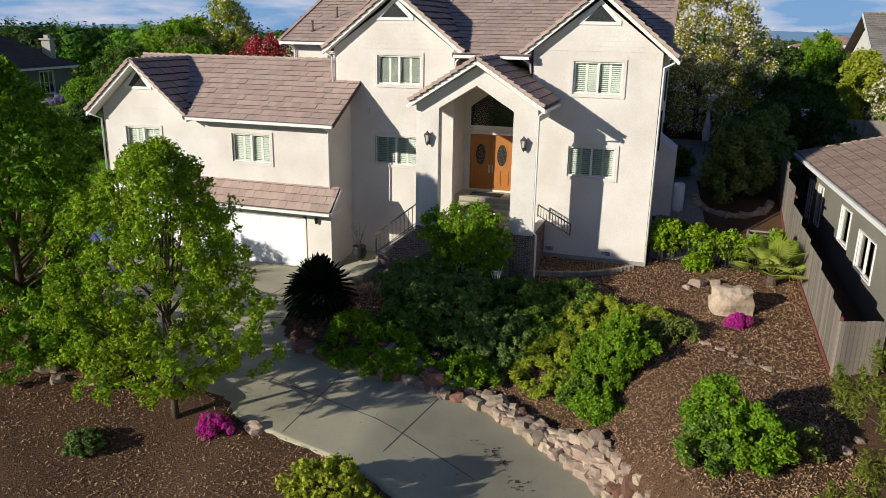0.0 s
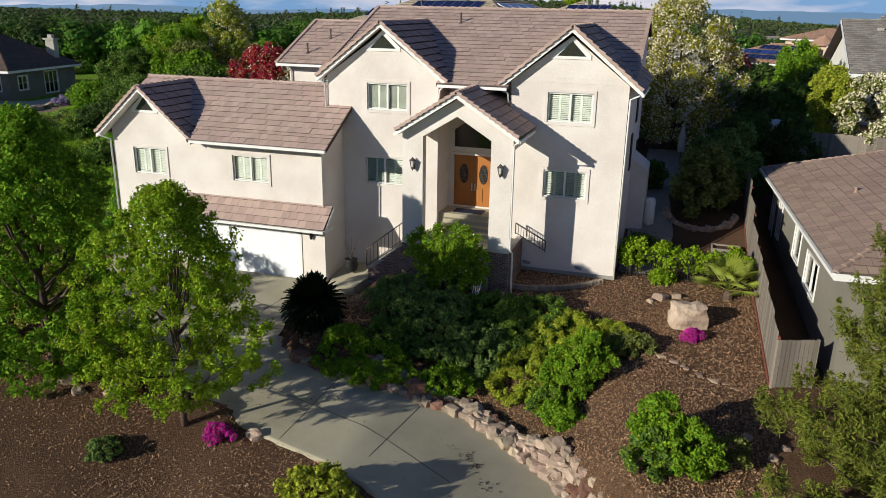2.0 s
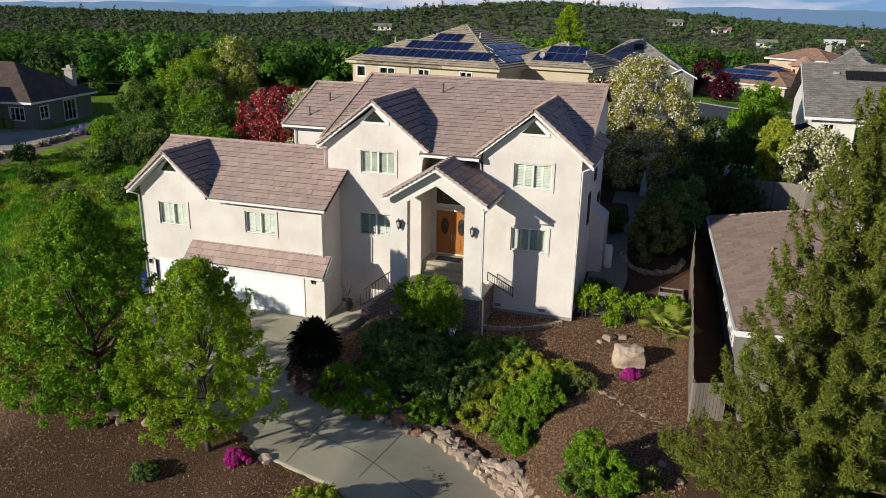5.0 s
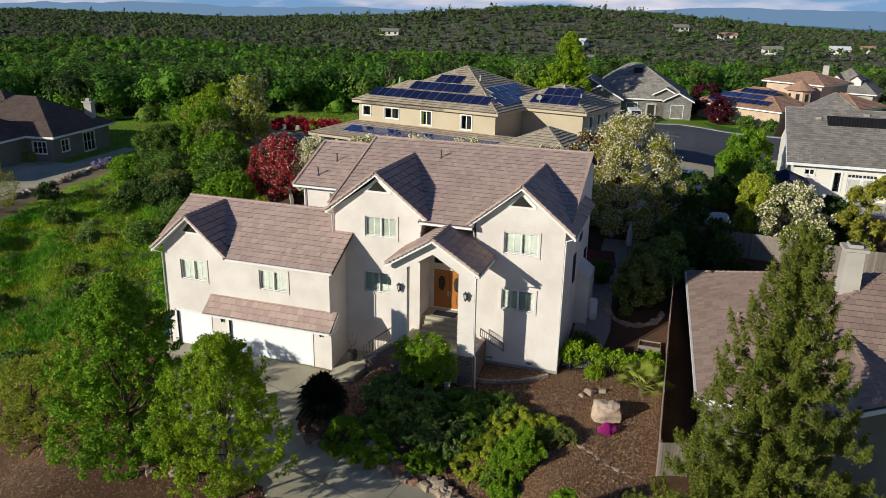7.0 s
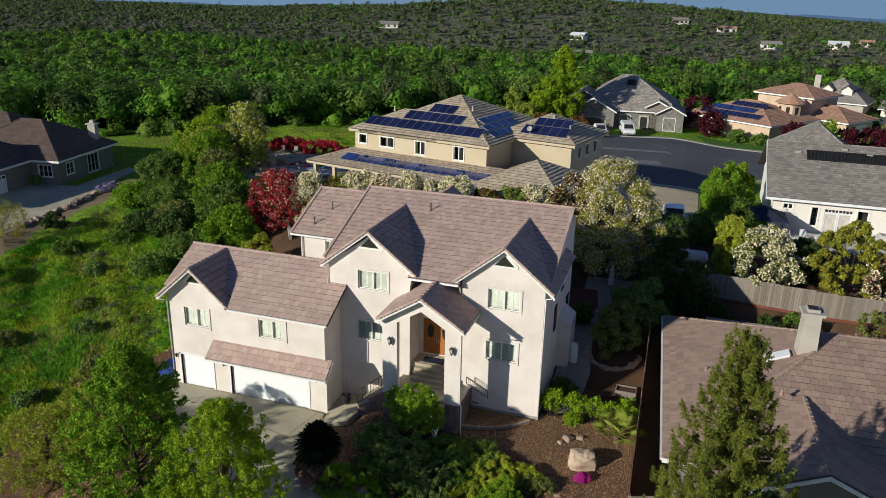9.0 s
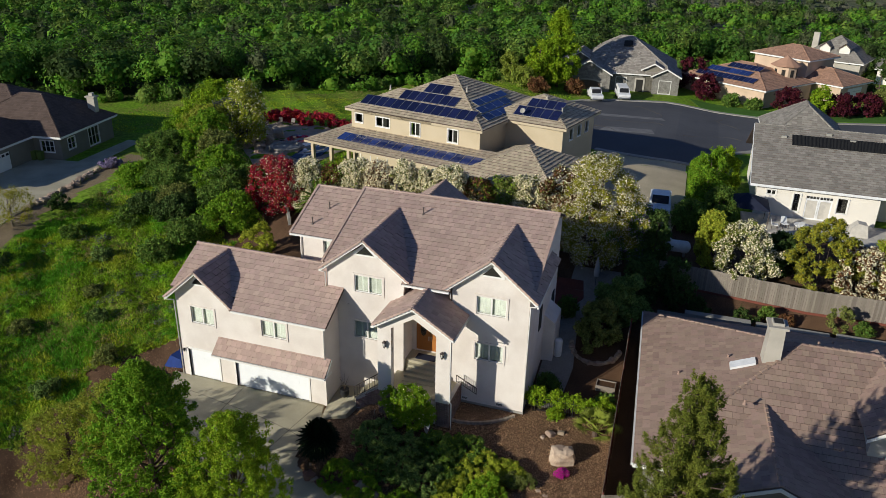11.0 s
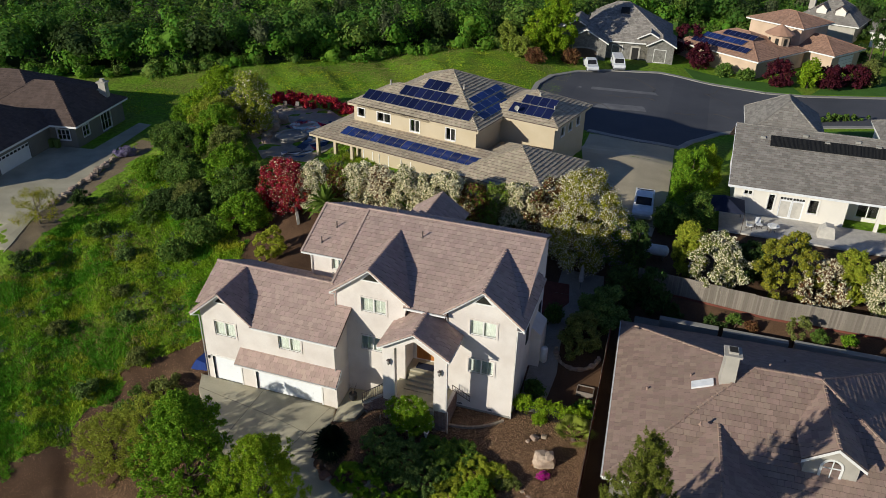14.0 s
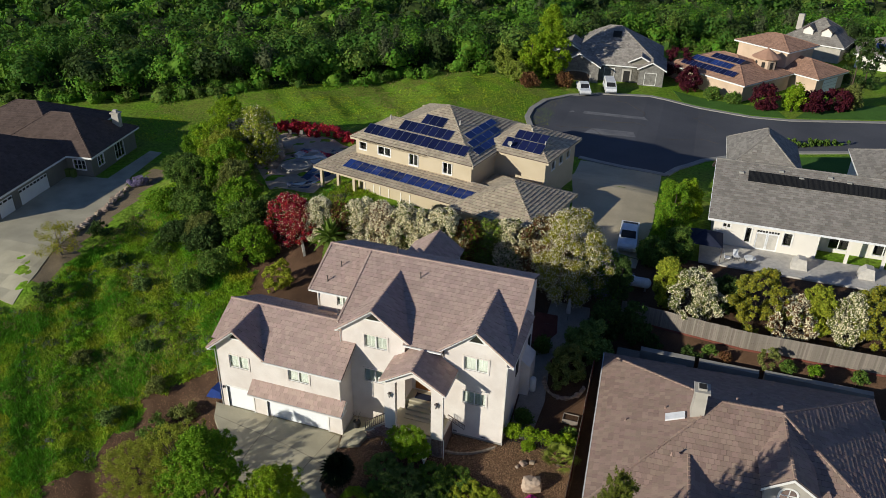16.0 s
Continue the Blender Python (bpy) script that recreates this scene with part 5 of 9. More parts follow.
# the dark sago palm, fronds arching from one crown
def sago_palm(at, reach, label, name="sago_palm", count=420, mat="sago", blade=0.15, droop=0.2, low=-0.25):
    ob = thing(name, at, label, "palm")
    part("trunk", Geo().lathe((at[0], at[1], at[2] - 0.1), [(0.22, 0), (0.26, 0.25), (0.24, 0.5), (0.1, 0.62)], 10), M["bark"], ob)
    r = np.random.default_rng(2)
    for i in range(count):
        a, e = i * 2.39996, low + (1.5 - low) * (i / count) ** 0.8
        ln = reach * r.uniform(0.85, 1.05)
        vs, fs = [], []
        n = 16
        side = np.array([-math.sin(a), math.cos(a), 0.0])
        for j in range(n + 1):
            s = j / n
            h = math.cos(e) * ln * s
            z = math.sin(e) * ln * s - droop * ln * s * s * math.cos(e)
            c = np.array([at[0] + h * math.cos(a), at[1] + h * math.sin(a), at[2] + 0.62 + z])
            wdt = blade * math.sin(math.pi * (0.1 + 0.88 * s)) * (1.0 if j % 2 else 0.55)
            vs += [tuple(c - side * wdt + (0, 0, 0.04)), tuple(c), tuple(c + side * wdt + (0, 0, 0.04))]
        for j in range(n):
            k = 3 * j
            fs += [(k, k + 1, k + 4, k + 3), (k + 1, k + 2, k + 5, k + 4)]
        g = Geo()
        g.v, g.f = vs, fs
        part("frond", g, M[mat], ob)
    return ob


sago_palm(on(-12.5, 24.25, 0.0), 1.42, "dark round sago palm in the mulch bed", blade=0.2, droop=0.28, low=-0.75)


def fan_palm(at, n, size, label):
    """Fan leaves, pleated, on stalks that leave one short trunk."""
    ob = thing("fan_palm", at, label, "palm")
    part("trunk", Geo().lathe((at[0], at[1], at[2] - 0.1), [(0.17, 0), (0.2, 0.2), (0.15, 0.5)], 9), M["bark"], ob)
    r = np.random.default_rng(4)
    for i in range(n):
        a, e = i * 2.39996 + 0.4, 0.2 + 1.2 * i / n
        out = np.array([math.cos(a) * math.cos(e), math.sin(a) * math.cos(e), math.sin(e)])
        root = np.array(at) + (0, 0, 0.4)
        hub = root + out * size * r.uniform(0.75, 1.05)
        leaf = part("leaf", *[Geo().bar(root, hub, 0.03)], M["palm"], ob)
        side = np.cross(out, (0, 0, 1.0))
        side /= np.linalg.norm(side)
        up = np.cross(side, out)
        vs, fs = [tuple(hub)], []
        m = 18
        for j in range(2 * m + 1):
            t = (j / (2 * m) - 0.5) * 3.4
            rad = size * (0.85 if j % 2 == 0 else 0.42) * (1 - 0.12 * abs(t))
            p = hub + (out * math.cos(t) + side * math.sin(t)) * rad + up * (0.03 if j % 2 else -0.02) - np.array([0, 0, 0.18 * rad * (1 + 0.4 * math.cos(t))])
            vs.append(tuple(p))
        fs = [(0, j, j + 1) for j in range(1, 2 * m + 1)]
        g = Geo()
        g.v, g.f = vs, fs
        part("fan", g, M["palm"], leaf)
    return ob


fan_palm(on(3.75, 30.0), 17, 1.0, "small fan palm with yellow-green pleated leaves")

# shrubs
shrub("rose_bush", on(-7.6, 27.0), 1.75, 0.85, 3.1, "pear_dark", 12000, 0.075, "tall rose bush with glossy leaves and a few pale blooms", 12, 280, (0.1, 0.24), extra=[("white_flower", 260, 0.075, "bloom"), ("pear", 9000, 0.07, "young_leaf")], top=0.0, belly=0.6, z0=0.2, stems=14)
bed_shrubs = [("rosemary", -8.9, 25.2, 1.6, 1.3, 1.65, "rosemary", 9000, 3.2, "large dark rosemary shrub in the bed"), ("rosemary", -7.0, 24.6, 1.6, 1.3, 1.85, "rosemary", 9500, 3.2, "large dark rosemary shrub in the bed"),
              ("rosemary", -5.4, 23.9, 1.5, 1.2, 1.35, "rosemary", 8000, 3.2, "large dark rosemary shrub in the bed"), ("sage_bush", -8.6, 23.6, 1.4, 0.8, 1.1, "mid_leaf", 6500, 2.2, "dense green shrub above the stones"),
              ("trailing_shrub", -10.4, 22.5, 1.3, 0.75, 0.85, "pear_dark", 7000, 1.7, "trailing green shrub spilling over the stones"), ("trailing_shrub", -8.7, 22.2, 1.6, 0.85, 0.95, "pear_dark", 8000, 1.7, "trailing green shrub spilling over the stones"),
              ("trailing_shrub", -6.3, 22.5, 1.2, 0.75, 1.05, "pear_dark", 5000, 1.7, "trailing green shrub spilling over the stones"), ("lavender", -5.3, 26.0, 1.5, 0.9, 1.0, "mid_leaf", 7000, 4.0, "upright green lavender clump in the bed"),
              ("lavender", -3.4, 26.2, 1.7, 0.9, 0.95, "mid_leaf", 7500, 4.0, "upright green lavender clump in the bed"), ("lavender", -4.1, 24.9, 1.3, 0.9, 0.95, "mid_leaf", 6000, 3.5, "upright green lavender clump in the bed"),
              ("golden_shrub", -2.3, 25.1, 1.7, 1.2, 1.0, "yellow_leaf", 9500, 3.4, "yellow-green feathery shrub in the bed"), ("golden_shrub", -3.6, 23.5, 1.5, 1.0, 0.9, "yellow_leaf", 8000, 3.4, "yellow-green feathery shrub in the bed"),
              ("golden_shrub", -0.9, 25.2, 1.5, 0.9, 0.85, "yellow_leaf", 6000, 2.4, "olive green feathery shrub in the bed"), ("myrtle", -1.55, 23.3, 1.25, 1.15, 1.95, "pear_dark", 9500, 1.7, "bushy green shrub in the mulch"),
              ("myrtle", -2.4, 22.5, 0.8, 0.6, 1.0, "mid_leaf", 3200, 1.7, "bushy green shrub in the mulch"), ("myrtle", -1.75, 21.75, 0.75, 0.6, 0.9, "pear_dark", 3600, 1.7, "low bright green shrub above the wall"),
              ("broom", 0.2, 24.9, 1.0, 0.65, 0.75, "olive_leaf", 3200, 2.4, "small olive green shrub in the mulch"), ("myrtle", 1.55, 18.75, 0.85, 0.8, 2.0, "pear_dark", 5200, 2.4, "bushy fresh green shrub in the mulch"), ("myrtle", 2.35, 18.2, 0.9, 0.8, 1.7, "pear_dark", 5200, 2.4, "bushy fresh green shrub in the mulch"), ("myrtle", 1.3, 17.9, 0.7, 0.6, 1.35, "mid_leaf", 2600, 2.4, "bushy fresh green shrub in the mulch"),
              ("broom", 3.6, 18.9, 0.6, 0.55, 0.95, "olive_leaf", 1100, 1.7, "sparse thin shrub in the mulch"), ("euonymus", -7.6, 14.9, 1.3, 0.8, 1.15, "yellow_leaf", 5200, 1.5, "yellow-green shrub at the drive edge"),
              ("low_shrub", -15.1, 14.8, 0.55, 0.5, 0.5, "rosemary", 1800, 1.7, "small blue-green shrub in the mulch"), ("low_shrub", -16.0, 17.3, 0.35, 0.3, 0.35, "bronze", 500, 1.7, "small bronze shrub in the mulch")]
for i, (nm, x, y, rx, ry, h, leaf, n, asp, lab) in enumerate(bed_shrubs):
    extra = {"golden_shrub": [("pear", n // 3, 0.06, "older_leaf")], "myrtle": [("pear", n // 3, 0.065, "young_leaf")], "trailing_shrub": [("pear", n // 4, 0.06, "young_leaf")], "lavender": [("pear", n // 4, 0.07, "young_leaf")]}.get(nm)
    shrub(nm, on(x, y), rx, ry, h, leaf, int(n * 1.4), 0.057 if nm != "euonymus" else 0.075, lab, 40 + i, max(30, n // 40), (0.08, 0.2) if h > 0.6 else (0.06, 0.13), extra=extra, aspect=asp, up=0.9 if nm in ("lavender", "golden_shrub") else 0.25, top=0.34)
for x, y, w, h, seed in ((-0.25, 31.3, 0.75, 1.75, 31), (1.2, 31.5, 0.85, 1.6, 32), (2.5, 31.6, 0.8, 1.5, 33), (3.8, 31.7, 0.8, 1.6, 34), (1.0, 31.0, 0.5, 0.6, 35)):
    shrub("vine", on(x, y), w, 0.4, h, "pear", 1700, 0.115, "leafy bright green vine on the iron fence", seed, 40, (0.16, 0.3), group="vines on the iron fence", aspect=1.2, z0=0.35 if h > 1 else 0.08)

# iron fence between house and boundary
fe = thing("iron_fence", on(1.9, 31.2), "black wrought iron garden fence with vines", "fence")
for i in range(46):
    x = -0.9 + i * 0.125
    b = on(x, 31.2)
    part("picket", Geo().bar(b, (b[0], b[1], b[2] + (1.15 if i % 12 else 1.3)), 0.018 if i % 12 else 0.045), M["black"], fe)
for h in (0.15, 1.05):
    part("rail", Geo().bar((-0.9, 31.2, on(-0.9, 31.2)[2] + h), (4.75, 31.2, on(4.75, 31.2)[2] + h), 0.03), M["black"], fe)

# weathered board fence on the boundary
def board_fence(label, points, height, board=0.145, mat="fence_wood", kick=True):
    """Upright boards, posts and rails along a line of points; the boards follow the ground in steps."""
    ob = thing("board_fence", on(*points[0]), label, "fence")
    r = np.random.default_rng(6)
    bw = data_mesh("board", Geo().box(0, 1, 0, 1, 0, 1).v, Geo().box(0, 1, 0, 1, 0, 1).f, M[mat])
    for (x0, y0), (x1, y1) in zip(points, points[1:]):
        ln = math.hypot(x1 - x0, y1 - y0)
        n = int(ln / board)
        a = math.atan2(y1 - y0, x1 - x0)
        for i in range(n):
            t = i / n
            px, py = x0 + (x1 - x0) * t, y0 + (y1 - y0) * t
            step = int(t * ln / 2.4) * 2.4 / ln
            zb = float(land_z(x0 + (x1 - x0) * step, y0 + (y1 - y0) * step))
            b = new("board", bw)
            b.parent = ob
            b.matrix_basis = Matrix.Translation(Vector((px, py, float(land_z(px, py)) + 0.04)) - Vector(ORIGIN[ob.name])) @ Matrix.Rotation(a, 4, "Z") @ Matrix.Diagonal(
                (board - 0.008, 0.02 + r.uniform(0, 0.006), zb + height - float(land_z(px, py)) + r.uniform(-0.012, 0.012), 1))
        m = max(1, int(ln / 2.4))
        s = Vector((-math.sin(a), math.cos(a), 0)) * 0.06
        for i in range(m + 1):
            t = i / m
            px, py = x0 + (x1 - x0) * t, y0 + (y1 - y0) * t
            z = float(land_z(px, py))
            part("post", Geo().bar(Vector((px, py, z - 0.1)) + s, Vector((px, py, z + height + 0.03)) + s, 0.09), M["red_wood" if kick else mat], ob)
            if i < m:
                qx, qy = x0 + (x1 - x0) * (i + 1) / m, y0 + (y1 - y0) * (i + 1) / m
                for h in (0.3, height - 0.25):
                    part("rail", Geo().bar(Vector((px, py, z + h)) + s * 0.8, Vector((qx, qy, z + h)) + s * 0.8, 0.04, 0.09), M["red_wood"], ob)
                if kick:
                    part("kick_board", Geo().bar(Vector((px, py, z + 0.08)) - s * 0.4, Vector((qx, qy, float(land_z(qx, qy)) + 0.08)) - s * 0.4, 0.03, 0.2), M["red_wood"], ob)
    return ob


board_fence("weathered grey board fence with red rails along the boundary", [(4.62, 39.4), (4.95, 23.6)], 1.85)
board_fence("weathered grey board gate panel by the wall", [(5.0, 23.5), (6.3, 23.95)], 1.75, kick=False)

# brick base of the porch and the stair wall: bricks laid one by one on a mortar core
brick_mesh = data_mesh("brick", Geo().box(0, 1, 0, 1, 0, 1).v, Geo().box(0, 1, 0, 1, 0, 1).f, M["brick"])


def brick_face(parent, p, q, z0, z1, slope=0.0, proud=0.02, limit=None):
    """Bricks on the outer face of a core, from p to q, up to a top that rises by slope."""
    p, q = Vector((*p, 0)), Vector((*q, 0))
    d = (q - p)
    ln = d.length
    a = math.atan2(d.y, d.x)
    z, row = z0, 0
    while z < z1 + slope * ln:
        u = -0.11 * (row % 2)
        while u < ln - 0.02:
            s, e = max(u, 0), min(u + 0.21, ln)
            if z + 0.065 < z1 + slope * s and e - s > 0.03:
                b = new("brick", brick_mesh)
                b.parent = parent
                b.matrix_basis = Matrix.Translation(p + d.normalized() * s + Vector((0, 0, z)) - Vector(ORIGIN[parent.name])) @ Matrix.Rotation(a, 4, "Z") @ Matrix.Diagonal((e - s - 0.01, 0.05, 0.064, 1)) @ Matrix.Translation((0, -proud / 0.05, 0))
            u += 0.22
        z += 0.078
        row += 1


core = part("brick_pier", Geo().prism([(-6.05, 27.88, 0.1), (-5.2, 27.88, 0.1), (-5.2, 30.58, 0.1), (-5.45, 30.58, 0.1), (-5.45, 28.5, 0.1), (-6.05, 28.5, 0.1)], (0, 0, 2.46)), M["mortar"], house, "brown brick pier under the porch")
brick_face(core, (-6.05, 27.88), (-5.2, 27.88), 0.3, 2.55)
brick_face(core, (-5.2, 27.9), (-5.2, 30.56), 0.45, 2.55)
core2 = part("brick_pier", Geo().box(-9.98, -9.0, 27.88, 28.5, 0.1, 2.56), M["mortar"], house, "brown brick pier under the porch")
brick_face(core2, (-9.98, 27.88), (-9.0, 27.88), 0.3, 2.55)
core3 = part("stair_wall", Geo().prism([(-11.9, 28.55, 0.2), (-9.95, 28.55, 0.2), (-9.95, 28.55, 2.45), (-11.9, 28.55, 0.95)], (0, 0.2, 0)), M["mortar"], house, "sloping brown brick wall beside the steps")
brick_face(core3, (-11.9, 28.55), (-9.95, 28.55), 0.3, 0.95, slope=0.77)
part("coping", Geo().prism([(-12.0, 28.5, 0.92), (-9.95, 28.5, 2.47), (-9.95, 28.5, 2.54), (-12.0, 28.5, 0.99)], (0, 0.3, 0)), M["curb"], house)
part("porch_base", Geo().box(-9.0, -6.05, 27.98, 28.4, 0.1, 2.3), M["mortar"], house)

# walk from the drive to the steps, planter edging, pot, mat
walkg = Geo()
walkg.prism([(-14.0, 28.3, 0.02), (-13.7, 26.9, -0.02), (-12.2, 27.6, 0.25), (-11.9, 28.7, 0.45), (-11.9, 30.6, 0.5), (-14.0, 30.6, 0.25)], (0, 0, -0.5))
tagged(part("walkway", walkg, M["concrete"], None, kind="structure"), "grey concrete walk to the front steps", "walkway")
pot = thing("plant_pot", (-13.1, 29.3, 0.36), "black glazed pot with a thin leafless shrub", "plant pot")
part("pot", Geo().lathe((-13.1, 29.3, 0.33), [(0.16, 0), (0.28, 0.12), (0.33, 0.38), (0.27, 0.55), (0.31, 0.62), (0.27, 0.62)], 16), M["black"], pot, smooth=True)
for i in range(9):
    a = i * 2.4
    part("twig", Geo().tube([(-13.1, 29.3, 0.9), (-13.1 + 0.12 * math.cos(a), 29.3 + 0.1 * math.sin(a), 1.35), (-13.1 + 0.38 * math.cos(a), 29.3 + 0.3 * math.sin(a), 1.7 + 0.05 * i)], [0.012, 0.008, 0.003], 5), M["bark"], pot)
edging = thing("planter_edging", on(-3.2, 29.2), "curved low block edging round a planting bed", "edging")
for i in range(26):
    t = i / 25
    x = -5.1 + 3.6 * t
    y = 28.55 + 1.55 * t ** 2.2
    z = float(land_z(x, y))
    part("block", Geo().bar((x - 0.07, y, z + 0.08), (x + 0.075, y + 0.05, z + 0.08), 0.14, 0.22), M["paver"], edging)
lone("garden_tap", Geo().tube([(-10.2, 27.7, 0.3), (-10.2, 27.7, 1.0), (-10.12, 27.7, 1.05)], [0.03, 0.03, 0.02], 7), M["metal"], (-10.2, 27.7, 0.4), "grey standpipe tap by the steps", "tap")
tr_ = thing("trellis", on(-6.35, 27.3), "small white fan trellis in the rose bush", "trellis")
for i in range(5):
    part("slat", Geo().bar((-6.35, 27.0, 0.5), (-6.6 + 0.13 * i, 26.9, 1.55), 0.03), M["white"], tr_)
part("slat", Geo().bar((-6.62, 26.88, 1.3), (-6.08, 26.88, 1.3), 0.03), M["white"], tr_)

# loose stones
for i in range(13):
    t = i / 12
    x, y = 1.2 + 2.7 * t + rr.uniform(-0.1, 0.1), 24.6 - 1.6 * t + rr.uniform(-0.1, 0.1)
    s = rr.uniform(0.10, 0.24)
    ob = tagged(new("stepping_stone", ROCKS[int(rr.integers(7))]), "pale flat stone half sunk in mulch", "stone", "stones across the mulch")
    ob.location, ob.scale, ob.rotation_euler = on(x, y, 0.03), (s * 1.2, s, s * 0.5), (0, 0, rr.uniform(0, 6))
for x, y, s in ((1.1, 29.3, 0.55), (1.7, 29.6, 0.4), (0.7, 28.9, 0.3), (-16.6, 17.1, 0.5), (-18.3, 17.0, 0.75), (-11.2, 17.3, 0.5), (-17.6, 16.6, 0.4), (4.1, 20.4, 0.3), (5.2, 20.2, 0.25), (4.8, 19.6, 0.3), (-14.3, 17.8, 0.3)):
    ob = tagged(new("garden_rock", ROCKS[int(rr.integers(7))]), "weathered rock lying in the mulch", "rock", "rocks in the mulch")
    ob.location, ob.scale, ob.rotation_euler = on(x, y, 0.1 * s), (s * 1.2, s, s * 0.7), (0.2, 0.1, rr.uniform(0, 6))


# bark chips over the beds, too many to count
def scatter(n, x0, x1, y0, y1, test, seed):
    r = np.random.default_rng(seed)
    x, y = r.uniform(x0, x1, n), r.uniform(y0, y1, n)
    k = test(x, y)
    return x[k], y[k]


def chips(name, x, y, size, mat, label, category, tall=0.5, seed=1):
    r = np.random.default_rng(seed)
    n = len(x)
    p = np.stack([x, y, land_z(x, y) + 0.015], 1)
    a = r.uniform(0, 2 * np.pi, n)
    s = (size * r.uniform(0.5, 1.5, n))[:, None]
    t = np.stack([np.cos(a), np.sin(a), r.normal(0, tall, n)], 1)
    b = np.stack([-np.sin(a), np.cos(a), r.normal(0, tall, n)], 1)
    v = np.stack([p - t * s - b * s * 0.3, p + t * s - b * s * 0.3, p + t * s * 0.8 + b * s * 0.35, p - t * s * 0.9 + b * s * 0.3], 1)
    v[:, :, 2] += 0.02
    ob = new(name, data_mesh(name, v.reshape(-1, 3), np.arange(4 * n).reshape(-1, 4), mat))
    return tagged(ob, label, category, kind="stuff")


def bed(x, y):
    return is_mulch(x, y) & ~on_drive(x, y) & ~((x > -14) & (x < -1) & (y > 30.5))


cxs, cys = scatter(330000, -26, 5, 9, 31.4, bed, 3)
fx, fy = scatter(90000, -38, -26, 8, 34, bed, 4)
cxs, cys = np.concatenate([cxs, fx]), np.concatenate([cys, fy])
thin = (cys > wall_y(cxs)) & (cxs > -14) | (np.random.default_rng(31).random(len(cxs)) < 0.30 + 0.2 * np.clip(wobble(cxs, cys, 1.3, 2.0), -1, 1))
cxs, cys = cxs[thin], cys[thin]
chips("bark_chips", cxs, cys, 0.027, M["chip"], "reddish brown bark chips over the beds", "mulch", 0.35)


# leaf litter and dried mud on the drive
lr = np.random.default_rng(23)
lx, ly = [], []
for px, py, sp, n in ((-4.4, 19.3, 0.12, 22), (-4.0, 19.0, 0.09, 22), (-5.0, 19.6, 0.12, 6), (-3.4, 18.1, 0.2, 18), (-9.5, 21.2, 0.5, 20), (-7.6, 18.4, 1.5, 16), (-12.0, 19.6, 1.2, 22)):
    lx.append(lr.normal(px, sp, n))
    ly.append(lr.normal(py, sp, n))
lx, ly = np.concatenate(lx), np.concatenate(ly)
n = len(lx)
ang = lr.uniform(0, 6.28, n)
sz = lr.uniform(0.02, 0.06, n)
lz = drive_z(lx, ly) + 0.036
corners = []
for k in range(4):
    c, q = np.cos(ang + k * 1.57), np.sin(ang + k * 1.57)
    corners.append(np.stack([lx + c * sz * (1.0 if k % 2 else 0.55), ly + q * sz * (1.0 if k % 2 else 0.55), lz + lr.uniform(0.0, 0.02, n)], 1))
litter = new("leaf_litter", data_mesh("leaf_litter", np.stack(corners, 1).reshape(-1, 3), np.arange(4 * n).reshape(-1, 4), M["mulch"]))
tagged(litter, "dried leaves and mud on the driveway", "leaf litter", kind="stuff")


# ---------------------------------------------------------------- neighbouring houses
def pane_window(h, u0, u1, z0, z1, m, lights=2, bars=0, trim=0.09):
    return window(h, u0, u1, z0, z1, m, trim=trim, trim_mat="white", lights=lights, shutters=False, bars=bars)


def hip_lines(x0, x1, y0, y1, ze, a, b):
    first = [((x0, y0, ze), a), ((x1, y1, ze), b), (a, b)]
    if x1 - x0 >= y1 - y0:
        return first + [((x0, y1, ze), a), ((x1, y0, ze), b)]
    return first + [((x1, y0, ze), a), ((x0, y1, ze), b)]


def hip_roof(h, name, x0, x1, y0, y1, ze, pitch, tile, m, width=0.4, course=0.42, label="", height=0.045, board="white"):
    s, (a, b) = hip(x0, x1, y0, y1, ze, pitch)
    d = roof(h, name, s, hip_lines(x0, x1, y0, y1, ze, a, b), tile, m=m, width=width, course=course, label=label, height=height)
    part("fascia", Geo().box(x0, x1, y0 - 0.02, y0 + 0.03, ze - 0.26, ze - 0.02).box(x0, x1, y1 - 0.03, y1 + 0.02, ze - 0.26, ze - 0.02)
         .box(x0 - 0.02, x0 + 0.03, y0, y1, ze - 0.26, ze - 0.02).box(x1 - 0.03, x1 + 0.02, y0, y1, ze - 0.26, ze - 0.02), M[board], d, m=m)
    return d


# the house beyond the boundary fence
NB = facing(5.4, 3, 40.8)
nb = thing("neighbour_house", (14.0, 30.0, 1.0), "single-storey grey stucco house with brown tiled hip roof", "house")
NBW = [(-12.55, -10.4, 1.9, 3.3, 2), (-8.95, -7.5, 2.2, 3.6, 1), (-3.95, -3.0, 1.85, 3.6, 1), (-1.9, -1.0, 1.2, 3.5, 1)]
walls(nb, "grey_wall", [("x", 0.62, 0.84, -16.7, -0.6, -0.8, 4.55, [w[:4] for w in NBW]), ("y", -0.84, -0.6, 0.84, 20.8, 0.8, 4.55), ("x", 20.6, 20.8, -16.7, -0.84, 0.5, 4.55),
                        ("y", -16.7, -16.5, 0.84, 20.6, -0.8, 4.55), ("y", -19.0, -18.8, 2.7, 10.5, -1.0, 4.55), ("x", 2.7, 2.9, -18.8, -16.7, -1.0, 4.55), ("x", 10.3, 10.5, -18.8, -16.7, -1.0, 4.55)], NB)
side = NB @ Matrix.Translation((0.62, 0, 0)) @ Matrix.Rotation(radians(-90), 4, "Z")
for a, b, z0, z1, k in NBW:
    pane_window(nb, -b, -a, z0, z1, side, k, trim=0.05)
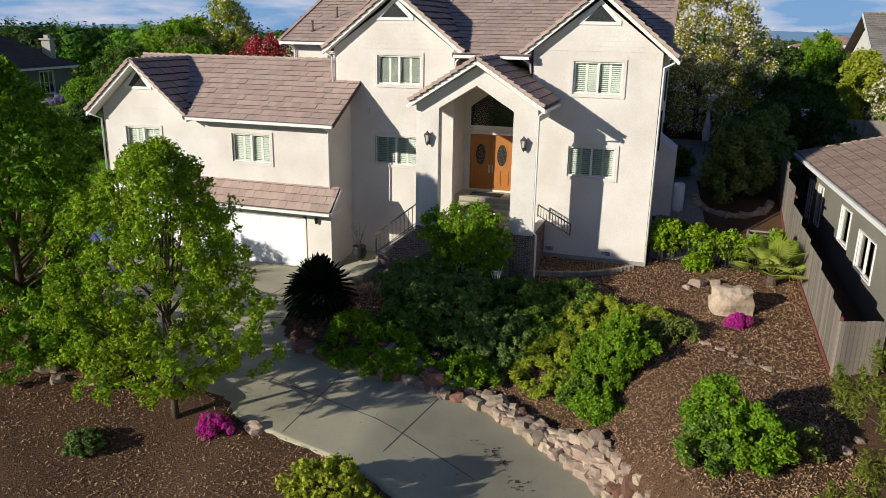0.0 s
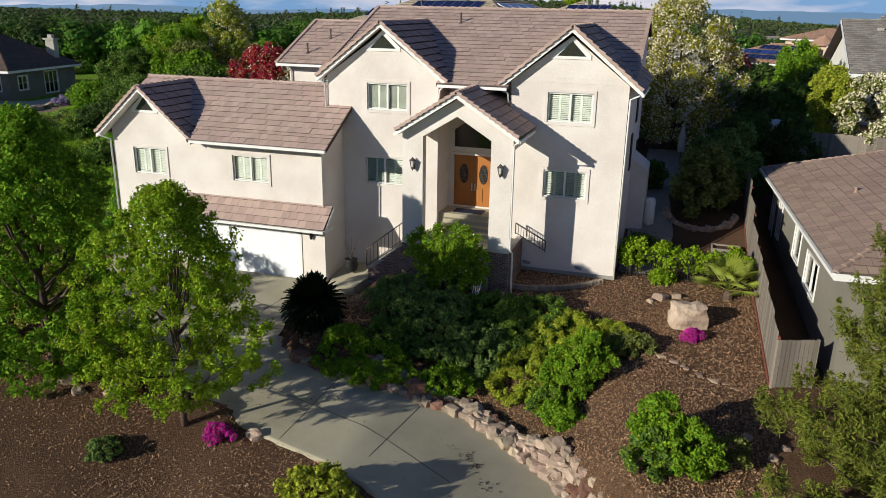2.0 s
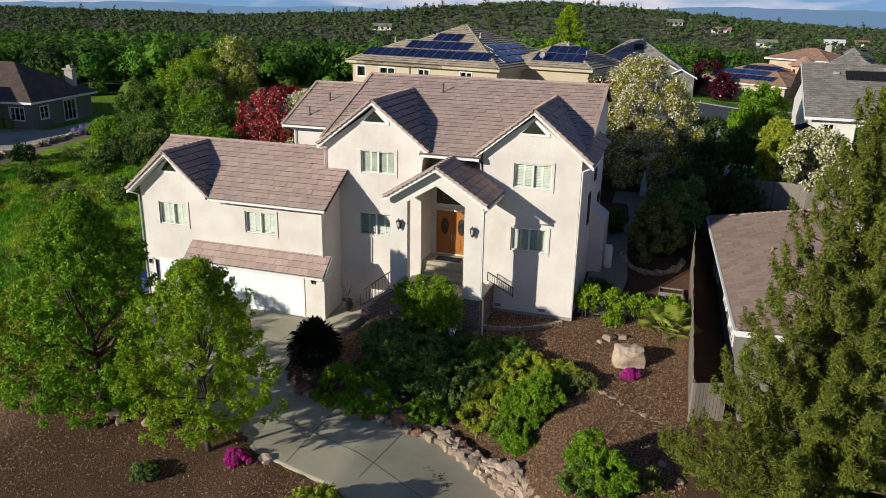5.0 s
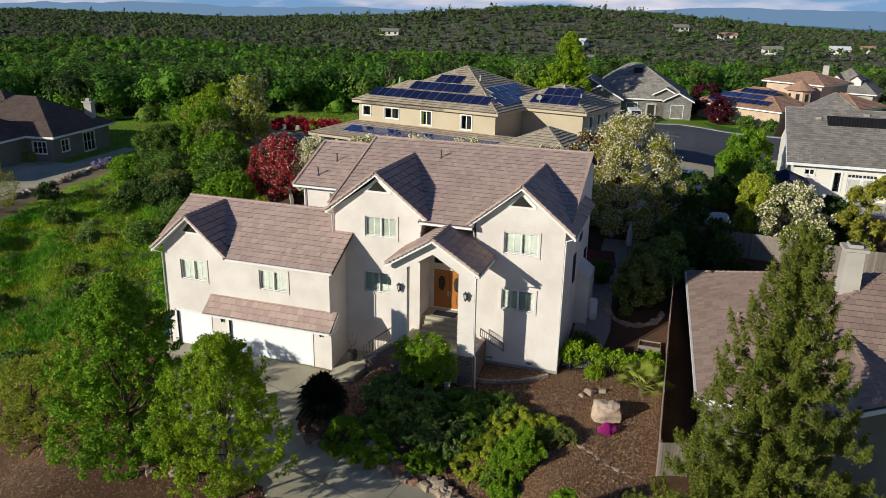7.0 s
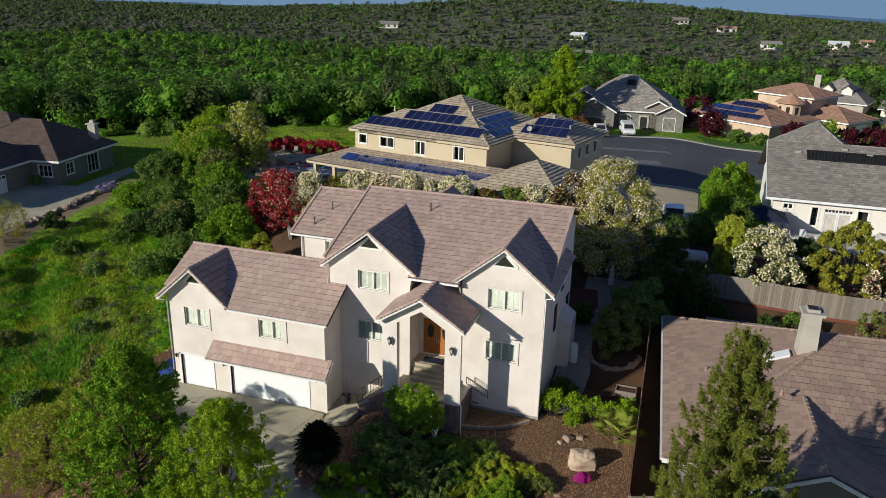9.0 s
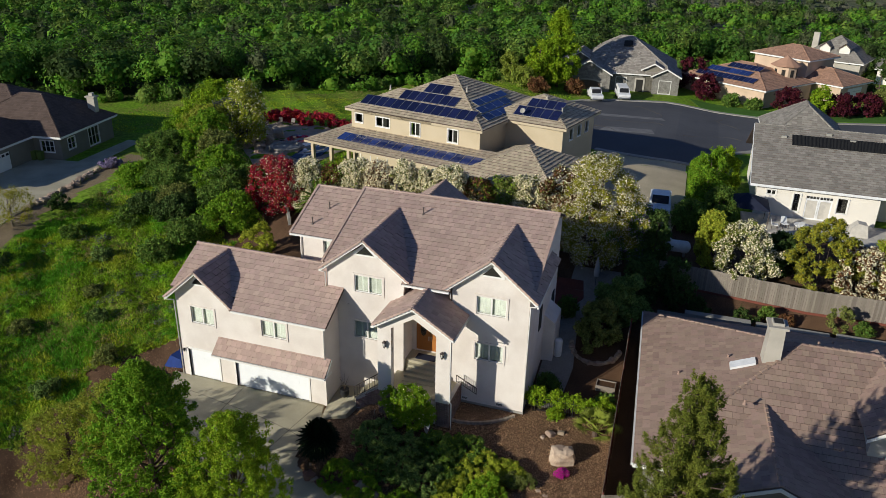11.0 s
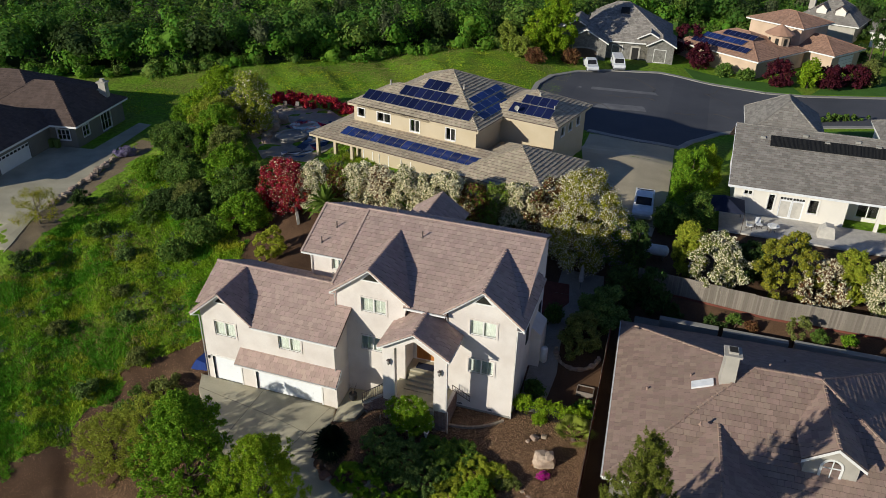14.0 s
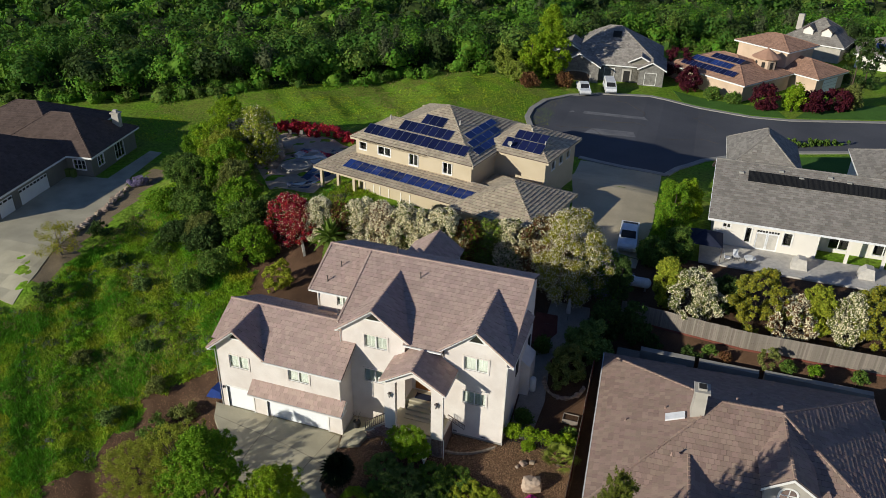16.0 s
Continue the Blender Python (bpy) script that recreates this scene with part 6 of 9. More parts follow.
hip_roof(nb, "hip_roof", 0, 21.4, -17.3, 0, 4.6, 0.435, M["tile_nb"], NB, 0.38, 0.41, height=0.075)
GW = gable("y", -19.6, -12.6, 2.1, 11.1, 4.6, 6.58)
roof(nb, "front_roof", GW, [((6.6, -19.6, 6.58), (6.6, -12.8, 6.58))], M["tile_nb"], m=NB, width=0.38, course=0.41)
part("gable_wall", Geo().prism([(2.7, -19.0, 4.55), (10.5, -19.0, 4.55), (6.6, -19.0, 6.32)], (0, 0.2, 0)), M["grey_wall"], nb, m=NB)
DG = gable("y", -15.0, -7.6, 11.1, 14.7, 6.95, 8.2)
dormer = roof(nb, "dormer_roof", DG, [((12.9, -15.0, 8.2), (12.9, -8.6, 8.2))], M["tile_nb"], m=NB, width=0.38, course=0.41)
part("dormer_wall", Geo().prism([(11.4, -14.7, 4.8), (14.4, -14.7, 4.8), (14.4, -14.7, 6.95), (12.9, -14.7, 8.05), (11.4, -14.7, 6.95)], (0, 4.6, 0)), M["chimney"], nb, m=NB)
arch = [(12.9 + 0.5 * math.cos(a), -14.72, 6.5 + 0.5 * math.sin(a)) for a in np.linspace(0, math.pi, 13)] + [(12.4, -14.72, 5.6), (13.4, -14.72, 5.6)]
big = [(12.9 + (p[0] - 12.9) * 1.3, -14.705, 6.4 + (p[2] - 6.4) * 1.2) for p in arch]
aw = part("arched_window", Geo().prism(big, (0, -0.05, 0)), M["white"], nb, "white framed arched window", m=NB)
part("lining", Geo().prism([(p[0], -14.757, p[2]) for p in arch], (0, -0.004, 0)), M["dark_gap"], aw, m=NB)
part("pane", sheet([(p[0], -14.767, p[2]) for p in arch][::-1]), M["glass"], aw, m=NB)
part("glazing_bar", Geo().box(12.87, 12.93, -14.79, -14.77, 5.6, 6.98).box(12.4, 13.4, -14.79, -14.77, 6.45, 6.51), M["white"], aw, m=NB)
for s in (-1, 1):
    part("bargeboard", Geo().prism([(12.9 + s * 1.8, -15.0, 6.70), (12.9 + s * 1.8, -15.0, 6.90), (12.9, -15.0, 8.14), (12.9, -15.0, 7.94)], (0, -0.04, 0)), M["white"], nb, m=NB)
ch = part("chimney", Geo().prism([(6.5, -10.0, 6.6), (7.5, -10.0, 6.6), (7.4, -10.0, 9.8), (6.6, -10.0, 9.8)], (0, 1.0, 0)), M["chimney"], nb, "grey stucco chimney", m=NB)
part("chimney_cap", Geo().box(6.45, 7.55, -10.1, -8.9, 9.8, 9.94).box(6.7, 7.3, -9.85, -9.15, 9.94, 10.1), M["chimney"], ch, m=NB)
part("flue", Geo().box(6.75, 7.25, -9.8, -9.2, 10.101, 10.11), M["dark_gap"], ch, m=NB)
sl = Geo().prism([(4.9, -10.1, 4.6 + 0.435 * 4.9 + 0.1), (6.2, -10.1, 4.6 + 0.435 * 6.2 + 0.1), (6.2, -10.1, 4.6 + 0.435 * 6.2 + 0.24), (4.9, -10.1, 4.6 + 0.435 * 4.9 + 0.24)], (0, 0.7, 0))
part("skylight", sl, M["white_metal"], nb, "white framed skylight", m=NB)
for x, y in ((4.9, -8.6), (2.2, -9.4), (5.4, -13.6), (11.2, -5.3), (9.8, -7.6)):
    z = 4.6 + 0.435 * (x if x < 9 else -y if y > -8 else 5)
    part("vent_pipe", Geo().lathe((x, y, z), [(0.12, -0.05), (0.06, 0.08), (0.055, 0.2), (0.075, 0.21), (0.075, 0.26)], 9), M["tile_nb"], nb, m=NB)
part("gutter", Geo().box(-0.12, 0.0, -17.3, 0.1, 4.46, 4.58), M["white"], nb, m=NB)
for s in (-1, 1):
    part("bargeboard", Geo().prism([(6.6 + s * 4.5, -19.6, 4.34), (6.6 + s * 4.5, -19.6, 4.54), (6.6, -19.6, 6.52), (6.6, -19.6, 6.32)], (0, -0.05, 0)), M["white"], nb, m=NB)
# the wing further along, whose corner comes into view late
hip_roof(nb, "wing_roof", 20.5, 32.0, -21.0, -7.5, 5.0, 0.42, M["tile_nb"], NB, 0.4, 0.42)
part("wing_wall", Geo().box(21.1, 31.4, -20.4, -8.1, 0.5, 4.95), M["chimney"], nb, m=NB)

# raised beds, paving and steps behind it
for i, (x0, x1, y0, y1, h) in enumerate(((8.3, 13.0, 43.9, 44.5, 3.5), (13.4, 18.4, 44.0, 44.6, 3.4), (18.9, 27.5, 44.2, 44.8, 3.4), (7.6, 30, 42.3, 42.5, 2.4))):
    lone("garden_wall", Geo().box(x0, x1, y0, y1, 0.8, h), M["curb"], ((x0 + x1) / 2, y0, 1.5), "low grey concrete bed wall", "garden wall", "bed walls behind the house")
for x0, x1, y0 in ((10.6, 12.4, 42.8), (16.6, 18.4, 43.0)):
    lone("raised_planter", Geo().box(x0, x1, y0, y0 + 0.12, 1, 2.9).box(x0, x1, y0 + 0.9, y0 + 1.02, 1, 2.9).box(x0, x0 + 0.12, y0, y0 + 1.0, 1, 2.9).box(x1 - 0.12, x1, y0, y0 + 1.0, 1, 2.9).box(x0, x1, y0, y0 + 1, 1, 2.4), M["curb"], ((x0 + x1) / 2, y0, 1.5), "square concrete raised planter", "planter")
board_fence("long weathered board fence with red kick boards", [(5.9, 48.0), (17.0, 47.1), (29.5, 47.2)], 1.95, 0.16)
shed = lone("shed", Geo().box(6.4, 8.2, 42.3, 43.4, 1.0, 3.3).prism([(6.3, 42.2, 3.3), (8.3, 42.2, 3.3), (8.3, 43.5, 3.55), (6.3, 43.5, 3.55)], (0, 0, 0.08)), M["fence_wood"], (7.3, 42.8, 1.5), "small grey board shed", "shed")

# the tan house with the solar roof
H2 = facing(-12.95, -13, 61.6)
h2 = thing("solar_house", (-18.0, 68.0, 5.3), "two-storey tan stucco house with solar panels", "house")
holes = [(-16.3, -15.3, 9.45, 10.45), (-13.5, -11.7, 9.4, 10.45), (-8.95, -7.75, 9.1, 10.5), (-4.3, -3.1, 9.1, 10.5)]
walls(h2, "tan_wall", [("y", 0.5, 0.72, -16.85, -0.5, 5.0, 10.95, holes), ("x", -16.85, -16.63, 0.72, 9, 5.0, 10.95), ("x", -0.72, -0.5, 0.72, 6.3, 5.0, 10.95), ("y", 15.2, 15.4, -16.6, -0.5, 5, 10.95),
                       ("y", 6.2, 6.4, -0.5, 6.1, 4.5, 10.95), ("x", 5.9, 6.1, 6.4, 14.8, 2.5, 10.95, [(8.0, 8.9, 9.2, 10.4), (10.2, 11.1, 9.2, 10.4), (12.4, 13.3, 9.2, 10.4)]), ("y", 14.8, 15.0, -0.5, 6.1, 3, 10.95)], H2)
for i, (u0, u1, z0, z1) in enumerate(holes):
    pane_window(h2, u0, u1, z0, z1, H2 @ Matrix.Translation((0, 0.5, 0)), 2 if i else 1)
right_face = H2 @ Matrix.Translation((6.1, 0, 0)) @ Matrix.Rotation(radians(90), 4, "Z")
for u0 in (8.0, 10.2, 12.4):
    pane_window(h2, u0, u0 + 0.9, 9.2, 10.4, right_face, 1)
hip_roof(h2, "main_roof", -16, 0, 0, 16, 11.0, 0.44, M["tile_tan"], H2, height=0.1, board="tan_wall")
hip_roof(h2, "left_roof", -17.35, -6, 0, 8.8, 11.0, 0.44, M["tile_tan"], H2, height=0.1, board="tan_wall")
hip_roof(h2, "wing_roof", -3, 6.63, 5.74, 15.5, 11.0, 0.44, M["tile_tan"], H2, height=0.1, board="tan_wall")
low = [[(-20.2, -3.8, 7.75), (7.5, -3.8, 7.75), (7.5, 0.7, 8.85), (-16.85, 0.7, 8.85)], [(-20.2, 8, 7.75), (-20.2, -3.8, 7.75), (-16.85, 0.7, 8.85), (-16.85, 8, 8.85)]]
roof(h2, "porch_roof", low, [((-20.2, -3.8, 7.75), (-16.85, 0.7, 8.85))], M["tile_tan"], m=H2, width=0.4, course=0.42, height=0.1)
part("fascia", Geo().box(-20.2, 7.5, -3.84, -3.78, 7.5, 7.73).box(-20.24, -20.18, -3.8, 8, 7.5, 7.73), M["tan_wall"], h2, m=H2)
hip_roof(h2, "garage_roof", -0.5, 10.2, -4.6, 6.6, 7.75, 0.44, M["tile_tan"], H2, height=0.1, board="tan_wall")
part("lower_wall", Geo().box(-14.5, 7.4, -2.4, -2.2, 4.6, 7.7).box(7.2, 7.4, -2.2, 6, 4.0, 7.7).box(0, 9.6, -4.0, -3.8, 4.6, 7.7).box(9.4, 9.6, -3.8, 6, 3.5, 7.7).box(-14.5, -14.3, -2.2, 0.5, 5, 7.7), M["tan_wall"], h2, m=H2)
for x in (-19.6, -17.0, -14.6):
    part("porch_post", Geo().box(x, x + 0.35, -3.4, -3.05, 4.6, 7.6), M["tan_wall"], h2, m=H2)
for x in (-13.4, -11.2, -8.2):
    pane_window(h2, x, x + 1.2, 5.4, 7.1, H2 @ Matrix.Translation((0, -2.4, 0)), 2)


def solar_field(h, m, corner, along, up, n, w, l, mat, first=0.0):
    """Panels in a row, each a framed slab of its own, lying on a slope."""
    along, up = Vector(along).normalized(), Vector(up).normalized()
    nrm = along.cross(up).normalized()
    if nrm.z < 0:
        nrm = -nrm
    for i in range(n):
        o = Vector(corner) + along * (i * w) + nrm * 0.10
        a, b = along * (w - 0.03), up * (l - 0.03)
        f = part("solar_panel", Geo().prism([o, o + a, o + a + b, o + b], nrm * 0.04), M["metal"], h, "dark blue solar panel", m=m)
        e = 0.03
        o2 = o + along * e + up * e + nrm * 0.041
        a2, b2 = along * (w - 0.03 - 2 * e), up * (l - 0.03 - 2 * e)
        part("cell_sheet", Geo().prism([o2, o2 + a2, o2 + a2 + b2, o2 + b2], nrm * 0.003), mat, f, m=m)


fu = (0, 1, 0.44)
solar_field(h2, H2, (-16.0, 1.0, 11.44), (1, 0, 0), fu, 14, 1.02, 1.68, M["solar"])
solar_field(h2, H2, (-12.0, 2.7, 12.19), (1, 0, 0), fu, 7, 1.02, 1.68, M["solar"])
solar_field(h2, H2, (-9.8, 4.3, 12.90), (1, 0, 0), fu, 3, 1.02, 1.68, M["solar"])
solar_field(h2, H2, (-0.8, 2.6, 11.36), (0, 1, 0), (-1, 0, 0.44), 4, 1.7, 1.02, M["solar_bright"])
solar_field(h2, H2, (-1.85, 3.2, 11.83), (0, 1, 0), (-1, 0, 0.44), 4, 1.7, 1.02, M["solar_bright"])
solar_field(h2, H2, (-2.9, 4.2, 12.3), (0, 1, 0), (-1, 0, 0.44), 4, 1.7, 1.02, M["solar_bright"])
solar_field(h2, H2, (0.1, 6.6, 11.40), (1, 0, 0), fu, 5, 1.02, 1.68, M["solar"])
solar_field(h2, H2, (0.9, 8.2, 12.10), (1, 0, 0), fu, 4, 1.02, 1.5, M["solar"])
solar_field(h2, H2, (-16.6, -2.6, 8.05), (1, 0, 0), (0, 1, 0.244), 22, 1.03, 1.68, M["solar_bright"])
dish = part("satellite_dish", Geo().lathe((0, 0, 0), [(0.02, 0), (0.14, 0.015), (0.25, 0.055), (0.29, 0.10), (0.27, 0.10), (0.14, 0.035), (0.01, 0.02)], 14), M["curb"], h2, m=H2 @ Matrix.Translation((1.2, 6.6, 12.0)) @ Matrix.Rotation(radians(60), 4, "X"))
part("dish_arm", Geo().bar((1.2, 6.8, 11.4), (1.2, 6.6, 12.0), 0.05), M["metal"], h2, m=H2)
for x, y, z in ((-14.0, 4.0, 12.8), (-5.0, 5.5, 13.5), (2.5, 9.8, 12.8), (5.0, 8.2, 12.1)):
    part("vent_pipe", Geo().lathe((x, y, z - 0.1), [(0.16, 0), (0.08, 0.2), (0.08, 0.5), (0.12, 0.55)], 8), M["chimney"], h2, m=H2)

# the white house with the grey shingle roof
gh = thing("white_house", (20.0, 69.0, 4.9), "white stucco house with grey shingle roof", "house")
GH = facing(0, 0)
walls(gh, "white_wall", [("y", 64.7, 64.9, 13.6, 24.2, 4.6, 8.1, [(14.5, 15.3, 7.0, 7.5), (16.9, 17.5, 5.6, 7.4), (18.0, 20.3, 5.0, 7.3), (20.7, 21.6, 5.9, 7.4)]),
                         ("y", 67.2, 67.4, 24.2, 36.0, 4.6, 8.1, [(25.6, 27.6, 5.2, 7.2), (30, 32, 5.2, 7.2)]), ("x", 24.0, 24.2, 64.9, 67.2, 4.6, 8.1), ("x", 13.6, 13.8, 64.9, 79.0, 4.6, 8.1), ("y", 78.8, 79.0, 13.8, 36, 4.6, 8.1)])
part("gable_wall", Geo().prism([(13.6, 64.7, 8.1), (13.6, 79.0, 8.1), (13.6, 71.9, 11.75)], (0.2, 0, 0)), M["white_wall"], gh)
for u0, u1, z0, z1, k in ((14.5, 15.3, 7.0, 7.5, 2), (16.9, 17.5, 5.6, 7.4, 1), (20.7, 21.6, 5.9, 7.4, 1)):
    pane_window(gh, u0, u1, z0, z1, front(64.7), k)
for u0 in (18.0, 19.16):
    d = part("french_door", ring(Geo(), u0 + 0.12, u0 + 1.02, 5.12, 6.85, 0.12, 64.74, 64.8), M["white_metal"], gh, "white glazed french door")
    part("pane", Geo().box(u0 + 0.12, u0 + 1.02, 64.77, 64.78, 5.12, 6.85), M["cloth"], d)
    for k in range(4):
        part("transom_pane", Geo().box(u0 + 0.04 + k * 0.28, u0 + 0.26 + k * 0.28, 64.74, 64.76, 7.04, 7.26), M["dark_gap"], d)
part("door_head", Geo().box(18.0, 20.3, 64.76, 64.8, 6.97, 7.33), M["white_metal"], gh)
for u0, u1 in ((25.6, 27.6), (30, 32)):
    pane_window(gh, u0, u1, 5.2, 7.2, front(67.2), 2)
for x in (27.0, 30.5, 34.5):
    part("porch_post", Geo().box(x, x + 0.3, 64.6, 64.9, 4.6, 8.0), M["white_wall"], gh)
GS = gable("x", 12.9, 36.5, 64.1, 79.6, 8.1, 12.0, 71.9)
roof(gh, "main_roof", GS, [((12.9, 71.9, 12.0), (36.5, 71.9, 12.0))], M["shingle"], width=0.5, course=0.32)
hip_roof(gh, "rear_roof", 14.4, 23.0, 76.5, 87.5, 9.3, 0.75, M["shingle"], Matrix(), 0.5, 0.32)
part("rear_wall", Geo().box(14.8, 22.6, 77.0, 87.0, 3.5, 9.3), M["white_wall"], gh)
part("bargeboard", Geo().prism([(12.88, 64.1, 7.85), (12.88, 71.9, 11.75), (12.88, 71.9, 12.0), (12.88, 64.1, 8.1)], (-0.05, 0, 0)), M["white_metal"], gh)
part("fascia", Geo().box(12.9, 36.5, 64.05, 64.1, 7.86, 8.1), M["white_metal"], gh)
sp = Vector((0, 7.8, 3.9)).normalized()
for i in range(14):
    o = Vector((16.4 + i * 1.24, 69.35, 8.1 + 0.5 * 5.25 + 0.08))
    c = part("pool_heater_panel", Geo().prism([o, o + Vector((1.22, 0, 0)), o + Vector((1.22, 0, 0)) + sp * 1.5, o + sp * 1.5], (0, -0.02, 0.05)), M["black"], gh, "black ribbed pool heating panel")
    rib = Geo()
    for k in range(10):
        p = o + Vector((0.06 + k * 0.12, -0.03, 0.06))
        rib.bar(p, p + sp * 1.5, 0.05)
    part("rib", rib, M["rubber"], c)
for x, y in ((15.4, 70.2), (19.5, 71.0), (21.6, 70.4), (24.5, 71.0), (26.4, 70.6)):
    part("roof_vent", Geo().box(x, x + 0.5, y, y + 0.3, 8.1 + 0.5 * (y - 64.1), 8.1 + 0.5 * (y - 64.1) + 0.28), M["curb"], gh)
part("patio", Geo().box(12.5, 36, 59.8, 64.7, 3.6, 4.98), M["cloth"], gh)
hip_roof(thing("grey_cottage", (36.0, 93.0, 2.0), "pale house with grey shingle roof", "house"), "roof", 31, 42, 84, 97, 6.4, 0.5, M["shingle"], Matrix(), 0.5, 0.4)
part("wall", Geo().box(31.6, 41.4, 84.6, 96.4, 1.4, 6.3), M["white_wall"], bpy.data.objects["grey_cottage"])

# the dark-roofed house across the hillside
LH = facing(-64.3, 9, 59.1)
lh = thing("hillside_house", (-72.0, 60.0, 2.5), "grey-brown stucco house with dark hip roof", "house")
hip_roof(lh, "right_roof", -15, 0, 0, 12.2, 5.5, 0.6, M["tile_dark"], LH)
hip_roof(lh, "garage_roof", -21.5, -3.6, -14.5, 3.4, 5.5, 0.56, M["tile_dark"], LH)
hip_roof(lh, "rear_roof", -24, -6, 2.0, 17, 5.5, 0.5, M["tile_dark"], LH)
walls(lh, "grey_wall", [("x", -0.75, -0.55, 0.6, 11.6, 2.2, 5.4, [(2.0, 3.4, 3.4, 4.8), (6.2, 8.4, 2.7, 5.0)]), ("y", 0.6, 0.8, -4.2, -0.75, 2.2, 5.4, [(-3.2, -1.5, 3.4, 4.8)]),
                        ("x", -4.4, -4.2, -13.9, 0.6, 2.2, 5.4, [(-13.0, -10.4, 2.4, 4.6), (-9.2, -3.6, 2.4, 4.6)]), ("y", 11.4, 11.6, -21, -0.75, 2.2, 5.4), ("y", -13.9, -13.7, -21, -4.4, 2.2, 5.4)], LH)
east = LH @ Matrix.Translation((-0.55, 0, 0)) @ Matrix.Rotation(radians(90), 4, "Z")
pane_window(lh, 2.0, 3.4, 3.4, 4.8, east, 2, 1)
pane_window(lh, 6.2, 8.4, 2.7, 5.0, east, 3, 1)
pane_window(lh, -3.2, -1.5, 3.4, 4.8, LH @ Matrix.Translation((0, 0.6, 0)), 3, 1)
for a, b in ((-13.0, -10.4), (-9.2, -3.6)):
    d = part("garage_door", Geo().box(-4.32, -4.28, a, b, 2.4, 4.6), M["white"], lh, "white panelled garage door", m=LH)
    n = int((b - a) / 0.7)
    for i in range(n):
        y0 = a + (b - a) * i / n
        part("light", Geo().box(-4.28, -4.265, y0 + 0.12, y0 + (b - a) / n - 0.12, 4.15, 4.42), M["dark_gap"], d, m=LH)
chl = part("chimney", Geo().box(-2.2, -1.2, 9.4, 10.2, 5.6, 8.2), M["chimney"], lh, m=LH)
part("chimney_cap", Geo().box(-2.35, -1.05, 9.25, 10.35, 8.2, 8.38).box(-1.95, -1.45, 9.55, 10.05, 8.38, 8.75), M["chimney"], chl, m=LH)
for x in (-3.0, -2.2):
    b = thing("wheelie_bin", tuple(LH @ Vector((x - 0.9, 0.1, 2.5))), "dark green wheeled bin by the wall", "bin")
    part("body", Geo().prism([(x - 1.2, -0.2, 2.5), (x - 0.7, -0.2, 2.5), (x - 0.65, -0.2, 3.5), (x - 1.25, -0.2, 3.5)], (0, 0.55, 0)), M["rosemary"], b, m=LH)
    part("lid", Geo().box(x - 1.28, x - 0.62, -0.25, 0.4, 3.5, 3.58), M["rosemary"], b, m=LH)

# the stone-faced house and the clay-roofed house across the road
h3 = thing("stone_house", (-6.0, 138.0, 2.0), "house faced in grey ledgestone with dark roof", "house")
H3 = facing(-6.0, 4, 132.0)
part("wall", Geo().box(-9.5, 9.0, 0.0, 16, 1.0, 5.6), M["stone_wall"], h3, m=H3)
hip_roof(h3, "main_roof", -10.2, 9.6, -0.6, 17, 5.5, 0.62, M["shingle_dark"], H3)
for x0, x1, y0, ze, face in ((-9.8, -2.2, -2.4, 5.4, "stone_wall"), (5.2, 9.8, -1.2, 5.4, "stone_wall"), (-11.6, -4.6, 0.6, 6.6, "grey_wall"), (3.4, 7.2, 0.0, 6.3, "grey_wall")):
    c = (x0 + x1) / 2
    zr = ze + (x1 - x0) / 2 * 0.62
    roof(h3, "gable_roof", gable("y", y0 - 0.5, 7.5, x0 - 0.4, x1 + 0.4, ze, zr), [((c, y0 - 0.5, zr), (c, 6.5, zr))], M["shingle_dark"], m=H3, width=0.5, course=0.45)
    part("gable_wall", Geo().prism([(x0, y0, 1.0), (x1, y0, 1.0), (x1, y0, ze), (c, y0, zr - 0.2), (x0, y0, ze)], (0, 2.6, 0)), M[face], h3, m=H3)
    for s in (-1, 1):
        e = (x1 - x0) / 2 + 0.4
        part("bargeboard", Geo().prism([(c + s * e, y0 - 0.5, ze - 0.25), (c + s * e, y0 - 0.5, ze), (c, y0 - 0.5, zr), (c, y0 - 0.5, zr - 0.25)], (0, -0.06, 0)), M["white"], h3, m=H3)
door_arch = [(-6.3 + 2.5 * math.cos(a), -2.46, 3.5 + 0.7 * math.sin(a)) for a in np.linspace(0, math.pi, 11)] + [(-8.8, -2.46, 1.6), (-3.8, -2.46, 1.6)]
part("garage_door", Geo().prism(door_arch, (0, 0.05, 0)), M["bark"], h3, "dark brown arched garage door", m=H3)
part("garage_arch", Geo().prism([(-6.3 + (p[0] + 6.3) * 1.12, -2.44, 1.6 + (p[2] - 1.6) * 1.1) for p in door_arch], (0, 0.03, 0)), M["curb"], h3, m=H3)
pane_window(h3, -1.2, 0.6, 2.4, 4.6, H3, 2, 2)
pane_window(h3, 6.4, 8.4, 2.4, 4.6, H3 @ Matrix.Translation((0, -1.2, 0)), 3, 2)
part("front_door", Geo().box(2.4, 3.6, -0.06, -0.01, 1.8, 4.4), M["dark_gap"], h3, m=H3)
part("door_surround", ring(Geo(), 2.4, 3.6, 1.8, 4.4, 0.3, -0.12, -0.02), M["chimney"], h3, m=H3)
part("skylight", Geo().prism([(-0.6, 5.4, 9.30), (1.0, 5.4, 9.30), (1.0, 6.8, 10.16), (-0.6, 6.8, 10.16)], (0, -0.05, 0.1)), M["dark_gap"], h3, m=H3)

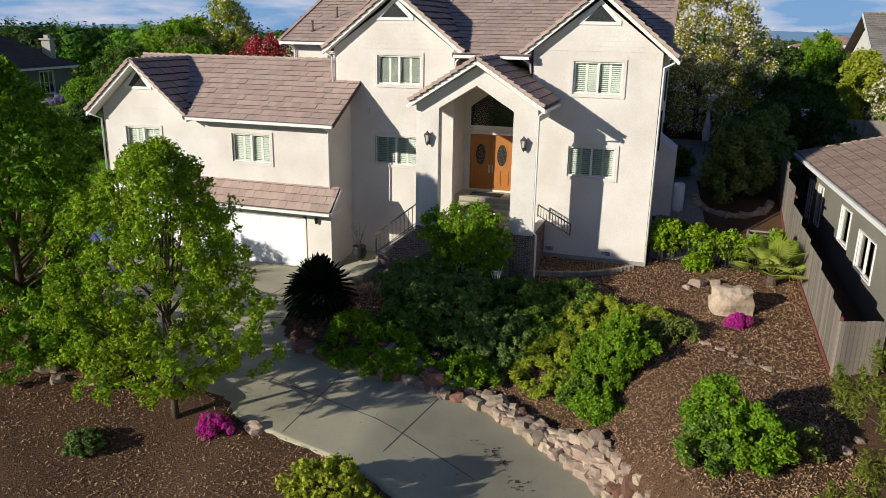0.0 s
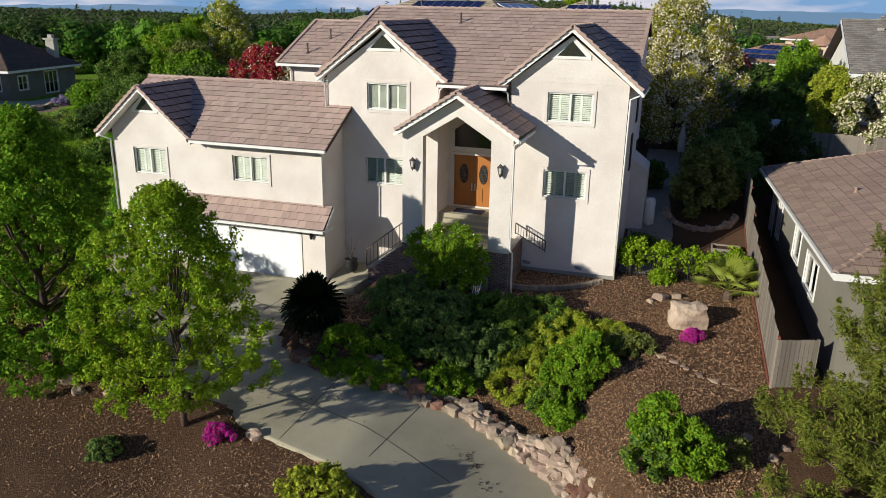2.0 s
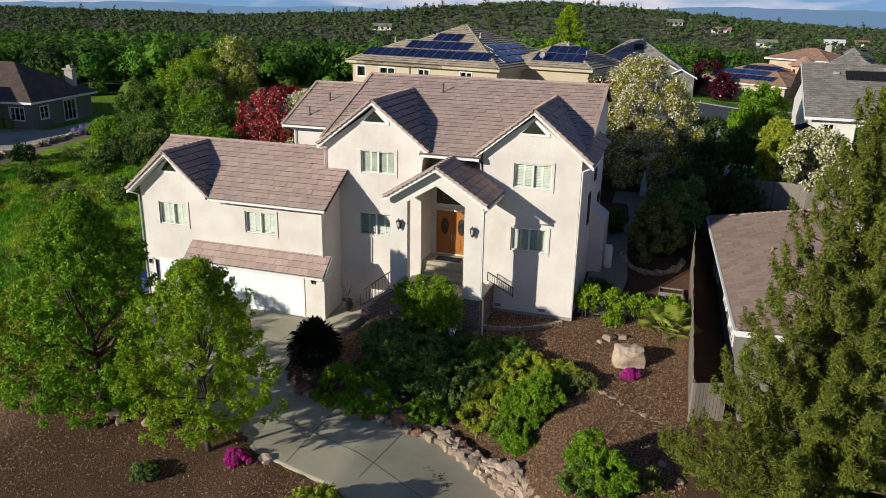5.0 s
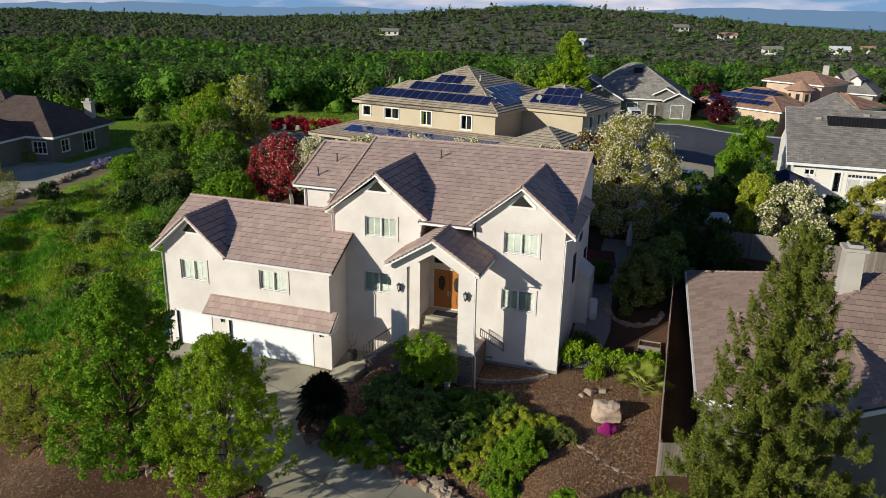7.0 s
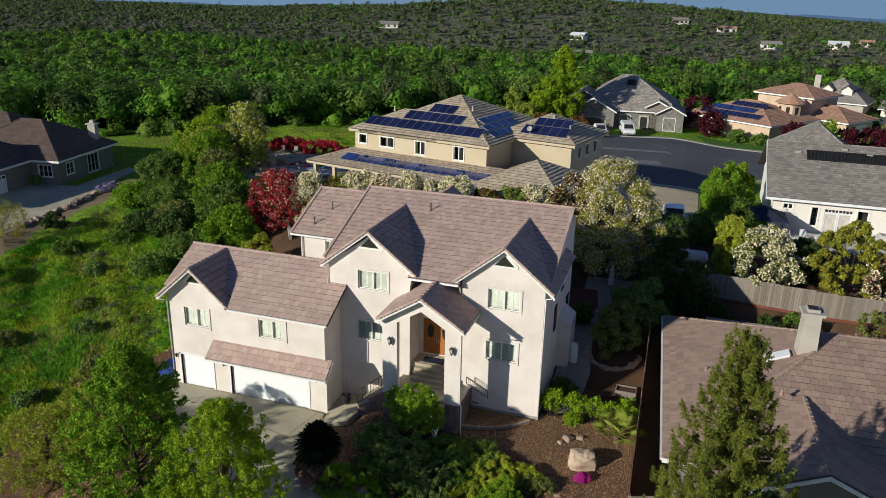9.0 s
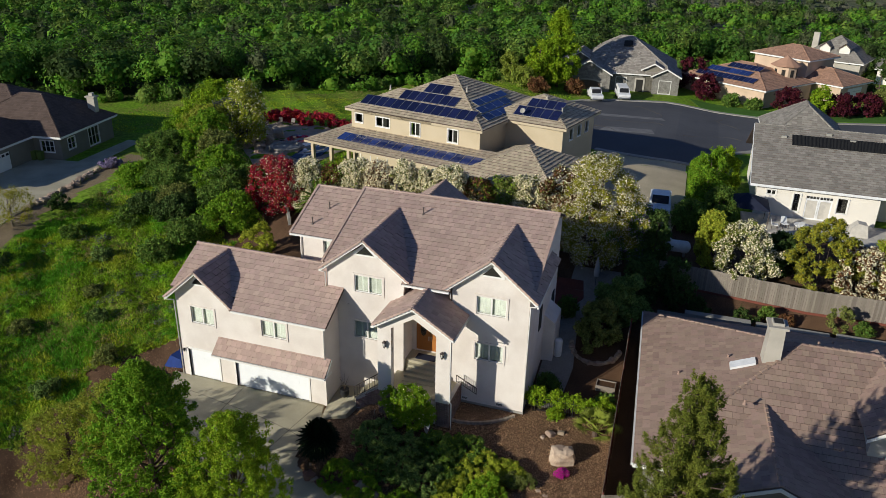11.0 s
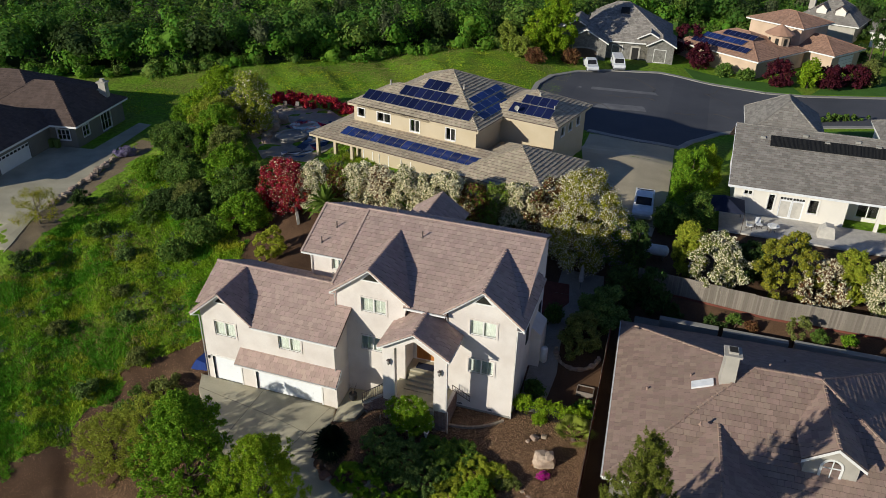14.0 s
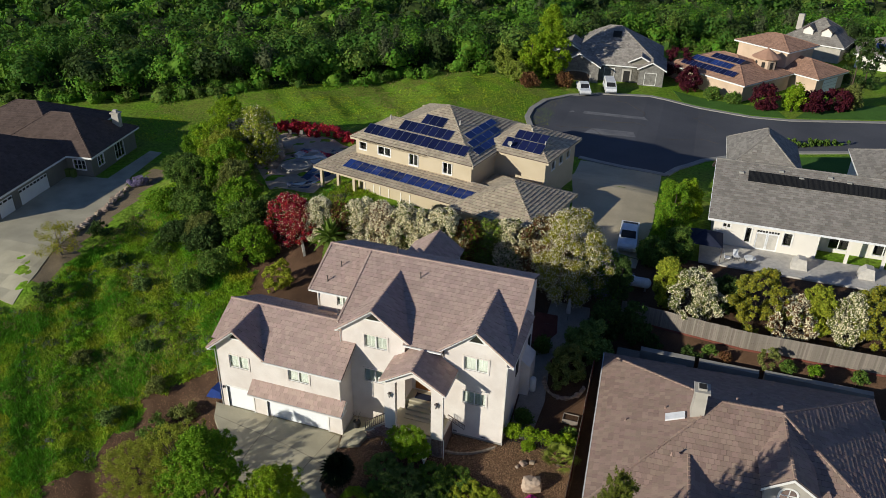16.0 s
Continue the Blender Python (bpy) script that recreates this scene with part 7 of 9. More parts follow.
h4 = thing("clay_roof_house", (22.0, 140.0, 2.0), "peach stucco house with clay tile roofs and turret", "house")
H4 = facing(15.8, -36, 131.0)
part("wall", Geo().box(-15, 2.4, 0.5, 15, 1.0, 4.7).box(-2, 7.4, 16, 25.4, 1.0, 4.7), M["peach_wall"], h4, m=H4)
hip_roof(h4, "main_roof", -15.6, 3.0, -0.1, 15.6, 4.7, 0.36, M["tile_orange"], H4)
hip_roof(h4, "wing_roof", -6, 8.0, 15.4, 26.0, 4.7, 0.38, M["tile_orange"], H4)
wing_door = part("garage_door", Geo().box(7.41, 7.46, 18.4, 23.2, 1.4, 3.9), M["white"], h4, "white garage door", m=H4)
for z in (2.0, 2.65, 3.3):
    part("door_rail", Geo().box(7.46, 7.475, 18.4, 23.2, z, z + 0.04), M["curb"], wing_door, m=H4)
part("upper_wall", Geo().box(-10.4, 0.4, 16, 25, 4.5, 8.2), M["peach_wall"], h4, m=H4)
hip_roof(h4, "upper_roof", -11.1, 1.1, 15.3, 25.7, 8.2, 0.34, M["tile_orange"], H4)
tw = part("turret", Geo().lathe((-1.0, 11.4, 4.0), [(2.1, 0), (2.1, 3.6)], 8), M["peach_wall"], h4, m=H4)
part("turret_roof", Geo().lathe((-1.0, 11.4, 7.5), [(2.7, 0), (2.6, 0.1), (0.15, 1.6), (0.05, 1.7)], 12), M["tile_orange"], tw, m=H4)
for i in range(8):
    a = 2 * math.pi * (i + 0.5) / 8
    part("turret_window", Geo().box(-0.3, 0.3, 0, 0.06, 5.6, 6.9), M["dark_gap"], tw, m=H4 @ Matrix.Translation((-1.0 + 2.0 * math.cos(a), 11.4 + 2.0 * math.sin(a), 0)) @ Matrix.Rotation(a + math.pi / 2, 4, "Z"))
solar_field(h4, H4, (-12.5, 1.0, 5.2), (1, 0, 0), (0, 1, 0.36), 11, 1.1, 1.7, M["solar"])
solar_field(h4, H4, (-11.5, 2.9, 5.9), (1, 0, 0), (0, 1, 0.36), 8, 1.1, 1.7, M["solar_bright"])
solar_field(h4, H4, (-8.6, 4.9, 6.62), (1, 0, 0), (0, 1, 0.36), 6, 1.1, 1.7, M["solar"])
h5 = thing("far_house", (33.0, 174.0, 1.0), "distant pale house with grey roof and dormers", "house")
H5 = facing(32.5, -20, 168)
part("wall", Geo().box(-6, 6, 0, 12, 0, 5.0), M["chimney"], h5, m=H5)
hip_roof(h5, "roof", -6.7, 6.7, -0.7, 12.7, 5.0, 0.66, M["shingle"], H5, 0.6, 0.6)
for x in (-1.6, 2.2):
    roof(h5, "dormer", gable("y", 1.0, 5.0, x - 1.2, x + 1.2, 7.4, 8.4), [], M["shingle"], m=H5, width=0.6, course=0.6)
    part("dormer_wall", Geo().prism([(x - 1, 1.3, 5.8), (x + 1, 1.3, 5.8), (x + 1, 1.3, 7.4), (x, 1.3, 8.2), (x - 1, 1.3, 7.4)], (0, 2, 0)), M["white_wall"], h5, m=H5)
part("chimney", Geo().box(-5, -3.8, 4, 5, 6.5, 9.8), M["chimney"], h5, m=H5)
h6 = thing("solar_cottage", (50.0, 168.0, 1.0), "pale house with solar panels on its roof", "house")
H6 = facing(47, -12, 163)
part("wall", Geo().box(-6, 12, 0, 11, 0, 4.6), M["white_wall"], h6, m=H6)
hip_roof(h6, "roof", -6.7, 12.7, -0.7, 11.7, 4.6, 0.5, M["shingle"], H6, 0.6, 0.6)
solar_field(h6, H6, (-3, 0.6, 5.3), (1, 0, 0), (0, 1, 0.5), 8, 1.5, 2.4, M["solar_bright"])

# ---------------------------------------------------------------- road, drives, verges
def flat_patch(name, outline, lift, mat, label, category, dens=1.6):
    """A paved outline laid on the ground: cut from a grid that follows it."""
    o = np.array(outline, float)
    bm = bmesh.new()
    vs = [bm.verts.new((p[0], p[1], 0)) for p in outline]
    bm.faces.new(vs)
    x0, x1, y0, y1 = o[:, 0].min(), o[:, 0].max(), o[:, 1].min(), o[:, 1].max()
    for x in np.arange(x0 + dens, x1, dens):
        bmesh.ops.bisect_plane(bm, geom=bm.verts[:] + bm.edges[:] + bm.faces[:], plane_co=(x, 0, 0), plane_no=(1, 0, 0))
    for y in np.arange(y0 + dens, y1, dens):
        bmesh.ops.bisect_plane(bm, geom=bm.verts[:] + bm.edges[:] + bm.faces[:], plane_co=(0, y, 0), plane_no=(0, 1, 0))
    for v in bm.verts:
        v.co.z = float(land_z(v.co.x, v.co.y)) + lift
    bmesh.ops.recalc_face_normals(bm, faces=bm.faces[:])
    me = bpy.data.meshes.new(name)
    bm.to_mesh(me)
    bm.free()
    if me.polygons and me.polygons[0].normal.z < 0:
        me.flip_normals()
    me.materials.append(mat)
    ob = tagged(new(name, me), label, category, kind="structure")
    s = ob.modifiers.new("thick", "SOLIDIFY")
    s.thickness, s.offset = 0.2, -1
    return ob


far_curb = [(-9.0, 92.0), (-13.5, 97.5), (-15.8, 103.5), (-16.0, 108.0), (-14.9, 113.8), (-11.4, 119.6), (-6.6, 122.8), (2.2, 124.8), (7.3, 124.1), (15.0, 122.6), (19.7, 121.6), (26.0, 122.2), (41.6, 127.2), (70, 139), (110, 152)]
near_curb = [(112, 140), (72, 126), (45, 114), (30, 108), (20, 104), (12.5, 98.0), (9.0, 93.0), (7.6, 89.6), (2.2, 89.2), (-2.0, 90.0), (-5.0, 90.8)]
flat_patch("road", far_curb + near_curb, 0.05, M["asphalt"], "dark asphalt cul-de-sac with cracks", "road", 3.0)
kerb = Geo()
for line in (far_curb, near_curb):
    for (x0, y0), (x1, y1) in zip(line, line[1:]):
        n = max(1, int(math.hypot(x1 - x0, y1 - y0) / 2.0))
        for i in range(n):
            p = (x0 + (x1 - x0) * i / n, y0 + (y1 - y0) * i / n)
            q = (x0 + (x1 - x0) * (i + 1) / n, y0 + (y1 - y0) * (i + 1) / n)
            kerb.bar(on(*p, 0.06), on(*q, 0.06), 0.85, 0.22)
tagged(part("kerb", kerb, M["curb"], None, kind="structure"), "pale concrete kerb and gutter of the road", "kerb")
crack = Geo()
rc = np.random.default_rng(9)
for x, y, a in ((-3.0, 101.0, 1.9), (2.0, 113.0, 1.7), (14.0, 112.0, 1.2), (18.0, 110.0, 1.4), (-6.0, 108.0, 0.1), (6.0, 104.0, 0.05), (9.0, 116.0, 0.3)):
    p = [x, y]
    for i in range(12):
        a += rc.uniform(-0.5, 0.5)
        q = [p[0] + math.cos(a) * 0.8, p[1] + math.sin(a) * 0.8]
        crack.bar(on(*p, 0.062), on(*q, 0.062), 0.10, 0.02)
        p = q
tagged(part("road_cracks", crack, M["joint"], None, kind="structure"), "sealed cracks in the asphalt", "crack")
for x0, x1, y0, y1 in ((-10, 3, 110.6, 112.0), (-6, 2, 101.5, 104.0)):
    flat_patch("road_patch", [(x0, y0), (x1, y0 + 0.8), (x1 - 0.6, y1 + 0.6), (x0 + 0.8, y1)], 0.062, M["worn_asphalt"], "pale worn patch on the asphalt", "road patch")
flat_patch("solar_house_drive", [(-4.6, 89.8), (7.0, 89.6), (7.2, 66.0), (6.4, 56.0), (-0.6, 55.0), (-2.6, 70.0), (-4.6, 80.0)], 0.04, M["tan_concrete"], "brownish concrete drive down to the road", "driveway")
flat_patch("hillside_drive", [(-67.2, 47.0), (-68.5, 59.0), (-63.0, 59.8), (-64.0, 70.0), (-62.0, 70.0), (-60.6, 61.5), (-59.2, 58.5), (-57.4, 54.0), (-56.5, 48.0), (-55.7, 42.4), (-54.6, 38.5), (-54.0, 34.0), (-70, 34)], 0.05, M["concrete"], "grey concrete forecourt of the hillside house", "driveway")
flat_patch("verge_lawn", [(8.0, 125.2), (15.0, 123.8), (19.5, 122.8), (25.5, 123.4), (24.0, 128.0), (14.0, 129.0), (6.0, 131.0)], 0.05, M["lawn"], "mown green lawn beside the road", "lawn")
flat_patch("front_lawn", [(27, 124), (42, 128.8), (60, 136), (56, 142), (40, 136), (30, 131)], 0.05, M["lawn"], "mown green lawn beside the road", "lawn")
flat_patch("corner_lawn", [(22, 96), (32, 97.5), (40, 104), (36, 109), (25, 104)], 0.05, M["lawn"], "mown green front lawn", "lawn")
flat_patch("side_path", [(-0.9, 31.6), (0.9, 31.8), (1.3, 36), (0.8, 40.5), (3.5, 44.0), (3.0, 48.5), (-0.8, 48.5), (-0.9, 40)], 0.05, M["dark_paver"], "paved path and patio beside the house", "path")
flat_patch("pool_deck", [(-48.5, 72.5), (-47, 79), (-41, 79.5), (-33.5, 77), (-32.0, 69), (-33.0, 61), (-38.5, 60.0), (-44, 66)], 0.06, M["paver"], "grey stone deck round the pool", "deck")
flat_patch("swimming_pool", [(-41.5, 74.2), (-36.0, 75.0), (-33.4, 72.5), (-33.6, 66.0), (-34.2, 61.8), (-36.4, 61.0), (-37.6, 62.6), (-36.5, 65.4), (-36.6, 68.6), (-38.8, 70.4), (-41.8, 71.2)], 0.08, M["water"], "dark blue free-form swimming pool", "pool")
lone("spa", Geo().lathe((-38.6, 67.3, 4.7), [(2.0, 0), (2.0, 0.55), (1.55, 0.55), (1.5, 0.4), (0.1, 0.4)], 24), M["curb"], (-38.6, 67.3, 4.7), "round raised stone spa by the pool", "spa")
for i, (x, y, q) in enumerate(((-42.6, 69.6, 1.5), (-43.2, 68.0, 1.3), (-42.0, 67.2, 1.1), (-43.6, 71.2, 1.7), (-42.4, 72.4, 1.2), (-44.6, 69.4, 1.4), (-41.4, 66.0, 1.2), (-40.6, 64.4, 1.0), (-43.0, 65.6, 1.5), (-44.4, 73.0, 1.3))):
    ob = tagged(new("pool_boulder", ROCKS[i % 7]), "large grey boulder banked up beside the pool", "boulder", "boulders by the pool")
    ob.location, ob.scale, ob.rotation_euler = (x, y, 4.7 + 0.3 * q), (1.2 * q, q, 0.9 * q), (0.2, 0.1, 1.3 * i)


# ---------------------------------------------------------------- vehicles
def wheels(car, m, wb, track, r):
    for x in (-wb / 2, wb / 2):
        for y in (-track / 2, track / 2):
            t = Geo()
            k = 14
            ring_a = [(x + r * math.cos(2 * math.pi * i / k), y - 0.11, r + r * math.sin(2 * math.pi * i / k)) for i in range(k)]
            ob = part("wheel", t.prism(ring_a, (0, 0.22, 0)), M["rubber"], car, m=m)
            rim = [(x + r * 0.6 * math.cos(2 * math.pi * i / k), y - 0.125, r + r * 0.6 * math.sin(2 * math.pi * i / k)) for i in range(k)]
            part("rim", Geo().prism(rim, (0, 0.25, 0)), M["metal"], ob, m=m)


def vehicle(name, at, turn, kind, mat, label):
    """A road vehicle with body, cabin, glass, bumpers, lamps and wheels; its front looks along +x."""
    m = Matrix.Translation(at) @ Matrix.Rotation(radians(turn), 4, "Z")
    ob = thing(name, at, label, "vehicle")
    L, Wd = {"pickup": (5.6, 1.95), "van": (5.4, 2.0), "car": (4.6, 1.8)}[kind]
    side = {"pickup": [(-2.8, 0.45), (2.75, 0.42), (2.8, 0.85), (2.6, 1.08), (1.35, 1.15), (0.75, 1.82), (-0.75, 1.86), (-1.0, 1.15), (-2.78, 1.15)],
            "van": [(-2.7, 0.42), (2.6, 0.42), (2.68, 0.85), (2.5, 1.1), (1.75, 1.22), (1.2, 2.0), (-2.55, 2.08), (-2.7, 1.9)],
            "car": [(-2.25, 0.38), (2.2, 0.35), (2.28, 0.65), (2.05, 0.85), (0.95, 0.98), (0.25, 1.42), (-0.9, 1.44), (-1.75, 1.02), (-2.25, 0.92)]}[kind]
    belt = {"pickup": 1.15, "van": 1.2, "car": 0.98}[kind]
    vs = []
    for y in (-1, 1):
        for x, z in side:
            inset = 0.0 if z <= belt + 0.02 else 0.16
            vs.append((x, y * (Wd / 2 - inset), z))
    n = len(side)
    g = Geo().add(vs, [tuple(range(n - 1, -1, -1)), tuple(range(n, 2 * n))] + [(i, (i + 1) % n, n + (i + 1) % n, n + i) for i in range(n)])
    part("body", g, mat, ob, m=m)
    cab = {"pickup": (0.62, -0.62, 1.22, 1.74, 1.30), "van": (1.35, -2.3, 1.28, 1.85, 1.66), "car": (0.55, -1.2, 1.02, 1.36, 0.85)}[kind]
    x1, x0, z0, z1, xf = cab
    for y in (-1, 1):
        w0, w1 = y * (Wd / 2 - 0.03), y * (Wd / 2 - 0.15)
        part("side_window", Geo().add([(x0, w0, z0), (x1, w0, z0), (x1 - 0.25, w1, z1), (x0 + 0.08, w1, z1)], [(0, 1, 2, 3)]), M["black"], ob, m=m)
    a = {"pickup": ((1.33, 1.18), (0.79, 1.80)), "van": ((1.74, 1.27), (1.24, 1.94)), "car": ((0.93, 1.02), (0.30, 1.40))}[kind]
    part("windscreen", Geo().add([(a[0][0] + 0.012, -Wd / 2 + 0.2, a[0][1]), (a[0][0] + 0.012, Wd / 2 - 0.2, a[0][1]), (a[1][0] + 0.012, Wd / 2 - 0.25, a[1][1]), (a[1][0] + 0.012, -Wd / 2 + 0.25, a[1][1])], [(0, 1, 2, 3)]), M["black"], ob, m=m)
    part("bumper", Geo().box(L / 2 - 0.08, L / 2 + 0.08, -Wd / 2 + 0.05, Wd / 2 - 0.05, 0.38, 0.62), M["metal"], ob, m=m)
    part("bumper", Geo().box(-L / 2 - 0.08, -L / 2 + 0.08, -Wd / 2 + 0.05, Wd / 2 - 0.05, 0.38, 0.62), M["metal"], ob, m=m)
    for y in (-0.68, 0.68):
        part("headlight", Geo().box(L / 2 - 0.1, L / 2 + 0.02, y - 0.16, y + 0.16, 0.68, 0.86), M["white_metal"], ob, m=m)
    if kind == "pickup":
        part("bed_lining", Geo().box(-2.62, -1.1, -0.8, 0.8, 1.152, 1.165), M["black"], ob, m=m)
    wheels(ob, m, L * 0.6, Wd - 0.2, 0.38 if kind != "car" else 0.32)
    return ob


vehicle("pickup_truck", on(-9.6, 122.5, 0.08), -72, "pickup", M["white_metal"], "white pickup truck parked on a drive")
vehicle("passenger_van", on(-5.2, 125.3, 0.08), -76, "van", M["white_metal"], "white passenger van parked on a drive")
vehicle("pickup_truck", on(5.0, 60.6, 0.08), -88, "pickup", M["white_metal"], "white pickup truck on the tan drive")
vehicle("parked_car", on(27.5, 92.5, 0.08), 12, "car", M["blue_metal"], "blue-grey car parked behind the white house")

# gas tank, umbrella, gazebo, patio things
tank = thing("gas_tank", on(7.0, 52.9), "white horizontal gas tank on feet", "tank")
prof = [(0.05, -1.2), (0.32, -1.12), (0.5, -0.9), (0.52, 0.9), (0.32, 1.12), (0.05, 1.2)]
part("shell", Geo().lathe((0, 0, 0), prof, 16), M["white_metal"], tank, m=Matrix.Translation(on(7.0, 52.9, 0.85)) @ Matrix.Rotation(radians(90), 4, "Y") @ Matrix.Rotation(0, 4, "Z"), smooth=True)
part("dome", Geo().lathe(on(6.4, 52.9, 1.33), [(0.18, 0), (0.18, 0.15), (0.05, 0.22)], 10), M["white_metal"], tank)
for x in (6.3, 7.7):
    part("foot", Geo().box(x - 0.1, x + 0.1, 52.6, 53.2, on(7, 52.9)[2] - 0.1, on(7, 52.9)[2] + 0.45), M["metal"], tank)
um = thing("patio_umbrella", on(1.2, 46.5), "closed pale patio umbrella", "umbrella")
ub = on(1.2, 46.5)
part("pole", Geo().tube([ub, (ub[0], ub[1], ub[2] + 2.6)], [0.03, 0.03], 7), M["iron"], um)
part("canopy", Geo().lathe((ub[0], ub[1], ub[2] + 0.9), [(0.20, 0), (0.24, 0.3), (0.18, 1.0), (0.05, 1.65), (0.01, 1.72)], 9), M["cloth"], um)
gz = thing("gazebo", (12.6, 61.6, 4.9), "dark navy canvas gazebo on a patio", "gazebo")
part("canopy", Geo().add([(10.7, 59.8, 6.9), (14.6, 59.8, 6.9), (14.6, 63.4, 6.9), (10.7, 63.4, 6.9), (12.6, 61.6, 7.9)], [(0, 1, 4), (1, 2, 4), (2, 3, 4), (3, 0, 4)]), M["navy"], gz)
for x in (10.75, 14.55):
    for y in (59.85, 63.35):
        part("pole", Geo().bar((x, y, 4.6), (x, y, 6.9), 0.06), M["iron"], gz)


def patio_chair(at, turn, mat, label):
    m = Matrix.Translation(at) @ Matrix.Rotation(radians(turn), 4, "Z")
    ob = thing("patio_chair", at, label, "chair", "patio chairs")
    part("seat", Geo().box(-0.28, 0.28, -0.28, 0.28, 0.4, 0.46), mat, ob, m=m)
    part("backrest", Geo().prism([(-0.28, 0.26, 0.46), (0.28, 0.26, 0.46), (0.26, 0.4, 1.0), (-0.26, 0.4, 1.0)], (0, 0.03, 0)), mat, ob, m=m)
    for x in (-0.25, 0.25):
        for y in (-0.25, 0.25):
            part("leg", Geo().bar((x, y, 0), (x, y, 0.42), 0.04), M["iron"], ob, m=m)


patio_z = 4.98
for x, y, t in ((16.2, 61.5, 20), (17.4, 61.2, 200), (15.3, 60.9, 90)):
    patio_chair((x, y, patio_z), t, M["white_metal"], "white patio chair on the terrace")
for x, y in ((22.4, 61.9), (28.8, 62.2)):
    gcov = Geo().prism([(x - 0.8, y - 0.5, patio_z), (x + 0.8, y - 0.5, patio_z), (x + 0.55, y - 0.4, patio_z + 1.15), (x - 0.2, y - 0.4, patio_z + 1.25), (x - 0.7, y - 0.45, patio_z + 0.8)], (0, 1.0, 0))
    lone("covered_grill", gcov, M["cloth"], (x, y, patio_z), "garden grill under a pale cover", "grill")
for x, y, t in ((-46, 75.5, 40), (-45, 77, 10), (-43.5, 77.6, 0)):
    patio_chair(on(x, y, 0.07), t, M["iron"], "dark pool-side chair on the stone deck")
for x, y, s, mat in ((-26.6, 29.5, 1.0, "blue_tarp"), (-26.4, 31.4, 0.6, "rubber"), (-26.9, 33.0, 0.7, "metal")):
    lone("covered_pile", Geo().prism([(x - s, y - 0.5 * s, on(x, y)[2] - 0.1), (x + 0.6 * s, y - 0.5 * s, on(x, y)[2] - 0.1), (x + 0.4 * s, y - 0.4 * s, on(x, y)[2] + 0.7 * s), (x - 0.4 * s, y - 0.4 * s, on(x, y)[2] + 0.9 * s)], (0.1, 1.0 * s, 0)), M[mat], on(x, y), "heap under a sheet beside the garage", "pile")
gate = thing("side_gate", on(-25.6, 30.2), "dark iron side gate by the garage", "gate")
for i in range(9):
    b = on(-27.2 + i * 0.2, 30.4)
    part("picket", Geo().bar(b, (b[0], b[1], b[2] + 1.3), 0.025), M["black"], gate)
for h in (0.2, 1.2):
    part("rail", Geo().bar(on(-27.2, 30.4, h), on(-25.6, 30.4, h), 0.035), M["black"], gate)


# side yard: low stone border round the shrub bed, timber planter, red patio
border = thing("stone_border", on(2.3, 37.0), "curved low border of rough stones round a shrub bed", "border")
for i in range(22):
    a = math.pi * (1.02 + 0.92 * i / 21)
    bx, by = 2.5 + 1.75 * math.cos(a), 38.4 + 1.75 * math.sin(a)
    lay_stone(bx, by, float(land_z(bx, by)) + 0.08, 0.34 * rr.uniform(0.8, 1.25), parent=border, sq=(1.1, 0.8, 0.8))
box = thing("planter_box", on(3.8, 34.8), "weathered timber planter box beside the fence", "planter")
for x0, x1, y0, y1 in ((3.1, 4.4, 34.4, 34.46), (3.1, 4.4, 35.2, 35.26), (3.1, 3.16, 34.46, 35.2), (4.34, 4.4, 34.46, 35.2)):
    zb = float(land_z(3.8, 34.8))
    part("side_board", Geo().box(x0, x1, y0, y1, zb - 0.05, zb + 0.38), M["fence_wood"], box)
part("soil", Geo().box(3.16, 4.34, 34.46, 35.2, float(land_z(3.8, 34.8)) - 0.05, float(land_z(3.8, 34.8)) + 0.3), M["mulch"], box)
flat_patch("patio", [(-1.9, 42.4), (-0.2, 42.6), (0.6, 44.6), (0.2, 46.8), (-1.9, 46.8)], 0.075, M["red_wood"], "dark red timber patio behind the house", "patio")
# round table and dark grill on the white house's patio
tb = thing("patio_table", (17.55, 61.4, 4.79), "round pale patio table", "table")
part("tabletop", Geo().lathe((17.55, 61.4, 5.5), [(0.55, 0.0), (0.6, 0.015), (0.6, 0.04), (0.57, 0.05)], 20), M["white_metal"], tb)
part("pedestal", Geo().lathe((17.55, 61.4, 4.79), [(0.3, 0.0), (0.28, 0.04), (0.05, 0.08), (0.05, 0.71)], 12), M["metal"], tb)
gr = thing("grill", (23.2, 65.9, 4.79), "black covered barbecue grill by the wall", "grill")
part("cover", Geo().add([(22.8, 65.6, 4.8), (23.6, 65.6, 4.8), (23.6, 66.2, 4.8), (22.8, 66.2, 4.8), (22.85, 65.65, 5.7), (23.55, 65.65, 5.7), (23.5, 66.1, 5.95), (22.9, 66.1, 5.95)],
                        [(3, 2, 1, 0), (4, 5, 6, 7), (0, 1, 5, 4), (1, 2, 6, 5), (2, 3, 7, 6), (3, 0, 4, 7)]), M["black"], gr)


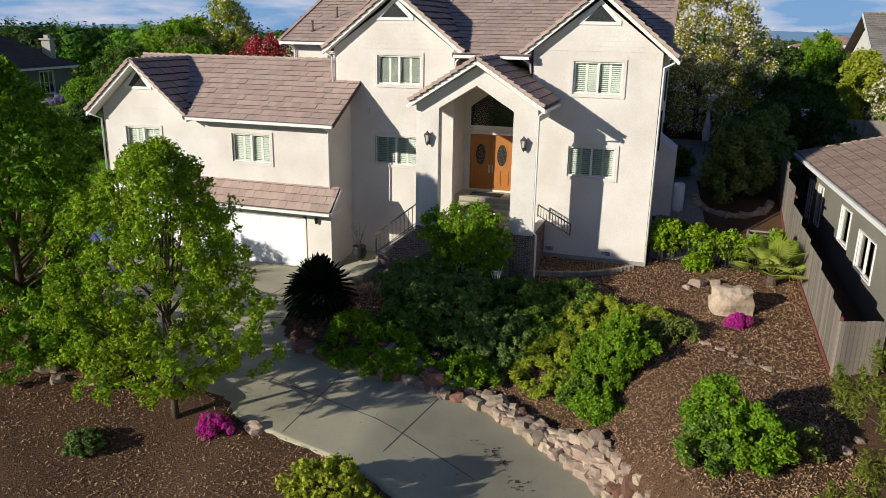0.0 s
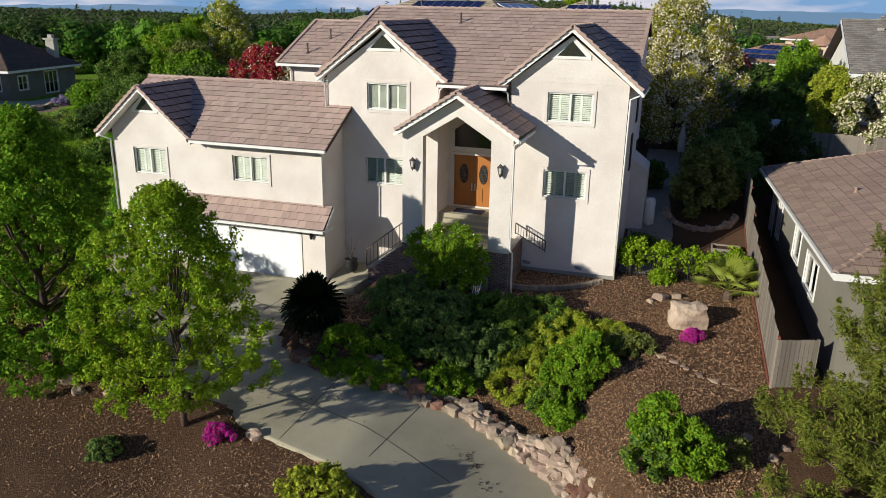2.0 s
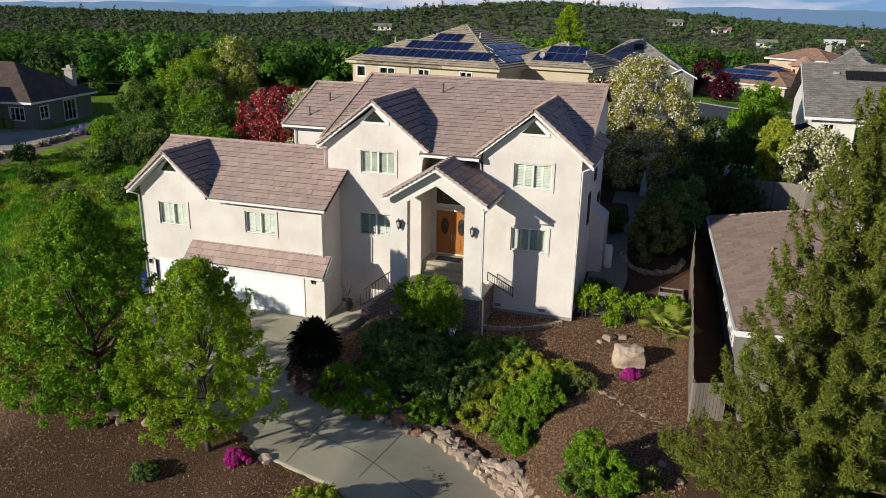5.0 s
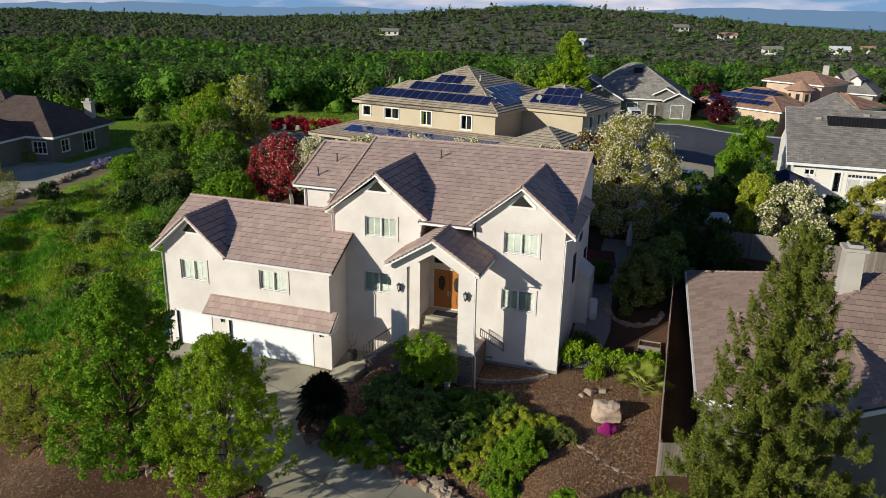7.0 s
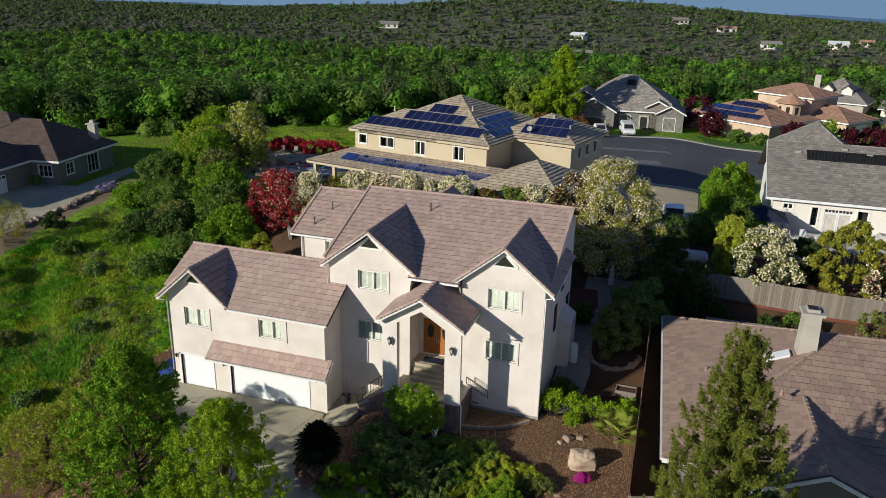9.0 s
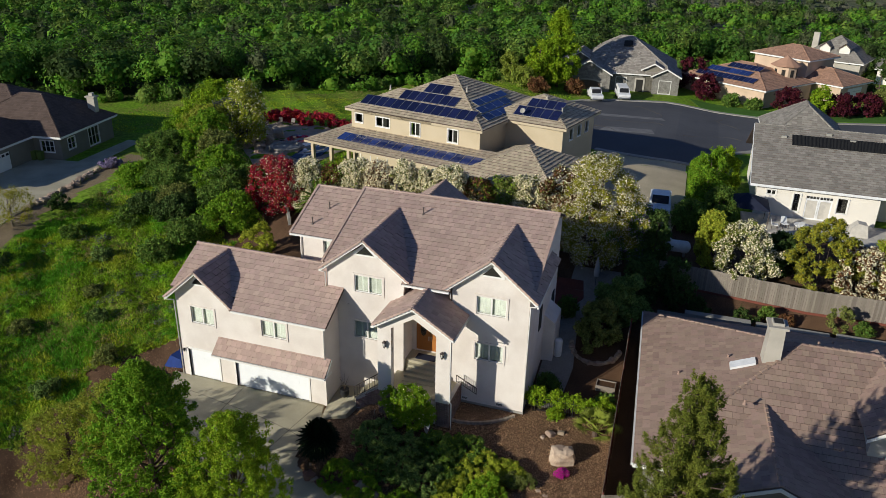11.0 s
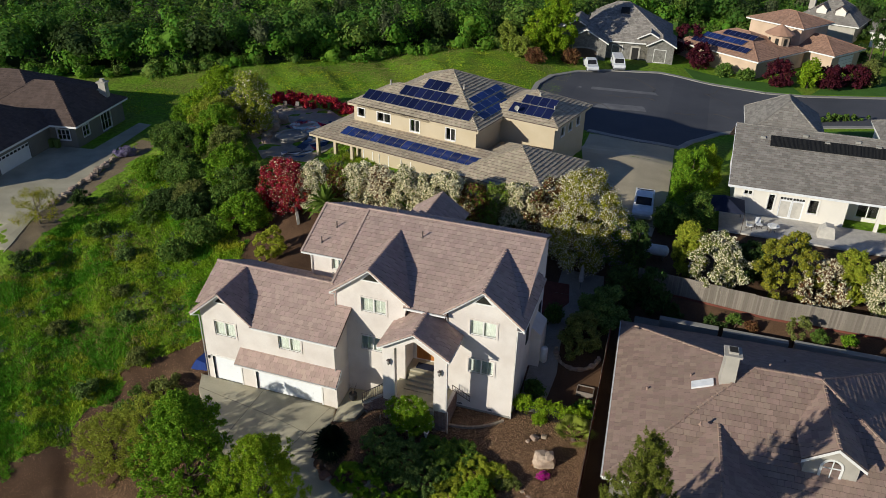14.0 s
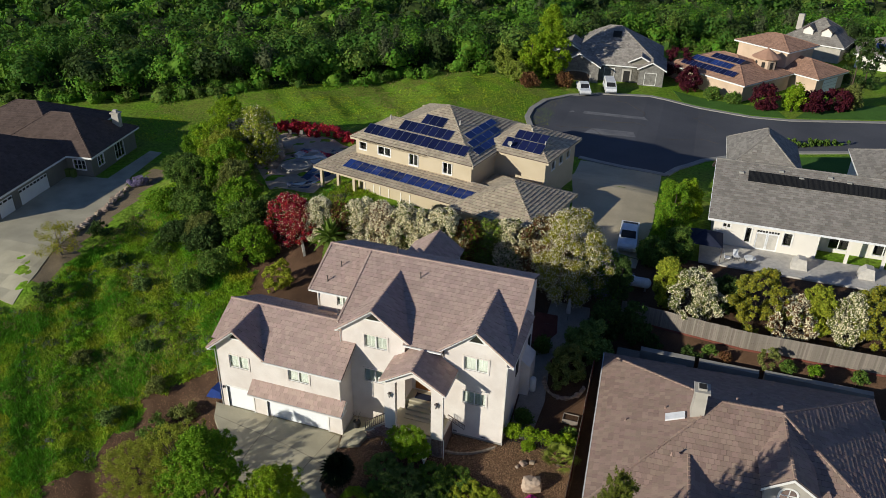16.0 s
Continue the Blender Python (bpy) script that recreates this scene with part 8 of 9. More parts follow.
# ---------------------------------------------------------------- trees and hedges round about
def pine(at, height, r, label, seed=1, tufts=9000):
    """A pine: straight trunk, whorls of drooping branches, needles in upturned tufts."""
    rg = np.random.default_rng(seed)
    ob = thing("pine_tree", at, label, "tree")
    part("trunk", Geo().tube([(at[0], at[1], at[2] - 0.2), (at[0] + 0.05, at[1], at[2] + height * 0.5), (at[0], at[1], at[2] + height * 0.97)], [0.24, 0.15, 0.02], 9), M["bark"], ob, smooth=True)
    cs, rad = [], []
    for i in range(170):
        h = 0.04 + 0.94 * (i / 170) ** 0.95
        a = i * 2.39996 + rg.uniform(-0.3, 0.3)
        ln = r * (1 - h) * rg.uniform(0.72, 1.08) + 0.25
        z = at[2] + height * h
        tip = np.array([at[0] + ln * math.cos(a), at[1] + ln * math.sin(a), z + 0.12 * ln])
        mid = np.array([at[0] + 0.5 * ln * math.cos(a), at[1] + 0.5 * ln * math.sin(a), z - 0.08 * ln])
        part("branch", Geo().tube([(at[0], at[1], z - 0.1), mid, tip], [0.05 * (1.1 - h), 0.03, 0.008], 5), M["bark"], ob)
        for s in np.linspace(0.2, 1.0, 4 + int(9 * (1 - h))):
            p = np.array([at[0] + ln * s * math.cos(a), at[1] + ln * s * math.sin(a), z - 0.08 * ln + 0.2 * ln * s * s]) + rg.normal(0, 0.14, 3)
            girth = 0.17 + 0.2 * (1 - h) * (1.2 - 0.6 * s)
            for k in range(3):
                cs.append(p + np.array([0.05 * k * math.cos(a), 0.05 * k * math.sin(a), 0.85 * girth * k]))
                rad.append(girth * (1.0, 0.72, 0.42)[k])
    v, f = leaf_cloud(np.array(cs), np.array(rad), tufts, 0.036, seed=seed, aspect=3.8, up=0.3, shell=0.1, flat=0.9)
    part("needles", (v, f), M["needle"], ob)
    return ob


pine(on(8.5, 16.6), 15.0, 5.1, "tall open pine tree with olive needles", 3, 330000)

W2 = "white_flower"
# flowering hedge between the cream house and the tan one
hedge = [(-31.2, 51.0, 1.9, 4.0, "red_leaf", None), (-29.4, 50.2, 1.6, 4.2, "red_leaf", None), (-27.0, 51.2, 1.5, 4.2, "olive_leaf", W2), (-24.6, 51.6, 1.4, 3.8, "bronze", None),
         (-22.4, 51.8, 1.6, 4.4, "olive_leaf", W2), (-20.0, 51.8, 1.5, 4.3, "bronze", W2), (-17.6, 52.0, 1.7, 4.6, "olive_leaf", W2), (-15.2, 52.0, 1.5, 4.2, "olive_leaf", W2),
         (-13.0, 52.0, 1.7, 4.6, "olive_leaf", W2), (-10.5, 52.2, 1.5, 4.0, "bronze", None), (-8.2, 52.2, 1.6, 4.3, "olive_leaf", None), (-6.0, 52.4, 1.7, 4.5, "olive_leaf", W2),
         (-3.6, 52.6, 1.5, 4.0, "bronze", W2)]
for i, (x, y, w, h, leaf, fl) in enumerate(hedge):
    shrub("hedge_shrub", on(x, y), w * 1.2, w * 1.05, h * 1.25, leaf, 4600, 0.13, {"red_leaf": "red-leaved hedge shrub", "bronze": "bronze-leaved hedge shrub", "olive_leaf": "olive hedge shrub"}[leaf] + (" thick with white blossom" if fl else " in the tall hedge"),
          60 + i, 150, (0.2, 0.42), extra=[(fl, 13000, 0.12, "blossom")] if fl else [("bronze", 1300, 0.13, "older_leaf"), (W2, 900, 0.11, "blossom")] if leaf == "red_leaf" else [("pear_dark", 1500, 0.14, "green_leaf")], group="flowering hedge", stems=4, top=0.3)
tree("flowering_tree", on(0.6, 49.6), 9.2, 3.4, 0.5, "golden_leaf", 22000, 0.11, "tall tree with pale yellow-white blossom", 71, 150, 0.16, clump_size=(0.4, 0.8), extra=[(W2, 15000, 0.105, "blossom"), ("lilac", 1500, 0.11, "lilac_bloom")], top=0.45, fill=0.5)
tree("flowering_tree", on(-2.4, 50.8), 7.4, 2.7, 0.5, "bronze", 7000, 0.16, "olive brown tree with thin pale blossom", 72, 80, 0.14, clump_size=(0.35, 0.7), extra=[(W2, 2600, 0.14, "blossom"), ("olive_leaf", 2500, 0.15, "green_leaf")], top=0.45)
tree("wisteria_tree", on(3.6, 51.2), 5.0, 2.2, 0.4, "mid_leaf", 6500, 0.13, "dark tree hung with lilac blossom", 73, 70, 0.14, clump_size=(0.35, 0.65), extra=[("lilac", 2600, 0.12, "lilac_bloom")], top=0.4)
tree("cypress", on(5.4, 49.6), 5.5, 1.0, 0.3, "dark_leaf", 4200, 0.13, "narrow dark evergreen tree in the side yard", 74, 60, 0.1, clump_size=(0.25, 0.45), top=0.35)
sago_palm(on(-25.0, 49.4, 1.2), 2.6, "green feather palm in front of the flowering hedge", "feather_palm", 44, "mid_leaf", 0.32, 0.55)
lone("low_wall", Geo().bar((-30.4, 52.4, float(land_z(-30.4, 52.4)) + 0.2), (-27.6, 48.2, float(land_z(-27.6, 48.2)) + 0.25), 0.25, 0.9), M["curb"], on(-29.0, 50.3), "low pale concrete wall under the red hedge", "garden wall")
# dark shrubs in the side yard
for i, (x, y, r, h) in enumerate(((2.5, 38.6, 1.5, 3.3), (3.3, 41.2, 1.6, 3.6), (4.2, 42.6, 1.6, 3.6), (3.9, 33.2, 0.5, 0.8), (0.0, 33.6, 0.7, 1.2), (-0.2, 41.5, 0.6, 1.6))):
    shrub("evergreen_shrub", on(x, y), r, r, h, "olive_leaf" if i == 0 else "rosemary" if i < 3 else "mid_leaf", 9000 if r > 1 else 1600, 0.12, "dark evergreen shrub in the shaded side yard", 80 + i, 60, (0.25, 0.5), top=0.35)
tree("evergreen_tree", on(4.8, 45.4), 4.0, 1.5, 0.4, "dark_leaf", 4500, 0.15, "dark evergreen tree behind the fence", 88, 70, 0.14, clump_size=(0.35, 0.65), top=0.4)
tree("evergreen_tree", on(7.3, 46.0), 4.3, 1.4, 0.4, "dark_leaf", 3400, 0.15, "dark evergreen tree behind the fence", 89, 50, 0.12, clump_size=(0.3, 0.55), top=0.4)
# shrubs behind the long fence
row = [(9.8, 51.0, 1.35, 4.8, "yellow_leaf", None), (12.2, 50.0, 2.4, 4.5, "olive_leaf", W2), (18.0, 50.5, 2.55, 5.4, "golden_leaf", "olive_leaf"), (20.8, 49.8, 1.9, 3.7, "bronze", W2), (22.7, 50.6, 1.7, 4.7, "yellow_leaf", None),
       (25.5, 50.2, 1.5, 4.7, "olive_leaf", W2), (27.8, 50.8, 2.2, 5.4, "golden_leaf", "olive_leaf"), (31.4, 51.0, 2.2, 4.6, "yellow_leaf", W2), (15.0, 51.8, 1.5, 3.4, "dark_leaf", None)]
for i, (x, y, w, h, leaf, fl) in enumerate(row):
    shrub("boundary_shrub", on(x, y), w * 1.05, w * 1.0, h * 1.05, leaf, 11000, 0.125, {"yellow_leaf": "bright yellow-green", "golden_leaf": "golden olive", "bronze": "bronze", "dark_leaf": "dark green"}.get(leaf, "olive") + " rounded shrub" + (" thick with white blossom" if fl == W2 else " behind the fence"),
          100 + i, 130, (0.22, 0.42), extra=[(fl, 9500 if fl == W2 else 3000, 0.13, "blossom" if fl == W2 else "older_leaf")] if fl else None, group="shrubs behind the fence", top=0.25, stems=4)
for i, (x, y, r, h, leaf) in enumerate(((14.2, 45.8, 0.6, 1.0, "mid_leaf"), (15.6, 45.6, 0.5, 0.8, "bronze"), (19.2, 45.6, 1.0, 2.2, "olive_leaf"), (20.8, 45.7, 0.7, 1.0, "mid_leaf"), (23.0, 45.8, 0.6, 0.9, "pear_dark"), (26.5, 45.9, 0.7, 1.1, "mid_leaf"), (9.2, 45.4, 0.8, 1.4, "dark_leaf"), (12.6, 45.3, 0.8, 1.2, "dark_leaf"))):
    shrub("bed_shrub", on(x, y, 0.6), r, r * 0.7, h, leaf, 1300, 0.1, "small shrub in the raised bed", 120 + i, 30, (0.15, 0.3), stems=3)
# trees along the tan house's drive
for i, (x, y, r, h, leaf) in enumerate(((9.2, 66.5, 1.9, 5.5, "pear_dark"), (10.6, 69.5, 1.7, 5.0, "pear"), (8.8, 62.5, 1.7, 4.6, "pear_dark"), (10.2, 59.0, 1.6, 4.0, "mid_leaf"), (7.8, 57.6, 1.6, 2.8, "mid_leaf"))):
    tree("drive_tree", on(x, y), h, r, 0.4, leaf, 9000, 0.125, "leafy green tree beside the drive", 130 + i, 110, 0.12, clump_size=(0.22, 0.5), top=0.4)
shrub("clipped_hedge", on(8.4, 77.5), 0.9, 7.5, 1.9, "pear_dark", 7000, 0.13, "clipped green hedge along the drive", 140, 120, (0.25, 0.4), top=0.2, stems=6)
# hillside scrub on the left
hillr = np.random.default_rng(17)
spots = [(-33.5, 47.8, 2.6, 3.8, "pear_dark"), (-36.2, 50.6, 2.8, 4.6, "mid_leaf"), (-38.6, 54.0, 2.8, 5.2, "pear_dark"), (-41.0, 57.4, 2.8, 5.6, "olive_leaf"), (-44.0, 60.0, 3.0, 6.0, "pear_dark"), (-46.5, 63.5, 2.8, 5.8, "willow"),
         (-50.0, 66.5, 3.0, 6.4, "pear"), (-48.0, 58.0, 2.8, 4.4, "mid_leaf"), (-43.5, 53.0, 2.4, 3.0, "mid_leaf"), (-39.5, 48.0, 2.2, 2.6, "dark_leaf"), (-52.0, 73.0, 2.8, 7.2, "pear"), (-50.5, 60.5, 2.2, 3.4, "dark_leaf"),
         (-36.5, 45.0, 2.0, 2.2, "mid_leaf"), (-41.5, 50.0, 2.0, 2.4, "olive_leaf"), (-55.0, 70.0, 2.4, 5.0, "pear_dark"), (-53.0, 62.5, 2.0, 3.0, "mid_leaf"), (-34.8, 53.6, 1.8, 3.4, "mid_leaf"), (-46.0, 54.5, 2.2, 2.8, "mid_leaf"),
         (-44.0, 49.0, 1.8, 2.0, "dark_leaf"), (-49.5, 54.0, 1.9, 2.4, "pear_dark"), (-38.0, 42.0, 1.6, 1.7, "mid_leaf"), (-47.5, 68.5, 2.4, 5.6, "sage_leaf"), (-54.5, 76.0, 2.2, 5.0, "mid_leaf")]
for i, (x, y, r, h, leaf) in enumerate(spots):
    tree("scrub_oak", on(x, y, -0.1), h, r, 0.3, leaf, 9000, 0.14, "rounded scrub oak on the hillside", 150 + i, 120, 0.14, clump_size=(0.28, 0.62), top=0.35, group="scrub oaks", limbs=5)
tree("silk_tree", on(-43.2, 66.2), 8.0, 2.4, 1.2, "yellow_leaf", 5200, 0.17, "tall shrub with yellow-olive leaves and pale bloom", 180, 80, 0.16, clump_size=(0.4, 0.75), extra=[(W2, 1600, 0.15, "blossom"), ("olive_leaf", 2500, 0.16, "older_leaf")], top=0.4)
shrub("boxwood", on(-28.1, 43.3), 1.5, 1.5, 3.2, "yellow_leaf", 7000, 0.10, "rounded yellow-green shrub behind the garage", 181, 60, (0.2, 0.36), top=0.3)
shrub("photinia", on(-42, 79.5), 8.5, 1.0, 1.9, "red_leaf", 9000, 0.15, "long red-leaved hedge beyond the pool", 182, 150, (0.3, 0.5), top=0.25)
shrub("lilac_shrub", on(-58.0, 59.8), 1.5, 1.0, 1.1, "lilac", 2600, 0.12, "low lilac-flowered shrub by the forecourt", 183, 40, (0.2, 0.35))
tree("bare_tree", on(-54.4, 41.8), 4.0, 2.3, 0.6, "golden_leaf", 3200, 0.085, "thin twiggy tree with sparse golden leaves", 184, 80, 0.08, clump_size=(0.3, 0.55), bark="pale_bark", limbs=26, top=0.4)
for i, (x, y, r, h, leaf) in enumerate(((-51.0, 36.0, 1.6, 1.9, "dark_leaf"), (-53.5, 47.0, 1.3, 1.5, "dark_leaf"), (-40.0, 36.0, 0.8, 0.8, "olive_leaf"), (-43.0, 40.5, 0.9, 0.9, "rosemary"), (-37.0, 33.0, 0.8, 0.9, "rosemary"), (-48.0, 43.0, 1.2, 1.2, "mid_leaf"), (-45.0, 46.5, 1.3, 1.4, "mid_leaf"),
                                         (-33.0, 29.0, 1.0, 1.2, "olive_leaf"), (-28.5, 26.8, 1.2, 1.5, "olive_leaf"), (-30.0, 24.5, 1.4, 1.6, "mid_leaf"), (-35.0, 25.0, 1.1, 1.1, "rosemary"), (-42.0, 30.0, 1.0, 0.9, "olive_leaf"), (-27.0, 13.5, 0.7, 0.8, "pear_dark"), (-26.2, 11.8, 1.0, 1.0, "pear"), (-29.5, 15.0, 0.6, 0.6, "rosemary"))):
    shrub("hillside_shrub", on(x, y), r, r, h, leaf, 1800, 0.12, "low wild shrub in the hillside grass", 190 + i, 36, (0.2, 0.4), group="hillside shrubs", stems=3)
edge_wall = thing("boulder_edging", on(-57.4, 51.0), "row of grey boulders along the forecourt edge", "boulder edging")
for i in range(30):
    t = i / 29
    bx = float(np.interp(t, [0, 0.6, 1], [-56.0, -57.2, -58.4])) + rr.uniform(-0.25, 0.25)
    by = 45.0 + 13.0 * t
    lay_stone(bx, by, float(land_z(bx, by)) + 0.12, rr.uniform(0.4, 0.95), parent=edge_wall, sq=(1.2, 0.9, 0.7))
# street trees and garden shrubs across the road
tree("birch", on(-17.0, 126.0), 13.5, 3.6, 1.0, "pear", 20000, 0.19, "tall bright green tree beyond the road", 210, 220, 0.22, clump_size=(0.35, 0.8), top=0.9, fill=0.15, belly=0.25)
tree("birch", on(-20.0, 124.0), 8.0, 2.4, 1.0, "pear", 4200, 0.26, "bright green tree beyond the road", 211, 60, 0.18, clump_size=(0.5, 0.9), top=0.5)
for i, (x, y, r, h, leaf) in enumerate(((8.6, 133.0, 2.2, 4.6, "maroon"), (22.0, 127.6, 2.6, 4.4, "maroon"), (30.0, 128.8, 2.4, 4.0, "maroon"), (34.0, 131.5, 2.4, 4.0, "maroon"), (26.6, 127.8, 1.6, 5.4, "pear"), (38.6, 147.0, 2.8, 10.5, "dark_leaf"), (41.0, 149.0, 2.8, 9.5, "dark_leaf"), (36.5, 133.0, 1.8, 4.5, "olive_leaf"),
                                         (13.0, 130.0, 1.4, 2.0, "mid_leaf"), (16.5, 129.0, 1.3, 1.8, "mid_leaf"), (-19.0, 119.0, 1.6, 2.6, "bronze"), (-22.0, 121.0, 1.8, 3.6, "palm"), (-25.0, 123.5, 1.6, 5.5, "palm"), (-13.5, 124.0, 1.6, 2.4, "bronze"), (6.0, 140.0, 3.2, 6.0, "maroon"))):
    tree("garden_tree", on(x, y), h, r, 0.4, leaf, 2600, 0.24, {"maroon": "maroon-leaved rounded garden tree", "pear": "bright green garden tree", "palm": "yellow-green bushy palm", "bronze": "low bronze shrub"}.get(leaf, "green garden tree") + " across the road", 220 + i, 50, 0.14, clump_size=(0.4, 0.8), top=0.35, limbs=4)
shrub("verge_hedge", on(25.5, 109.3), 9.0, 0.9, 1.2, "mid_leaf", 4500, 0.18, "clipped hedge round the corner lawn", 240, 110, (0.25, 0.4), top=0.2, turn=0.42)


# ---------------------------------------------------------------- woods, grass: past counting
def forest(name, mat, xs, ys, hs, rs, leaves, size, label, seed, lumps=9, low=0.35, category="forest", core=0.0):
    """Crowns of a wood: for each tree an uneven cloud of leaf clumps, each leaf one ragged blade, round a dense inner crown."""
    r = np.random.default_rng(seed)
    n, k = len(xs), leaves
    zs = land_z(xs, ys)
    tree_i = np.repeat(np.arange(n), k)
    lump = r.normal(size=(n, lumps, 3))
    lump /= np.linalg.norm(lump, axis=2)[:, :, None]
    lump[:, :, 2] = np.abs(lump[:, :, 2]) * 0.95 + 0.05
    lump *= r.uniform(0.35, 0.75, (n, lumps, 1))
    girth = r.uniform(0.2, 0.36, (n, lumps))
    which = r.integers(0, lumps, n * k)
    d = r.normal(size=(n * k, 3))
    d /= np.linalg.norm(d, axis=1)[:, None]
    p = lump[tree_i, which] + d * (girth[tree_i, which] * r.uniform(0.6, 1.15, n * k))[:, None]
    R, H = rs[tree_i], hs[tree_i]
    pos = np.stack([xs[tree_i] + p[:, 0] * R, ys[tree_i] + p[:, 1] * R, zs[tree_i] + H * (low + (0.9 - low) * p[:, 2])], 1)
    nrm = (p - (0, 0, 0.2)) * 1.0 + d * 0.5 + r.normal(size=(n * k, 3)) * 0.25 + (0, 0, 0.2)
    nrm /= np.linalg.norm(nrm, axis=1)[:, None]
    t = np.cross(nrm, r.normal(size=(n * k, 3)))
    t /= np.linalg.norm(t, axis=1)[:, None] + 1e-9
    b = np.cross(nrm, t)
    s = (size * R / 3.0 * r.uniform(0.6, 1.4, n * k))[:, None]
    v = np.stack([pos - t * s - b * s * 0.5, pos + t * s * 0.9 - b * s * 0.6, pos + b * s * 0.9], 1).reshape(-1, 3)
    f = np.arange(3 * n * k).reshape(-1, 3)
    if core:
        q = 7
        a = np.arange(q) * 2 * np.pi / q
        rows = []
        for level, girth_at in ((0.0, 0.8), (0.25, 1.0), (0.45, 0.7)):
            rad = rs[:, None] * core * girth_at * r.uniform(0.75, 1.2, (n, q))
            up = low + (0.9 - low) * level * r.uniform(0.85, 1.15, (n, q))
            rows.append(np.stack([xs[:, None] + rad * np.cos(a), ys[:, None] + rad * np.sin(a), zs[:, None] + hs[:, None] * up], 2))
        top = np.stack([xs, ys, zs + hs * (low + (0.9 - low) * 0.52)], 1)[:, None]
        inner = np.concatenate(rows + [top], 1)
        tris = []
        for i in range(q):
            j = (i + 1) % q
            for b in (0, q):
                tris += [(b + i, b + j, b + q + j), (b + i, b + q + j, b + q + i)]
            tris.append((2 * q + i, 2 * q + j, 3 * q))
        extra = (np.array(tris)[None] + (np.arange(n) * (3 * q + 1))[:, None, None]).reshape(-1, 3) + len(v)
        v, f = np.concatenate([v, inner.reshape(-1, 3)]), np.concatenate([f, extra])
    ob = new(name, data_mesh(name, v, f, M[mat]))
    return tagged(ob, label, category, kind="stuff")


def wood_spots(n, seed, x0, x1, y0, y1, test):
    r = np.random.default_rng(seed)
    x, y = r.uniform(x0, x1, n), r.uniform(y0, y1, n)
    k = test(x, y)
    return x[k], y[k], r


def in_wood(x, y):
    return (y > edge_of_wood(x)) & (x > -30 - 1.3 * y) & (x < 45 + 0.4 * y)


for i, (mat, n, lab) in enumerate((("forest_a", 260, "dense green oak wood in the valley"), ("forest_b", 260, "fresh spring-green oaks in the valley"), ("mid_leaf", 110, "darker shrubs and oaks in the valley"), ("forest_d", 130, "dark evergreen oaks in the valley"), ("forest_c", 55, "grey-green pines in the valley"))):
    tall = mat == "forest_c"
    x, y, r = wood_spots(n * 14, 300 + i, -210, 110, 50, 245, lambda a, b: in_wood(a, b) & (b < edge_of_wood(a) + 55))
    x, y = x[:n], y[:n]
    forest("woodland", mat, x, y, r.uniform(6, 11, len(x)) * (1.15 if tall else 1), r.uniform(3.2, 6.0, len(x)) * (0.5 if tall else 1), 900, 0.175 if not tall else 0.24, lab, 310 + i, 16, core=0.38)
    x, y, r = wood_spots(n * 14, 320 + i, -400, 190, 90, 410, lambda a, b: in_wood(a, b) & (b > edge_of_wood(a) + 45))
    x, y = x[:n * 2], y[:n * 2]
    forest("woodland", mat, x, y, r.uniform(7, 11, len(x)) * (1.15 if tall else 1), r.uniform(4.2, 7.0, len(x)) * (0.5 if tall else 1), 230, 0.30, lab, 325 + i, 12, core=0.4)
x, y, r = wood_spots(5200, 360, -150, 70, 55, 185, lambda a, b: np.abs(b - edge_of_wood(a) - 0.5) < 3.5)
for i, mat in enumerate(("mid_leaf", "forest_b")):
    forest("edge_scrub", mat, x[i:240:2], y[i:240:2], r.uniform(2.0, 4.6, len(x[i:240:2])), r.uniform(1.6, 3.2, len(x[i:240:2])), 260, 0.22, "low scrub along the edge of the wood", 362 + i, 9, 0.05, core=0.4)
for i, (mat, n) in enumerate((("hill_a", 3600), ("forest_a", 500), ("hill_c", 11000), ("forest_d", 1100))):
    x, y, r = wood_spots(n * 4, 330 + i, -1300, 420, 370, 1050, lambda a, b: (a > -1.3 * b) & (a < 0.36 * b + 20))
    x, y = x[:n], y[:n]
    scrub = mat == "hill_c"
    forest("hill_woodland", mat, x, y, r.uniform(1.6, 3.4, len(x)) if scrub else r.uniform(4, 8, len(x)), r.uniform(2.2, 5.0, len(x)) if scrub else r.uniform(3, 6.0, len(x)), 30, 0.45, "wooded far hillsides", 340 + i, core=0.45)
x, y, r = wood_spots(150, 351, -700, 250, 560, 900, lambda a, b: (a > -1.2 * b) & (a < 0.3 * b))
forest("ridge_pines", "forest_c", x, y, r.uniform(9, 17, len(x)), r.uniform(2.2, 3.6, len(x)), 60, 0.7, "tall pines on the far ridge", 352)


